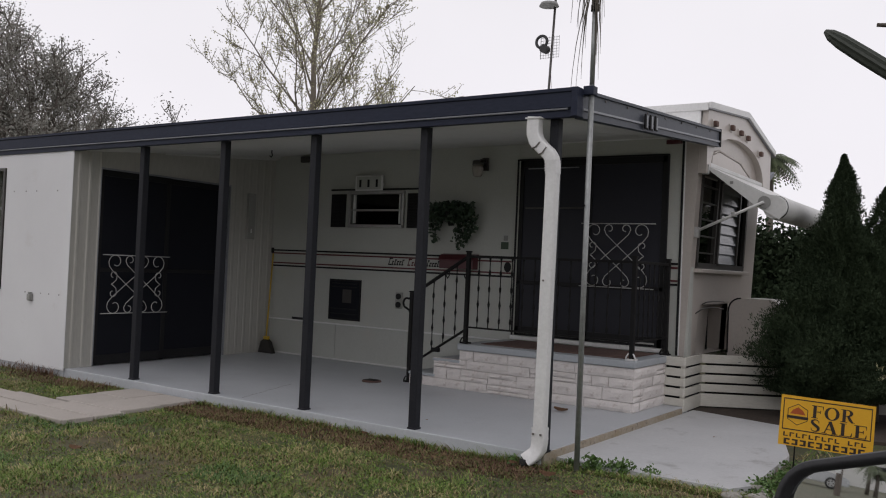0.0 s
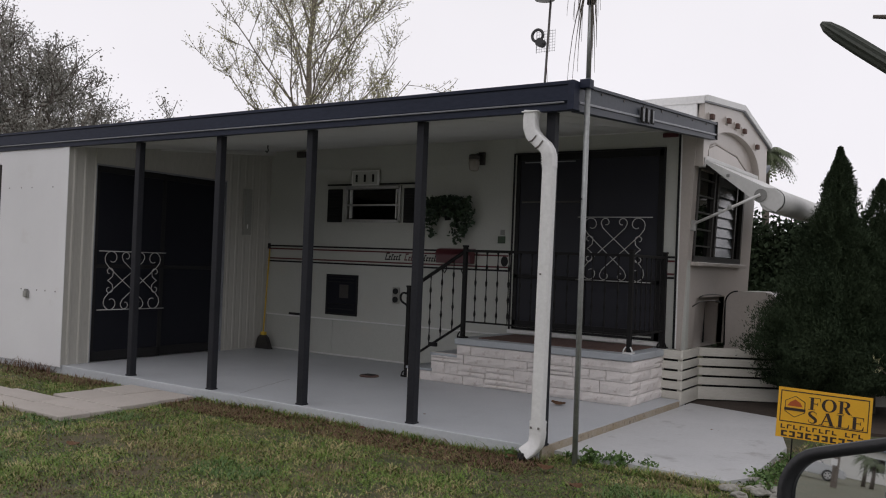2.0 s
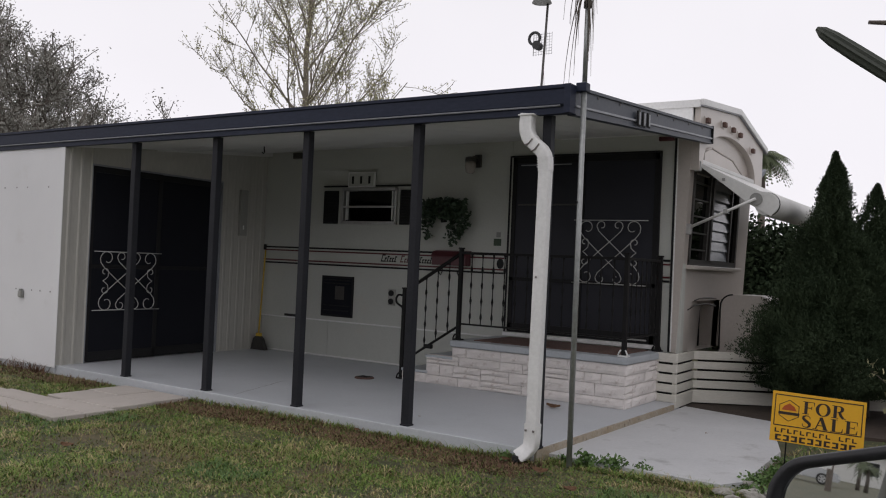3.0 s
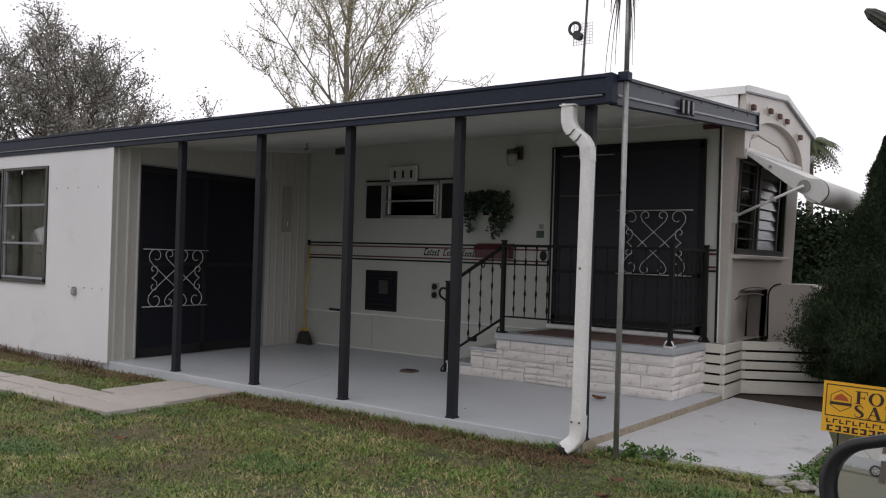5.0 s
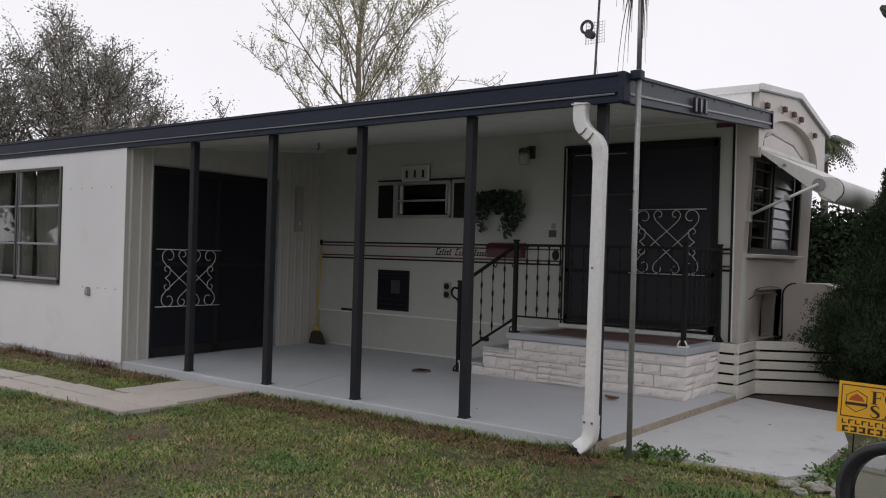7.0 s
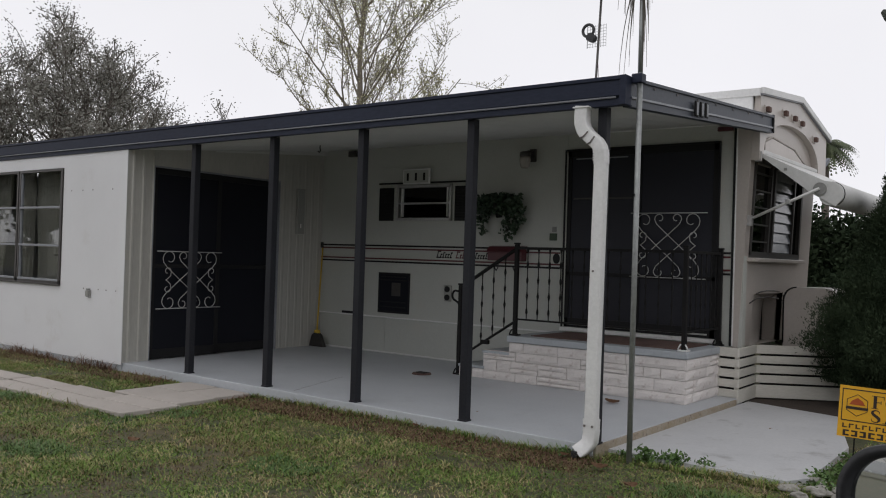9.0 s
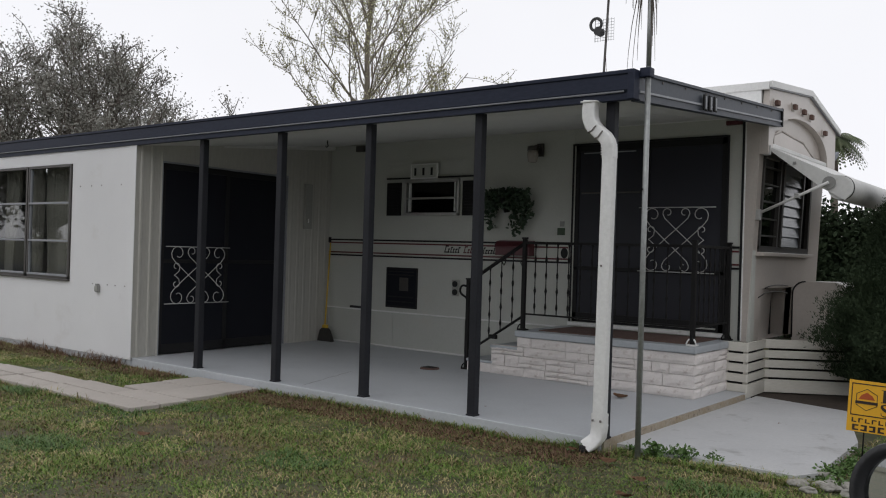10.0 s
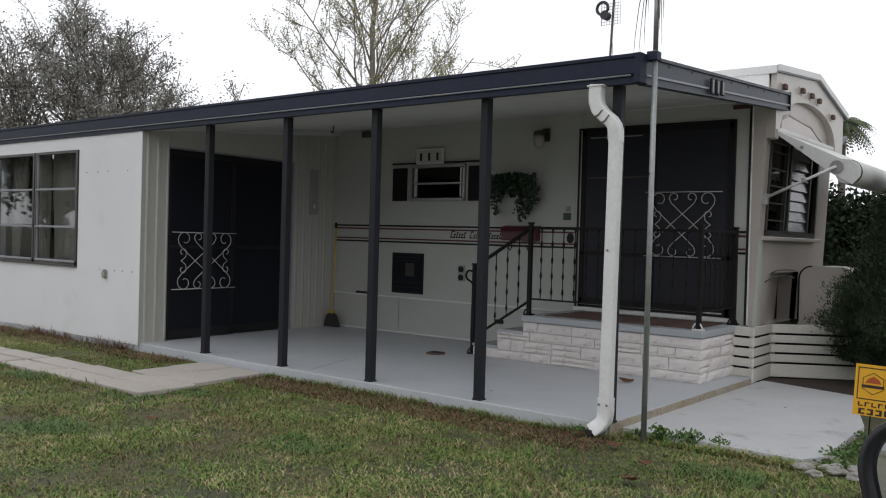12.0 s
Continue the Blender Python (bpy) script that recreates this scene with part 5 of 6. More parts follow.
# ---- loose things on the carport ----
broom = thing("broom", (-5.38, 2.7, 0), "push broom with yellow handle and black bristles leaning in the corner", "broom")
part("handle", tube(bmesh.new(), [(-5.385, 2.70, 0.2), (-5.43, 2.80, 1.26)], 0.010, 8), M["yellow_handle"], broom)
part("brush", prism(bmesh.new(), [(-5.49, 0.0), (-5.24, 0.0), (-5.31, 0.14), (-5.35, 0.17), (-5.41, 0.17), (-5.45, 0.14)], "y", 2.67, 2.73), M["bristle"], broom)
part("collar", boxed(-5.415, -5.345, 2.675, 2.725, 0.165, 0.21, 0.008), M["yellow_handle"], broom)
drain = thing("floor_drain", (-2.85, 1.71, 0), "rusty round floor drain cover on the concrete", "drain")
part("cover", tube(bmesh.new(), [(-2.85, 1.71, 0.0005), (-2.85, 1.71, 0.012), (-2.85, 1.71, 0.016)], [0.10, 0.095, 0.08], 20), M["mat_brown"], drain)
for k in range(5):
    part("rib", boxed(-2.92, -2.78, 1.66 + 0.024 * k, 1.67 + 0.024 * k, 0.015, 0.019, 0.001), M["iron"], drain)


def curled_leaf(x, y, z, s, turn, material, tilt=8):
    b, n = bmesh.new(), 8
    rows = []
    for i in range(n + 1):
        f = i / n
        w = s * 0.36 * math.sin(math.pi * min(0.97, 0.06 + 0.94 * f)) ** 0.7 * (1 + 0.25 * (i % 2))
        rows.append([b.verts.new(((f - 0.5) * s, u * w, 0.10 * s * u * u + 0.12 * s * (f - 0.5) ** 2 * 4)) for u in (-1, 0, 1)])
    for a, c in zip(rows, rows[1:]):
        for k in range(2):
            b.faces.new((a[k], a[k + 1], c[k + 1], c[k])).smooth = True
    bmesh.ops.solidify(b, geom=b.faces[:], thickness=0.002)
    o = tagged(new("dry_leaf", mesh_of(b, "dry_leaf", material)), "curled tan dry leaf lying on the ground", "leaf", "fallen leaves")
    o.matrix_basis = pose(x, y, z, tilt, 4, turn)


for x, y, z, s, turn in ((0.20, -0.34, -0.06, 0.10, 30), (-0.06, -0.16, -0.06, 0.06, 100), (-0.12, -0.2, -0.06, 0.06, 10), (0.55, -0.65, -0.05, 0.09, 60), (0.62, -0.97, -0.06, 0.11, 160), (-0.665, 1.56, 0.008, 0.12, 20), (-1.2, 0.35, 0.005, 0.02, 50), (0.62, 1.7, -0.06, 0.06, 15), (0.4, 2.1, -0.06, 0.04, 70), (-2.3, -1.9, -0.05, 0.08, 40), (-1.4, -0.15, -0.06, 0.05, 10)):
    curled_leaf(x, y, z, s, turn, M["dry_leaf"])

# ---- leaf and blade builders ----
def leaf_cloud(centres, size, per, spread, seed, squash=1.0):
    """Small folded leaves strewn round centres: vertices and faces."""
    r = np.random.RandomState(seed)
    c = np.repeat(np.asarray(centres, float), per, axis=0)
    n = len(c)
    c = c + r.normal(0, spread, (n, 3)) * (1, 1, squash)
    d = r.normal(0, 1, (n, 3))
    d /= np.linalg.norm(d, axis=1)[:, None]
    e = np.cross(d, r.normal(0, 1, (n, 3)))
    e /= np.linalg.norm(e, axis=1)[:, None]
    s = size * r.uniform(0.6, 1.3, n)[:, None]
    v = np.stack([c - d * s * 0.5, c + e * s * 0.28, c + d * s * 0.5, c - e * s * 0.28], 1).reshape(-1, 3)
    f = np.arange(4 * n).reshape(-1, 4)
    return v.tolist(), f.tolist()


def branch_tree(r, start, direction, length, radius, levels, out, tips, droop=0.0, wander=0.25, fork=(3, 5), lift=0.25, shrink=0.62):
    """Grows a limb and its side limbs; out gets (points, radii), tips the ends and mid points of twigs."""
    pts, rad, p, d = [Vector(start)], [radius], Vector(start), Vector(direction).normalized()
    n = 6 if levels > 1 else 4
    for i in range(n):
        d = (d + Vector((r.uniform(-1, 1), r.uniform(-1, 1), r.uniform(-1, 1) + lift - droop)) * wander * 0.5).normalized()
        p = p + d * length / n
        pts.append(p.copy())
        rad.append(radius * (1 - 0.75 * (i + 1) / n))
    out.append((pts, rad, levels))
    if levels <= 1:
        tips.extend(tuple(q) for q in pts[1:])
    if levels > 0:
        for k in range(r.randint(*fork)):
            f = r.uniform(0.3, 0.98)
            i = min(n - 1, int(f * n))
            q = pts[i].lerp(pts[i + 1], f * n - i)
            side = Vector((r.uniform(-1, 1), r.uniform(-1, 1), r.uniform(-0.15, 0.6))).normalized()
            dd = ((pts[i + 1] - pts[i]).normalized() * 0.75 + side * 0.75).normalized()
            branch_tree(r, q, dd, length * shrink * r.uniform(0.75, 1.15), max(0.006, rad[i] * 0.6), levels - 1, out, tips, droop, wander, fork, lift, shrink)


def limbs_mesh(limbs, least=0.0, minr=0.006):
    b = bmesh.new()
    for pts, rad, lv in limbs:
        tube(b, pts, [max(minr, x) for x in rad], 7 if lv > 2 else (5 if lv > 1 else 3), caps=False)
    return b


def tree(name, base, label, limbs_fn, leaf_mat, bark, leaf, per, spread, seed, minr):
    r = random.Random(seed)
    t = thing(name, base, label, "tree")
    limbs, tips = [], []
    limbs_fn(r, Vector(base), limbs, tips)
    part("trunk", limbs_mesh([l for l in limbs if l[2] > 2], minr=minr), bark, t)
    part("branches", limbs_mesh([l for l in limbs if l[2] <= 2], minr=minr), bark, t).name = "limb"
    off = OFFSET[t.name]
    v, f = leaf_cloud([(a - off.x, b - off.y, c - off.z) for a, b, c in tips], leaf, per, spread, seed)
    raw("crown", v, f, leaf_mat, t, kind="")
    return t


def bare_tree(r, base, limbs, tips):
    top = base + Vector((0.1, 0.1, 10.2))
    pts = [base.lerp(top, k / 12) + Vector((r.uniform(-0.06, 0.06), r.uniform(-0.06, 0.06), 0)) for k in range(13)]
    limbs.append((pts, [0.115 * (1 - 0.85 * k / 12) for k in range(13)], 4))
    for k in range(26):
        f = 0.24 + 0.70 * k / 26
        a = k * 2.4 + r.uniform(-0.3, 0.3)
        q = base.lerp(top, f)
        reach = 3.75 * (1 - 0.55 * (f - 0.24) / 0.70)
        branch_tree(r, q, (math.cos(a), math.sin(a), 0.85 + 0.55 * f), reach, 0.042 * (1.15 - f), 2, limbs, tips, wander=0.30, fork=(8, 10), lift=0.35, shrink=0.36)


def oak_tree(r, base, limbs, tips):
    fork = base + Vector((0, 0, 1.7))
    limbs.append(([base, base.lerp(fork, 0.5), fork], [0.36, 0.30, 0.28], 4))
    for k in range(15):
        a = k * 2.4
        up = 0.36 + 1.1 * ((k * 4) % 15) / 15
        branch_tree(r, fork, (math.cos(a), math.sin(a), up), r.uniform(2.8, 3.3), 0.12, 3, limbs, tips, wander=0.55, fork=(4, 6), lift=0.10, shrink=0.55)


def world_dir(yaw_left, dist):
    """A place on the lawn at a bearing (degrees left of the y axis) and distance from the first eye."""
    return (2.63 - dist * math.sin(radians(yaw_left)), -5.12 + dist * math.cos(radians(yaw_left)), GZ)


tree("young_tree", world_dir(43.7, 20.0), "slender bare tree with yellow-green spring buds", bare_tree, M["bud_leaf"], M["bark_pale"], 0.054, 3, 0.05, 3, 0.0066)
tree("oak_tree", world_dir(62.0, 21.0), "spreading oak with sparse dull grey-green leaves", oak_tree, M["oak_leaf"], M["bark"], 0.056, 8, 0.09, 8, 0.009)

# conifers beside the trailer end
def conifer(base, height, width, seed, label, top_skew=(0, 0), count=13000):
    r = np.random.RandomState(seed)
    t = thing("conifer_shrub", base, label, "shrub", "conifer shrubs")
    part("trunk", tube(bmesh.new(), [base, (base[0], base[1], base[2] + height * 0.5), (base[0] + top_skew[0], base[1] + top_skew[1], base[2] + height * 0.8)], [0.06, 0.04, 0.008], 8), M["bark"], t)
    # inner mass
    b = bmesh.new()
    bmesh.ops.create_icosphere(b, subdivisions=4, radius=1)
    for v in b.verts:
        f = (v.co.z + 1) / 2
        rad = width * 0.44 * profile(f) * (1 + 0.5 * noise.noise(v.co * 3 + Vector((seed, 0, 0))))
        h = Vector((v.co.x, v.co.y, 0))
        h = h.normalized() * rad if h.length > 1e-4 else Vector((0, 0, 0))
        v.co = Vector((base[0] + top_skew[0] * f + h.x, base[1] + top_skew[1] * f + h.y, base[2] + 0.24 + f * (height * 0.86 - 0.14)))
    part("inner_foliage", b, M["conifer"], t)
    u = r.rand(count)
    f = u ** 1.25
    a = r.rand(count) * 2 * np.pi
    lump = np.array([noise.noise((math.cos(x) * 1.6, math.sin(x) * 1.6, y * height * 2.2 + seed)) for x, y in zip(a, f)])
    lump2 = np.array([noise.noise((math.cos(x) * 4.5, math.sin(x) * 4.5, y * height * 6 + seed * 3)) for x, y in zip(a, f)])
    prof = np.array([profile(x) for x in f])
    rad = width * prof * (0.84 + 0.62 * lump + 0.42 * lump2) * (1 - 0.34 * r.rand(count) ** 2) * (1 + 0.10 * np.clip(r.normal(0, 1, count), -1, 2.2))
    c = np.stack([top_skew[0] * f + rad * np.cos(a), top_skew[1] * f + rad * np.sin(a), 0.2 + f * (height * 0.96 - 0.12)], 1)
    d = np.stack([np.cos(a) * 0.6, np.sin(a) * 0.6, 0.9 + 0 * a], 1) + r.normal(0, 0.6, (count, 3))
    d /= np.linalg.norm(d, axis=1)[:, None]
    e = np.cross(d, r.normal(0, 1, (count, 3)))
    e /= np.linalg.norm(e, axis=1)[:, None]
    s = (0.011 + 0.020 * r.rand(count))[:, None]
    v = np.stack([c - e * s * 0.09, c + e * s * 0.09, c + d * s * 0.6 + e * s * 0.17, c + d * s * 1.15, c + d * s * 0.6 - e * s * 0.17], 1).reshape(-1, 3)
    fc = np.arange(5 * count).reshape(-1, 5)
    raw("foliage", v.tolist(), fc.tolist(), M["conifer"], t)
    return t


def profile(f):
    """Half-width of a conifer from foot to tip."""
    if f < 0.22:
        return 0.62 + 0.38 * math.sin(f / 0.22 * math.pi / 2)
    return max(0.0, 1 - (f - 0.22) / 0.78) ** 0.95


conifer((1.02, 3.54, -0.06), 1.84, 0.82, 4, "broad dark green conifer shrub with uneven outline", (0.10, 0.06), 130000)
conifer((1.08, 3.58, -0.06), 2.46, 0.58, 6, "dense dark green conifer shrub with a pointed top", (0.05, 0.06), 110000)
conifer((1.42, 3.74, -0.06), 2.16, 0.62, 9, "dark green conifer shrub grown together with its neighbour", (0.05, 0.1), 50000)
conifer((2.0, 3.85, -0.06), 1.85, 0.66, 15, "low dark green conifer shrub", (0, 0), 26000)

# ivy basket on the trailer wall
ivy = thing("hanging_ivy", (-2.68, W, 1.6), "artificial green ivy spilling from a wall basket", "ivy")
part("basket", tube(bmesh.new(), [(-2.68, W - 0.07, 1.64), (-2.68, W - 0.08, 1.72), (-2.68, W - 0.09, 1.80)], [0.05, 0.08, 0.10], 16, flat=0.4), M["iron"], ivy)
r5 = random.Random(21)
cs = []
for k in range(300):
    a = r5.random() * 2 * math.pi
    q = math.sqrt(r5.random())
    cs.append((-2.68 + 0.315 * q * math.copysign(abs(math.cos(a)) ** 0.7, math.cos(a)), W - 0.05 - 0.13 * r5.random(), 1.79 + 0.10 * q * math.copysign(abs(math.sin(a)) ** 0.7, math.sin(a))))
for x0, z1, n in ((-2.98, 1.56, 9), (-2.93, 1.47, 12), (-2.88, 1.44, 11), (-2.83, 1.60, 6), (-2.60, 1.46, 13), (-2.55, 1.37, 16), (-2.49, 1.42, 14), (-2.43, 1.46, 12), (-2.38, 1.58, 8)):
    for k in range(n):
        f = k / n
        cs.append((x0 + r5.uniform(-0.03, 0.03), W - 0.06 - 0.04 * r5.random(), 1.72 + (z1 - 1.72) * f))
off = OFFSET[ivy.name]
v, f = leaf_cloud([(a - off.x, b - off.y, c - off.z) for a, b, c in cs], 0.055, 4, 0.018, 4)
raw("foliage", v, f, M["ivy_leaf"], ivy)

# weeds along the lawn edge
for x, y, h, w, n in ((0.33, 0.10, 0.12, 0.09, 26), (0.50, 0.11, 0.11, 0.09, 30), (0.66, 0.17, 0.07, 0.07, 16), (0.15, 0.1, 0.06, 0.06, 12), (1.30, 0.36, 0.09, 0.10, 30), (1.38, 0.62, 0.10, 0.12, 34), (1.36, 1.0, 0.10, 0.12, 28), (1.34, 0.14, 0.07, 0.10, 22), (-0.16, -0.1, 0.05, 0.06, 12), (1.5, 0.25, 0.1, 0.12, 24)):
    wd = thing("weed_clump", (x, y, GZ), "low bright green broadleaf weed clump", "weed", "weeds by the pad")
    r6 = random.Random(int(x * 100))
    cs = []
    b = bmesh.new()
    for k in range(n):
        a = r6.random() * 6.28
        q = Vector((x + w * r6.random() * math.cos(a), y + w * r6.random() * math.sin(a), GZ + 0.75 * h * r6.uniform(0.3, 1)))
        cs.append(tuple(q - Vector((x, y, GZ))))
        if k % 3 == 0:
            tube(b, [(x, y, GZ), q], 0.002, 3, caps=False)
    part("stem", b, M["weed_leaf"], wd)
    v, f = leaf_cloud(cs, 0.032, 6, 0.018, abs(int(x * 50)) + 3, 0.6)
    raw("foliage", v, f, M["weed_leaf"], wd)
# rocks at the pad corner
for x, y, s in ((1.22, 0.02, 0.05), (1.36, 0.06, 0.065), (1.47, 0.12, 0.055), (1.29, 0.30, 0.045), (1.30, -0.1, 0.04), (1.52, -0.02, 0.06)):
    b = bmesh.new()
    bmesh.ops.create_icosphere(b, subdivisions=3, radius=1)
    for vv in b.verts:
        q = vv.co.copy()
        k = 1 + 0.45 * noise.noise(q * 1.3 + Vector((x * 9, y * 9, 0)))
        vv.co = Vector((x + q.x * s * 1.2 * k, y + q.y * s * 0.8 * k, GZ + 0.02 + max(-0.4, q.z) * s * 0.55 * k))
    solid("garden_rock", b, M["stone"], "rough pale limestone rock edging the pad", "rock", "", "edging rocks")

# bright plant behind the sign
lp = thing("leafy_shrub", (2.2, 3.1, GZ), "bright yellow-green leafy shrub beneath the conifers", "shrub")
r7 = random.Random(2)
cs = [(r7.gauss(0, 0.22), r7.gauss(0, 0.2), 0.15 + 0.4 * r7.random()) for _ in range(60)]
b = bmesh.new()
for c in cs[::4]:
    tube(b, [(2.2, 3.1, GZ), Vector((2.2, 3.1, GZ)) + Vector(c)], 0.005, 4, caps=False)
part("stem", b, M["bark"], lp)
v, f = leaf_cloud(cs, 0.08, 9, 0.05, 31)
raw("foliage", v, f, M["bud_leaf"], lp)


# ---- yard sign ----
sign = thing("yard_sign", (1.575, 0.71, GZ), "golden yellow plastic yard sale sign with dark brown lettering", "sign", m=pose(1.575, 0.71, 0.145, -2, 2.4, 8.6))
SW, SH = 0.54, 0.315
part("panel", boxed(-SW / 2, SW / 2, -0.003, 0.003, 0, SH), M["sign_yellow"], sign)


def bar(u0, u1, v0, v1, material="sign_ink", name="printed_bar", lift=0.0):
    """A printed bar on the panel; u from its left edge and v from its top, as shares of its size."""
    return part(name, boxed(-SW / 2 + u0 * SW, -SW / 2 + u1 * SW, -0.0045 - lift, -0.003, SH * (1 - v1), SH * (1 - v0)), M[material], sign)


for u0, u1, v0, v1 in ((0.03, 0.97, 0.055, 0.075), (0.03, 0.97, 0.665, 0.685), (0.03, 0.04, 0.075, 0.665), (0.96, 0.97, 0.075, 0.665)):
    bar(u0, u1, v0, v1, name="border_line")
for k in range(13):
    if k != 9:
        bar(0.05 + 0.069 * k, 0.066 + 0.069 * k, 0.735, 0.82)
        bar(0.066 + 0.069 * k, 0.100 + 0.069 * k, 0.735 if k % 2 else 0.80, 0.755 if k % 2 else 0.82)
for k in range(10):
    bar(0.06 + 0.088 * k, 0.125 + 0.088 * k, 0.86, 0.89)
    bar(0.06 + 0.088 * k, 0.125 + 0.088 * k, 0.945, 0.975)
    bar((0.098 if k % 3 else 0.06) + 0.088 * k, (0.125 if k % 3 else 0.087) + 0.088 * k, 0.89, 0.945)
def stroke(b, pts, widths, close=False):
    """A flat letter stroke of changing breadth through points (u, v)."""
    n = len(pts)
    left, right = [], []
    for i, (u, v) in enumerate(pts):
        p, q = (pts[(i - 1) % n], pts[(i + 1) % n]) if close else (pts[max(0, i - 1)], pts[min(n - 1, i + 1)])
        d = Vector((q[0] - p[0], q[1] - p[1])).normalized()
        k = widths[i] / 2
        left.append((u - d.y * k, v + d.x * k))
        right.append((u + d.y * k, v - d.x * k))
    for i in range(n if close else n - 1):
        j = (i + 1) % n
        prism(b, [left[i], left[j], right[j], right[i]], "z", 0.0, 0.0012)
    return b


def slab_box(b, u0, u1, v0, v1):
    return prism(b, [(u0, v0), (u1, v0), (u1, v1), (u0, v1)], "z", 0.0, 0.0012)


def letter(ch):
    """A heavy serif capital in a box one high; returns the mesh and its breadth."""
    b = bmesh.new()
    if ch in "FEL":
        slab_box(b, 0.0, 0.42, 0.0, 0.05)
        slab_box(b, 0.0, 0.42, 0.95, 1.0)
        slab_box(b, 0.11, 0.31, 0.05, 0.95)
        if ch != "L":
            slab_box(b, 0.42, 0.74, 0.95, 1.0)
            prism(b, [(0.74, 1.0), (0.70, 1.0), (0.68, 0.95), (0.72, 0.70), (0.74, 0.70)], "z", 0, 0.0012)
            slab_box(b, 0.31, 0.56, 0.48, 0.54)
            slab_box(b, 0.54, 0.58, 0.38, 0.64)
        if ch != "F":
            slab_box(b, 0.42, 0.74, 0.0, 0.05)
            prism(b, [(0.76, 0.32), (0.73, 0.32), (0.66, 0.05), (0.72, 0.0), (0.74, 0.0)], "z", 0, 0.0012)
        return b, 0.76
    if ch == "O":
        a = [2 * math.pi * k / 28 for k in range(28)]
        stroke(b, [(0.44 + 0.36 * math.cos(t), 0.5 + 0.48 * math.sin(t)) for t in a], [0.06 + 0.15 * abs(math.cos(t)) ** 1.4 for t in a], True)
        return b, 0.9
    if ch == "R":
        slab_box(b, 0.0, 0.42, 0.0, 0.05)
        slab_box(b, 0.0, 0.45, 0.95, 1.0)
        slab_box(b, 0.11, 0.31, 0.05, 0.95)
        a = [math.pi / 2 - math.pi * k / 14 for k in range(15)]
        stroke(b, [(0.40 + 0.24 * math.cos(t), 0.74 + 0.235 * math.sin(t)) for t in a], [0.05 + 0.15 * math.cos(t) ** 1.4 if math.cos(t) > 0 else 0.05 for t in a])
        slab_box(b, 0.31, 0.42, 0.48, 0.53)
        stroke(b, [(0.46, 0.50), (0.58, 0.22), (0.74, 0.03)], [0.16, 0.19, 0.14])
        slab_box(b, 0.68, 0.88, 0.0, 0.05)
        return b, 0.88
    if ch == "A":
        stroke(b, [(0.16, 0.03), (0.46, 0.98)], [0.07, 0.07])
        stroke(b, [(0.45, 0.98), (0.76, 0.03)], [0.20, 0.21])
        slab_box(b, 0.24, 0.64, 0.30, 0.36)
        slab_box(b, 0.0, 0.32, 0.0, 0.05)
        slab_box(b, 0.58, 0.94, 0.0, 0.05)
        return b, 0.94
    bow = [(0.55, 0.72), (0.54, 0.86), (0.42, 0.955), (0.28, 0.955), (0.15, 0.87), (0.14, 0.73), (0.24, 0.60), (0.42, 0.46), (0.53, 0.34), (0.54, 0.19), (0.43, 0.06), (0.28, 0.045), (0.13, 0.12), (0.10, 0.30)]
    stroke(b, bow, [0.03, 0.05, 0.07, 0.09, 0.14, 0.18, 0.20, 0.21, 0.20, 0.16, 0.09, 0.07, 0.05, 0.03])
    return b, 0.66


for word, u, v, span in (("FOR", 0.335, 0.385, 0.46), ("SALE", 0.325, 0.655, 0.60)):
    made = [letter(ch) for ch in word]
    scale = span * SW / (sum(wd for _, wd in made) + 0.08 * (len(word) - 1))
    pen = -SW / 2 + u * SW
    for b, wd in made:
        o = new("letter", mesh_of(b, "letter", M["sign_ink"]))
        o.parent = sign
        o.matrix_basis = Matrix.Translation((pen, -0.0035, SH * (1 - v))) @ Matrix.Rotation(math.pi / 2, 4, "X") @ Matrix.Diagonal((scale, 0.248 * SH, 1, 1))
        pen += (wd + 0.08) * scale
hx = [(-SW / 2 + 0.19 * SW + 0.066 * math.cos(radians(60 * k + 30)), SH * 0.635 + 0.066 * math.sin(radians(60 * k + 30)), -0.004) for k in range(7)]
part("emblem_outline", tube(bmesh.new(), [(x, -0.004, z) for x, z, _ in hx], 0.0022, 4), M["sign_ink"], sign)
part("emblem", prism(bmesh.new(), [(-SW / 2 + 0.19 * SW - 0.045, SH * 0.64), (-SW / 2 + 0.19 * SW + 0.045, SH * 0.64), (-SW / 2 + 0.19 * SW + 0.03, SH * 0.72), (-SW / 2 + 0.19 * SW, SH * 0.78), (-SW / 2 + 0.19 * SW - 0.03, SH * 0.72)], "y", -0.0048, -0.003), M["sign_red"], sign)
bar(0.075, 0.305, 0.395, 0.45, name="emblem_bar", lift=0.001)
for x in (-0.17, 0.17):
    part("stake", tube(bmesh.new(), [(x, 0.006, 0.25), (x, 0.006, -0.26)], 0.005, 6), M["iron"], sign)

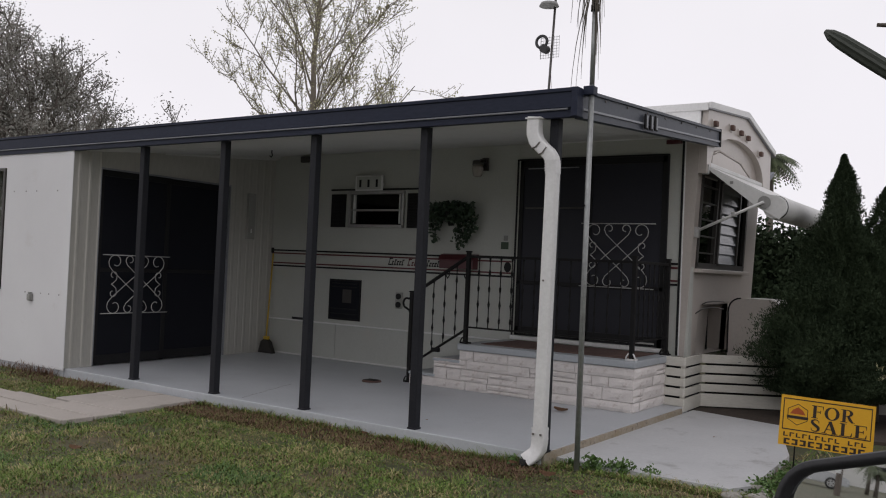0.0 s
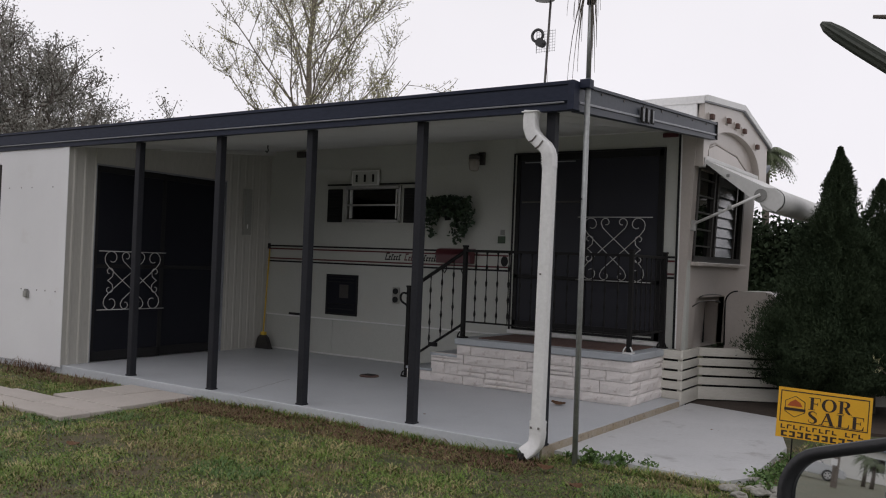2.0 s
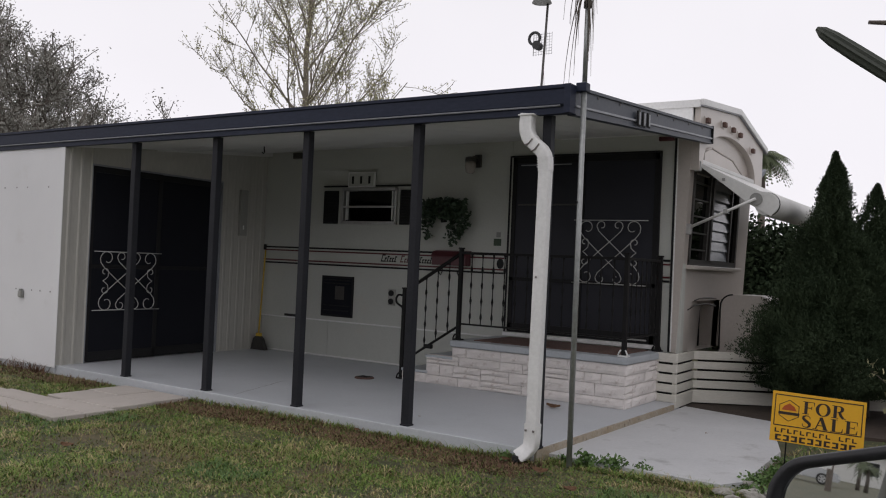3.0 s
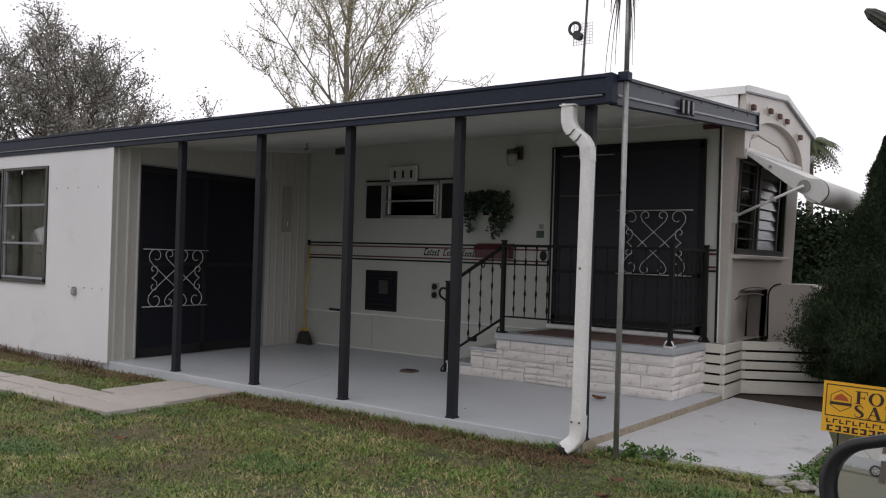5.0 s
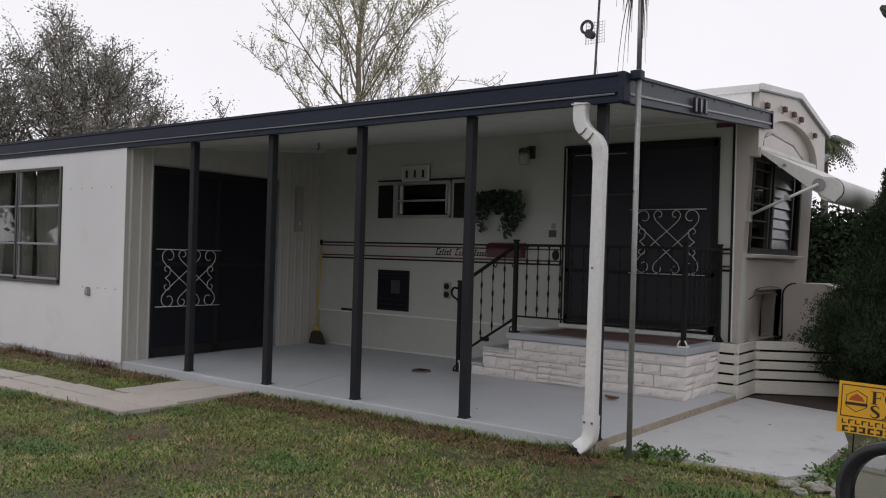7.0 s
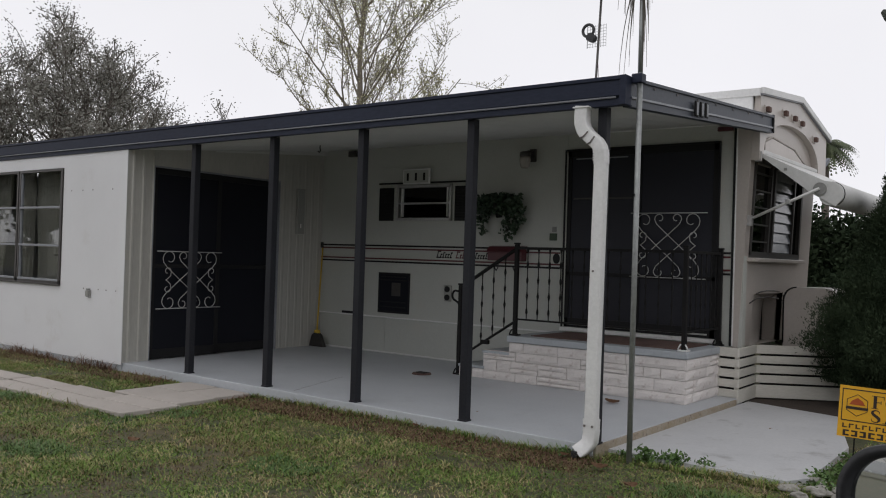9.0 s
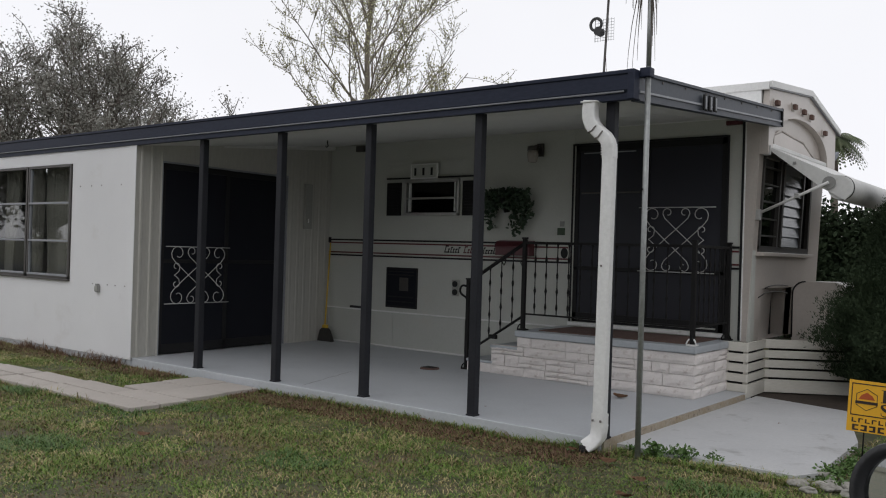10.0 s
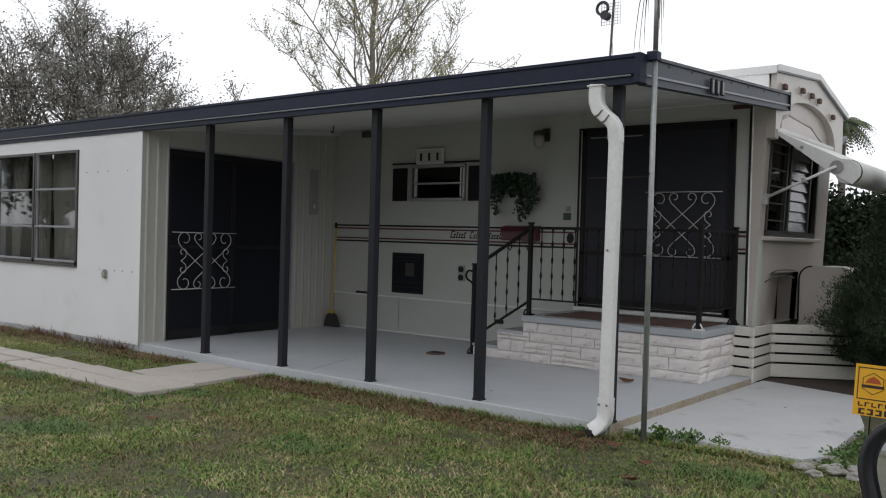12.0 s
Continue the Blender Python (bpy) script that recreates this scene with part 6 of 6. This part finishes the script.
# ---- antenna, vent pipe, far things over the roof ----
ant = thing("tv_antenna", (-2.75, 4.4, 2.8), "rooftop mast with a round loop antenna and mesh reflector", "antenna")
AX, AY = -2.28, 4.1
part("mast", tube(bmesh.new(), [(AX, AY, 2.75), (AX + 0.03, AY, 3.4), (AX + 0.08, AY, 4.6)], 0.015, 8), M["bronze"], ant)
ring = [(AX - 0.06 + 0.072 * math.cos(radians(a)), AY - 0.06, 3.94 + 0.072 * math.sin(radians(a))) for a in range(-60, 261, 20)]
part("loop", tube(bmesh.new(), ring, 0.018, 10), M["black_plastic"], ant)
part("hub", tube(bmesh.new(), [(AX - 0.02, AY - 0.1, 3.85), (AX - 0.02, AY + 0.0, 3.85)], 0.05, 14), M["black_plastic"], ant)
refl = part("reflector", tube(bmesh.new(), [(AX - 0.115, AY + 0.02, 3.75), (AX - 0.115, AY + 0.02, 4.02)], 0.0025, 4), M["galv"], ant)
for k in range(8):
    part("reflector_wire", tube(bmesh.new(), [(AX - 0.11 + 0.035 * k, AY + 0.02, 3.75), (AX - 0.11 + 0.035 * k, AY + 0.02, 4.02)], 0.0022, 4), M["galv"], ant)
    part("reflector_wire", tube(bmesh.new(), [(AX - 0.11, AY + 0.02, 3.76 + 0.035 * k), (AX + 0.135, AY + 0.02, 3.76 + 0.035 * k)], 0.0022, 4), M["galv"], ant)
part("dish", tube(bmesh.new(), [(AX + 0.02, AY - 0.06, 4.36), (AX + 0.02, AY - 0.06, 4.40)], [0.12, 0.10], 18), M["grey_plastic"], ant)
part("mount", boxed(AX - 0.08, AX + 0.08, AY - 0.08, AY + 0.08, 2.70, 2.90, 0.006), M["bronze"], ant)
for s in (-1, 1):
    part("guy_wire", tube(bmesh.new(), [(AX + 0.04, AY, 3.7), (AX + 0.05 + s * 0.045, AY, 2.9)], 0.003, 4), M["maroon"], ant)
vp = thing("vent_pipe", (-5.3, 4.0, 2.7), "white plastic plumbing vent pipe on the roof", "vent pipe")
part("pipe", tube(bmesh.new(), [(-5.3, 4.0, 2.6), (-5.3, 4.0, 3.32)], 0.035, 12), M["white_trim"], vp)
part("boot", tube(bmesh.new(), [(-5.3, 4.0, 2.80), (-5.3, 4.0, 2.98)], [0.1, 0.045], 12), M["white_trim"], vp)

# neighbouring trailer beyond the end wall
nb = thing("neighbour_trailer", (-1.2, 9.5, GZ), "cream neighbouring trailer with a grey-blue carport roof", "trailer")
part("wall", boxed(-9, -2.3, 9.2, 11.6, GZ, 2.7, 0.02), M["far_wall"], nb)
part("roof", prism(bmesh.new(), [(8.0, 2.30), (9.2, 2.86), (9.2, 2.92), (8.0, 2.46)], "x", -9, -0.85), M["far_roof"], nb)
part("roof", prism(bmesh.new(), [(9.1, 2.7), (10.4, 2.95), (11.7, 2.7), (11.7, 2.78), (10.4, 3.03), (9.1, 2.78)], "x", -9.1, -2.2), M["white_trim"], nb)
part("post", boxed(-0.95, -0.87, 8.02, 8.1, GZ, 2.35), M["white_trim"], nb)
fh = thing("neighbour_house", (9, 24, GZ), "pale neighbouring house with white roof beyond the shrubs", "house")
part("wall", boxed(4.2, 16, 22, 28, GZ, 3.0), M["far_wall"], fh)
part("roof", prism(bmesh.new(), [(21.5, 2.9), (25, 4.1), (28.5, 2.9), (28.5, 3.05), (25, 4.25), (21.5, 3.05)], "x", 3.8, 16.4), M["white_trim"], fh)
part("window", boxed(6, 7.4, 21.96, 22, 1.0, 2.2), M["glass_dark"], fh)


def palm(base, height, spread, n, seed, label, category="palm"):
    r = random.Random(seed)
    t = thing("palm_tree", base, label, category)
    crown = Vector(base) + Vector((0, 0, height))
    part("trunk", tube(bmesh.new(), [base, Vector(base).lerp(crown, 0.5) + Vector((0.05, 0, 0)), crown], [0.14, 0.11, 0.10], 10), M["bark"], t)
    vs, fs = [], []
    off = OFFSET[t.name]
    for k in range(n):
        a = k * 2.4
        el = r.uniform(-0.2, 1.1)
        prev = None
        for i in range(15):
            f = i / 14
            q = crown + Vector((math.cos(a), math.sin(a), 0)) * spread * f * math.cos(el * (1 - f)) + Vector((0, 0, spread * (math.sin(el) * f - (0.9) * f * f)))
            if i:
                w = spread * 0.26 * math.sin(math.pi * min(0.98, f + 0.05)) ** 0.6
                sd = Vector((-math.sin(a), math.cos(a), 0))
                for s in (-1, 1):
                    n0 = len(vs)
                    tip = q + sd * s * w * 0.8 + Vector((math.cos(a), math.sin(a), 0)) * w * 0.4 - Vector((0, 0, w * 0.7))
                    dd = (q - prev) * 0.42
                    vs += [tuple(q - dd - off), tuple(q + dd - off), tuple(tip - off)]
                    fs.append((n0, n0 + 1, n0 + 2))
            prev = q
    raw("crown", vs, fs, M["palm_leaf"], t)
    return t


palm(world_dir(13.9, 30.0), 5.2, 0.95, 56, 4, "distant feathery palm above the trailer")
# greenery far behind the awnings
hedge = thing("far_hedge", (2.5, 10, GZ), "dark green hedge beyond the trailer", "hedge")
r8 = random.Random(8)
cs = [(r8.uniform(-5.5, 6.0), r8.uniform(-0.5, 0.5), 0.1 + 1.9 * r8.random() ** 0.8) for _ in range(2200)]
v, f = leaf_cloud(cs, 0.10, 44, 0.19, 77)
raw("foliage", v, f, M["conifer"], hedge)
for k in range(11):
    part("stem", tube(bmesh.new(), [(-2.8 + k, 10, GZ), (-2.8 + k, 10, 1.7)], 0.05, 6), M["bark"], hedge)

# columnar cactus leaning in beside the drive
cac = thing("columnar_cactus", (2.95, 0.55, GZ), "dark green ribbed columnar cactus with a leaning arm", "cactus")


def ribbed_stem(pts, r, ribs=7):
    b, rings = bmesh.new(), []
    pts = [Vector(p) for p in pts]
    n = len(pts)
    up = Vector((0, 1, 0))
    for i, p in enumerate(pts):
        d = (pts[min(i + 1, n - 1)] - pts[max(i - 1, 0)]).normalized()
        s = d.cross(up).normalized()
        u = s.cross(d)
        rr = r * (1.0 if i < n - 3 else (0.92, 0.7, 0.25)[i - n + 3])
        rings.append([b.verts.new(p + rr * (1 - 0.16 * (k % 2)) * (math.cos(a) * s + math.sin(a) * u)) for k, a in ((k, math.pi * k / ribs) for k in range(2 * ribs))])
    for a, c in zip(rings, rings[1:]):
        for k in range(2 * ribs):
            b.faces.new((a[k], a[(k + 1) % (2 * ribs)], c[(k + 1) % (2 * ribs)], c[k]))
    b.faces.new(rings[-1])
    return b


part("stem", ribbed_stem([(2.95, 0.55, GZ + 0.4 * k) for k in range(5)] + [(2.95, 0.55, 1.95), (2.95, 0.55, 2.0), (2.95, 0.55, 2.03)], 0.075), M["cactus"], cac)
TIP = Vector((1.54, 0.48, 2.72))
root = Vector((2.93, 0.58, 1.72))
armp = [root.lerp(TIP, f) - Vector((0, 0, 0.02 * math.sin(math.pi * f))) for f in (0, 0.12, 0.25, 0.4, 0.55, 0.7, 0.84, 0.93, 0.975, 1.0)]
part("arm", ribbed_stem(armp, 0.052, 9), M["cactus"], cac)
part("twig", tube(bmesh.new(), [(2.35, 0.70, 2.70), (2.05, 0.68, 2.74), (1.80, 0.65, 2.77)], [0.022, 0.02, 0.012], 6), M["bark"], cac)
part("twig_foot", tube(bmesh.new(), [(2.93, 0.58, 1.7), (2.6, 0.6, 2.45), (2.35, 0.70, 2.70)], [0.016, 0.014, 0.012], 6), M["bark"], cac)

# ---- cars ----
def sedan(name, m, label):
    """X ahead, Y to its left, origin on the ground under the driver's head."""
    c = thing(name, (0, 0, 0), label, "car", m=m)
    L, R = 0.50, -1.27
    body = prism(bmesh.new(), [(-2.75, 0.28), (2.25, 0.28), (2.34, 0.5), (2.28, 0.68), (2.0, 0.78), (1.05, 0.96), (-1.6, 0.97), (-2.6, 0.98), (-2.8, 0.86), (-2.84, 0.5)], "y", R, L)
    bmesh.ops.bevel(body, geom=body.edges[:], offset=0.045, segments=2, affect="EDGES")
    part("body", body, M["car_silver"], c)
    roof = prism(bmesh.new(), [(0.36, 1.60), (0.15, 1.655), (-0.6, 1.675), (-1.1, 1.64), (-1.1, 1.62), (0.34, 1.585)], "y", R + 0.12, L - 0.08)
    part("roof", roof, M["car_silver"], c)
    for y in (L - 0.06, R + 0.06):
        s = -0.05 if y > 0 else 0.05
        part("pillar", tube(bmesh.new(), [(1.05, y, 0.95), (0.36, y + s, 1.60)], 0.028, 8), M["car_silver"], c)
        part("pillar", tube(bmesh.new(), [(-0.5, y, 0.95), (-0.55, y + s, 1.64)], 0.035, 8), M["black_plastic"], c)
        part("pillar", tube(bmesh.new(), [(-1.75, y, 0.96), (-1.1, y + s, 1.63)], 0.05, 8), M["car_silver"], c)
        part("rear_window", prism(bmesh.new(), [(-1.6, 0.98), (-0.54, 0.97), (-0.57, 1.61), (-1.12, 1.60)], "y", y - 0.003, y + 0.003), M["glass_dark"], c)
        part("door_seam", boxed(-0.49, -0.482, y * 1.0 + (0.056 if y > 0 else -0.064), y + (0.064 if y > 0 else -0.056), 0.35, 0.93), M["black"], c)
        part("handle", boxed(-0.42, -0.24, y + (0.05 if y > 0 else -0.08), y + (0.08 if y > 0 else -0.05), 0.80, 0.83, 0.008), M["car_silver"], c)
        for x in (1.35, -1.85):
            yy = L - 0.16 if y > 0 else R - 0.03
            wh = part("wheel", tube(bmesh.new(), [(x, yy, 0.32), (x, yy + 0.19, 0.32)], 0.32, 28), M["tyre"], c)
            part("rim", tube(bmesh.new(), [(x, yy - 0.008, 0.32), (x, yy + 0.198, 0.32)], 0.21, 20), M["alu"], wh)
            for k in range(5):
                a = radians(72 * k)
                part("spoke_gap", tube(bmesh.new(), [(x + 0.13 * math.cos(a), yy - 0.012, 0.32 + 0.13 * math.sin(a)), (x + 0.13 * math.cos(a), yy + 0.202, 0.32 + 0.13 * math.sin(a))], 0.042, 8), M["black"], wh)
    part("rear_screen", prism(bmesh.new(), [(-1.76, 0.98), (-1.12, 1.63), (-1.125, 1.635), (-1.77, 0.985)], "y", R + 0.12, L - 0.12), M["glass_dark"], c)
    part("tail_light", boxed(-2.86, -2.78, L - 0.3, L - 0.02, 0.74, 0.88, 0.01), M["hydrant_red"], c)
    part("tail_light", boxed(-2.86, -2.78, R + 0.02, R + 0.3, 0.74, 0.88, 0.01), M["hydrant_red"], c)
    return c


car = sedan("car", pose(2.636, -5.123, GZ, 0, 0, 45), "silver sedan whose open driver's window frames the view")
parked = copy_thing(car, pose(-36.8, -42.8, GZ, 0, 0, -45))
tagged(parked, "silver sedan parked far off on the grass")

# door mirror of the near car
MC = Vector((2.552, -4.338, 0.989))
MN = Vector((-0.535, -1.70, 0.192)).normalized()
mm = look(MC, MC - MN) @ pose(0, 0, 0, 0, 0, 18)
dm = thing("door_mirror", (0, 0, 0), "black car door mirror reflecting the street behind", "car mirror", m=mm)


def rounded(w, h, r, n=8):
    return [(sx * (w / 2 - r) + r * math.cos(a), sy * (h / 2 - r) + r * math.sin(a)) for sx, sy, a0 in ((1, 1, 0), (-1, 1, 90), (-1, -1, 180), (1, -1, 270)) for a in (radians(a0 + 90 * k / n) for k in range(n + 1))]


o_, i_ = rounded(0.205, 0.135, 0.045), rounded(0.181, 0.113, 0.036)
hb = bmesh.new()
layers = []
for poly, z, s in ((o_, -0.07, 0.72), (o_, -0.05, 0.9), (o_, -0.012, 1.0), (o_, 0.006, 0.995), (o_, 0.012, 0.97), (i_, 0.012, 1.02), (i_, 0.002, 1.0)):
    layers.append([hb.verts.new((u * s, v_ * s, z)) for u, v_ in poly])
for a, c in zip(layers, layers[1:]):
    for k in range(len(o_)):
        hb.faces.new((a[k], a[(k + 1) % len(o_)], c[(k + 1) % len(o_)], c[k])).smooth = True
hb.faces.new(list(reversed(layers[0])))
part("housing", hb, M["black_plastic"], dm)
part("mirror_glass", prism(bmesh.new(), i_, "z", 0.0, 0.003), M["mirror"], dm)
part("stalk", tube(bmesh.new(), [(0.05, -0.04, -0.05), (0.14, -0.07, -0.04), (0.17, -0.09, -0.02)], [0.03, 0.025, 0.03], 10), M["black_plastic"], dm)

# ---- across the street: seen in the mirror, or added to block low sky light ----
road = boxed(-300, 300, -16.5, -10.5, -0.3, GZ + 0.03)
bmesh.ops.transform(road, matrix=pose(0, 0, 0), verts=road.verts[:])
solid("road", road, M["asphalt"], "narrow worn asphalt park street", "road")
hyd = thing("fire_hydrant", (-26.9, -31.4, GZ), "faded red fire hydrant on the grass", "hydrant")
part("barrel", tube(bmesh.new(), [(-26.9, -31.4, GZ), (-26.9, -31.4, 0.42), (-26.9, -31.4, 0.52), (-26.9, -31.4, 0.58)], [0.13, 0.13, 0.15, 0.05], 14), M["hydrant_red"], hyd)
part("nozzle", tube(bmesh.new(), [(-27.1, -31.4, 0.34), (-26.7, -31.4, 0.34)], 0.065, 10), M["hydrant_red"], hyd)
wp = thing("wooden_post", (-27.5, -35.6, GZ), "weathered wooden post with a white notice", "post")
part("shaft", boxed(-27.6, -27.4, -35.7, -35.5, GZ, 4.5, 0.01), M["wood"], wp)
part("notice", boxed(-27.68, -27.32, -35.49, -35.47, 0.9, 1.2), M["white_trim"], wp)


def street_house(x, y, turn, w, label):
    h = thing("street_house", (0, 0, 0), label, "house", "houses across the street", m=pose(x, y, GZ, 0, 0, turn))
    part("wall", boxed(-w / 2, w / 2, -3, 3, 0, 3.0), M["far_wall"], h)
    part("roof", prism(bmesh.new(), [(-3.5, 2.9), (0, 4.0), (3.5, 2.9), (3.5, 3.05), (0, 4.15), (-3.5, 3.05)], "x", -w / 2 - 0.4, w / 2 + 0.4), M["far_roof"], h)
    for k in range(4):
        xk = -w / 2 + w * (k + 0.5) / 4
        wi = part("window", boxed(xk - 0.6, xk + 0.6, 3.0, 3.03, 1.0, 2.2), M["glass_dark"], h)
        part("window_frame", boxed(xk - 0.7, xk + 0.7, 3.0, 3.02, 0.92, 2.28), M["white_trim"], wi)


# the far houses show in the mirror; nearer ones are added as sky blockers
for x, y, turn, w in ((-62, -71, -45, 30), (-20, -52, -20, 14), (4, -26, 0, 13), (22, -26, 0, 14), (-14, -40, -30, 10)):
    street_house(x, y, turn, w, "pale single-storey park home across the street")
# trees added behind the camera to cut low sky light under the carport
for k, (x, y) in enumerate(((-6, -21), (10, -22), (19, -20), (-32, -13), (30, -18), (1, -36))):
    tree("street_tree", (x, y, GZ), "broad leafy tree added across the street to block low sky", oak_tree, M["oak_leaf"], M["bark"], 0.28, 3, 0.25, 40 + k, 0.012)
for x, y, s in ((-37, -48.5, 1.6), (-39, -50, 2.0)):
    palm((x, y, GZ), 0.9 * s, 0.9, 24, int(-x), "spiky yucca in the far front yard", "yucca")

# ---- grass ----


def blades(n, xr, yr, hmin, hmax, seed, keep):
    r = np.random.RandomState(seed)
    x, y = r.uniform(*xr, n), r.uniform(*yr, n)
    thin = np.array([noise.noise((a * 2.1, b * 2.1, 31)) + 0.6 * noise.noise((a * 6, b * 6, 17)) for a, b in zip(x, y)])
    k = keep(x, y) & (r.rand(n) < np.clip(0.86 + 1.1 * thin, 0.10, 1.0))
    x, y = x[k], y[k]
    n = len(x)
    z = np.array([ground_z(a, b) for a, b in zip(x, y)]) - 0.004
    patch = np.array([noise.noise((a * 1.3, b * 1.3, 7)) for a, b in zip(x, y)])
    h = r.uniform(hmin, hmax, n) * (1 + 0.9 * patch) * (0.5 + r.rand(n))
    a = r.rand(n) * 2 * np.pi
    lean = r.uniform(0.4, 2.0, n) * h
    w = r.uniform(0.0016, 0.0042, n)
    px, py = -np.sin(a) * w, np.cos(a) * w
    dx, dy = np.cos(a) * lean, np.sin(a) * lean
    v = np.stack([np.stack([x - px, y - py, z], 1), np.stack([x + px, y + py, z], 1),
                  np.stack([x + dx * 0.4 + px * 0.8, y + dy * 0.4 + py * 0.8, z + h * 0.65], 1), np.stack([x + dx * 0.4 - px * 0.8, y + dy * 0.4 - py * 0.8, z + h * 0.65], 1),
                  np.stack([x + dx, y + dy, z + h * 0.9], 1)], 1).reshape(-1, 3)
    i = np.arange(n)[:, None] * 5
    return v.tolist(), [tuple(q) for q in (i + [0, 1, 2, 3]).tolist()] + [tuple(q) for q in (i + [3, 2, 4]).tolist()]


def lawn_keep(x, y):
    on_path = ((y < -0.90 + 0.035 * (x + 3.2)) & (y > -1.40 + 0.03 * (x + 3.2)) & (x < -3.22)) | ((x > -4.18) & (x < -3.32 - 0.12 * (y + 0.07)) & (y >= -0.92))
    on_pad = (x > 0.02) & (x < 1.24) & (y > 0.115)
    return ~on_path & ~on_pad & ((y < -0.06) | (x > 0.03))


for nm, n, xr, yr, h0, h1, sd in (("lawn_grass", 470000, (-8.6, 2.4), (-3.4, -0.06), 0.008, 0.023, 1), ("pad_grass", 9000, (0.0, 2.6), (-0.3, 3.0), 0.012, 0.034, 2), ("far_lawn_grass", 30000, (-10, 4), (-5.2, -3.5), 0.010, 0.028, 3)):
    v, f = blades(n, xr, yr, h0, h1, sd, lawn_keep)
    tagged(raw(nm, v, f, M["blade"]), "short patchy green and straw lawn grass", "grass", kind="stuff")
v, f = blades(17000, (-3.3, 0.1), (-0.50, -0.062), 0.010, 0.036, 5, lawn_keep)
tagged(raw("edge_grass", v, f, M["dry_blade"]), "taller dry grass along the slab edge", "grass", kind="stuff")
v, f = blades(2600, (-3.3, 0.15), (-0.15, -0.064), 0.03, 0.062, 9, lawn_keep)
tagged(raw("slab_edge_grass", v, f, M["blade"]), "uneven grass blades leaning over the slab edge", "grass", kind="stuff")
v, f = blades(3600, (0.06, 1.35), (-0.03, 0.118), 0.02, 0.05, 19, lambda x, y: x > 0.05)
tagged(raw("pad_edge_grass", v, f, M["blade"]), "grass growing up against the pad's front edge", "grass", kind="stuff")
v, f = blades(2200, (-8.6, -3.3), (-1.52, -1.36), 0.02, 0.06, 14, lawn_keep)
tagged(raw("path_edge_grass", v, f, M["blade"]), "taller grass and weeds along the paver edge", "grass", kind="stuff")
v, f = blades(700, (-7.6, -5.4), (-0.16, -0.085), 0.06, 0.13, 15, lawn_keep)
tagged(raw("dry_weed_stalks", v, f, M["dry_blade"]), "dry brown weed stalks against the shed footing", "grass", kind="stuff")
v, f = blades(5000, (-8.6, -4.4), (-0.42, -0.09), 0.012, 0.05, 6, lawn_keep)
tagged(raw("wall_grass", v, f, M["dry_blade"]), "tall dry grass against the shed wall", "grass", kind="stuff")
for k, (x, y) in enumerate(((-3.3, -1.42), (-3.1, -1.05), (-2.6, -2.35), (-2.75, -2.5), (-4.6, -1.55), (-1.2, -1.6), (-5.4, -1.6), (-6.4, -1.55), (0.9, -0.5))):
    v, f = blades(900, (x - 0.24, x + 0.24), (y - 0.15, y + 0.15), 0.016, 0.042, 60 + k, lawn_keep)
    tagged(raw("grass_tuft", v, f, M["weed_leaf"]), "taller bright green grass tuft in the lawn", "grass", "lawn tufts", "stuff")
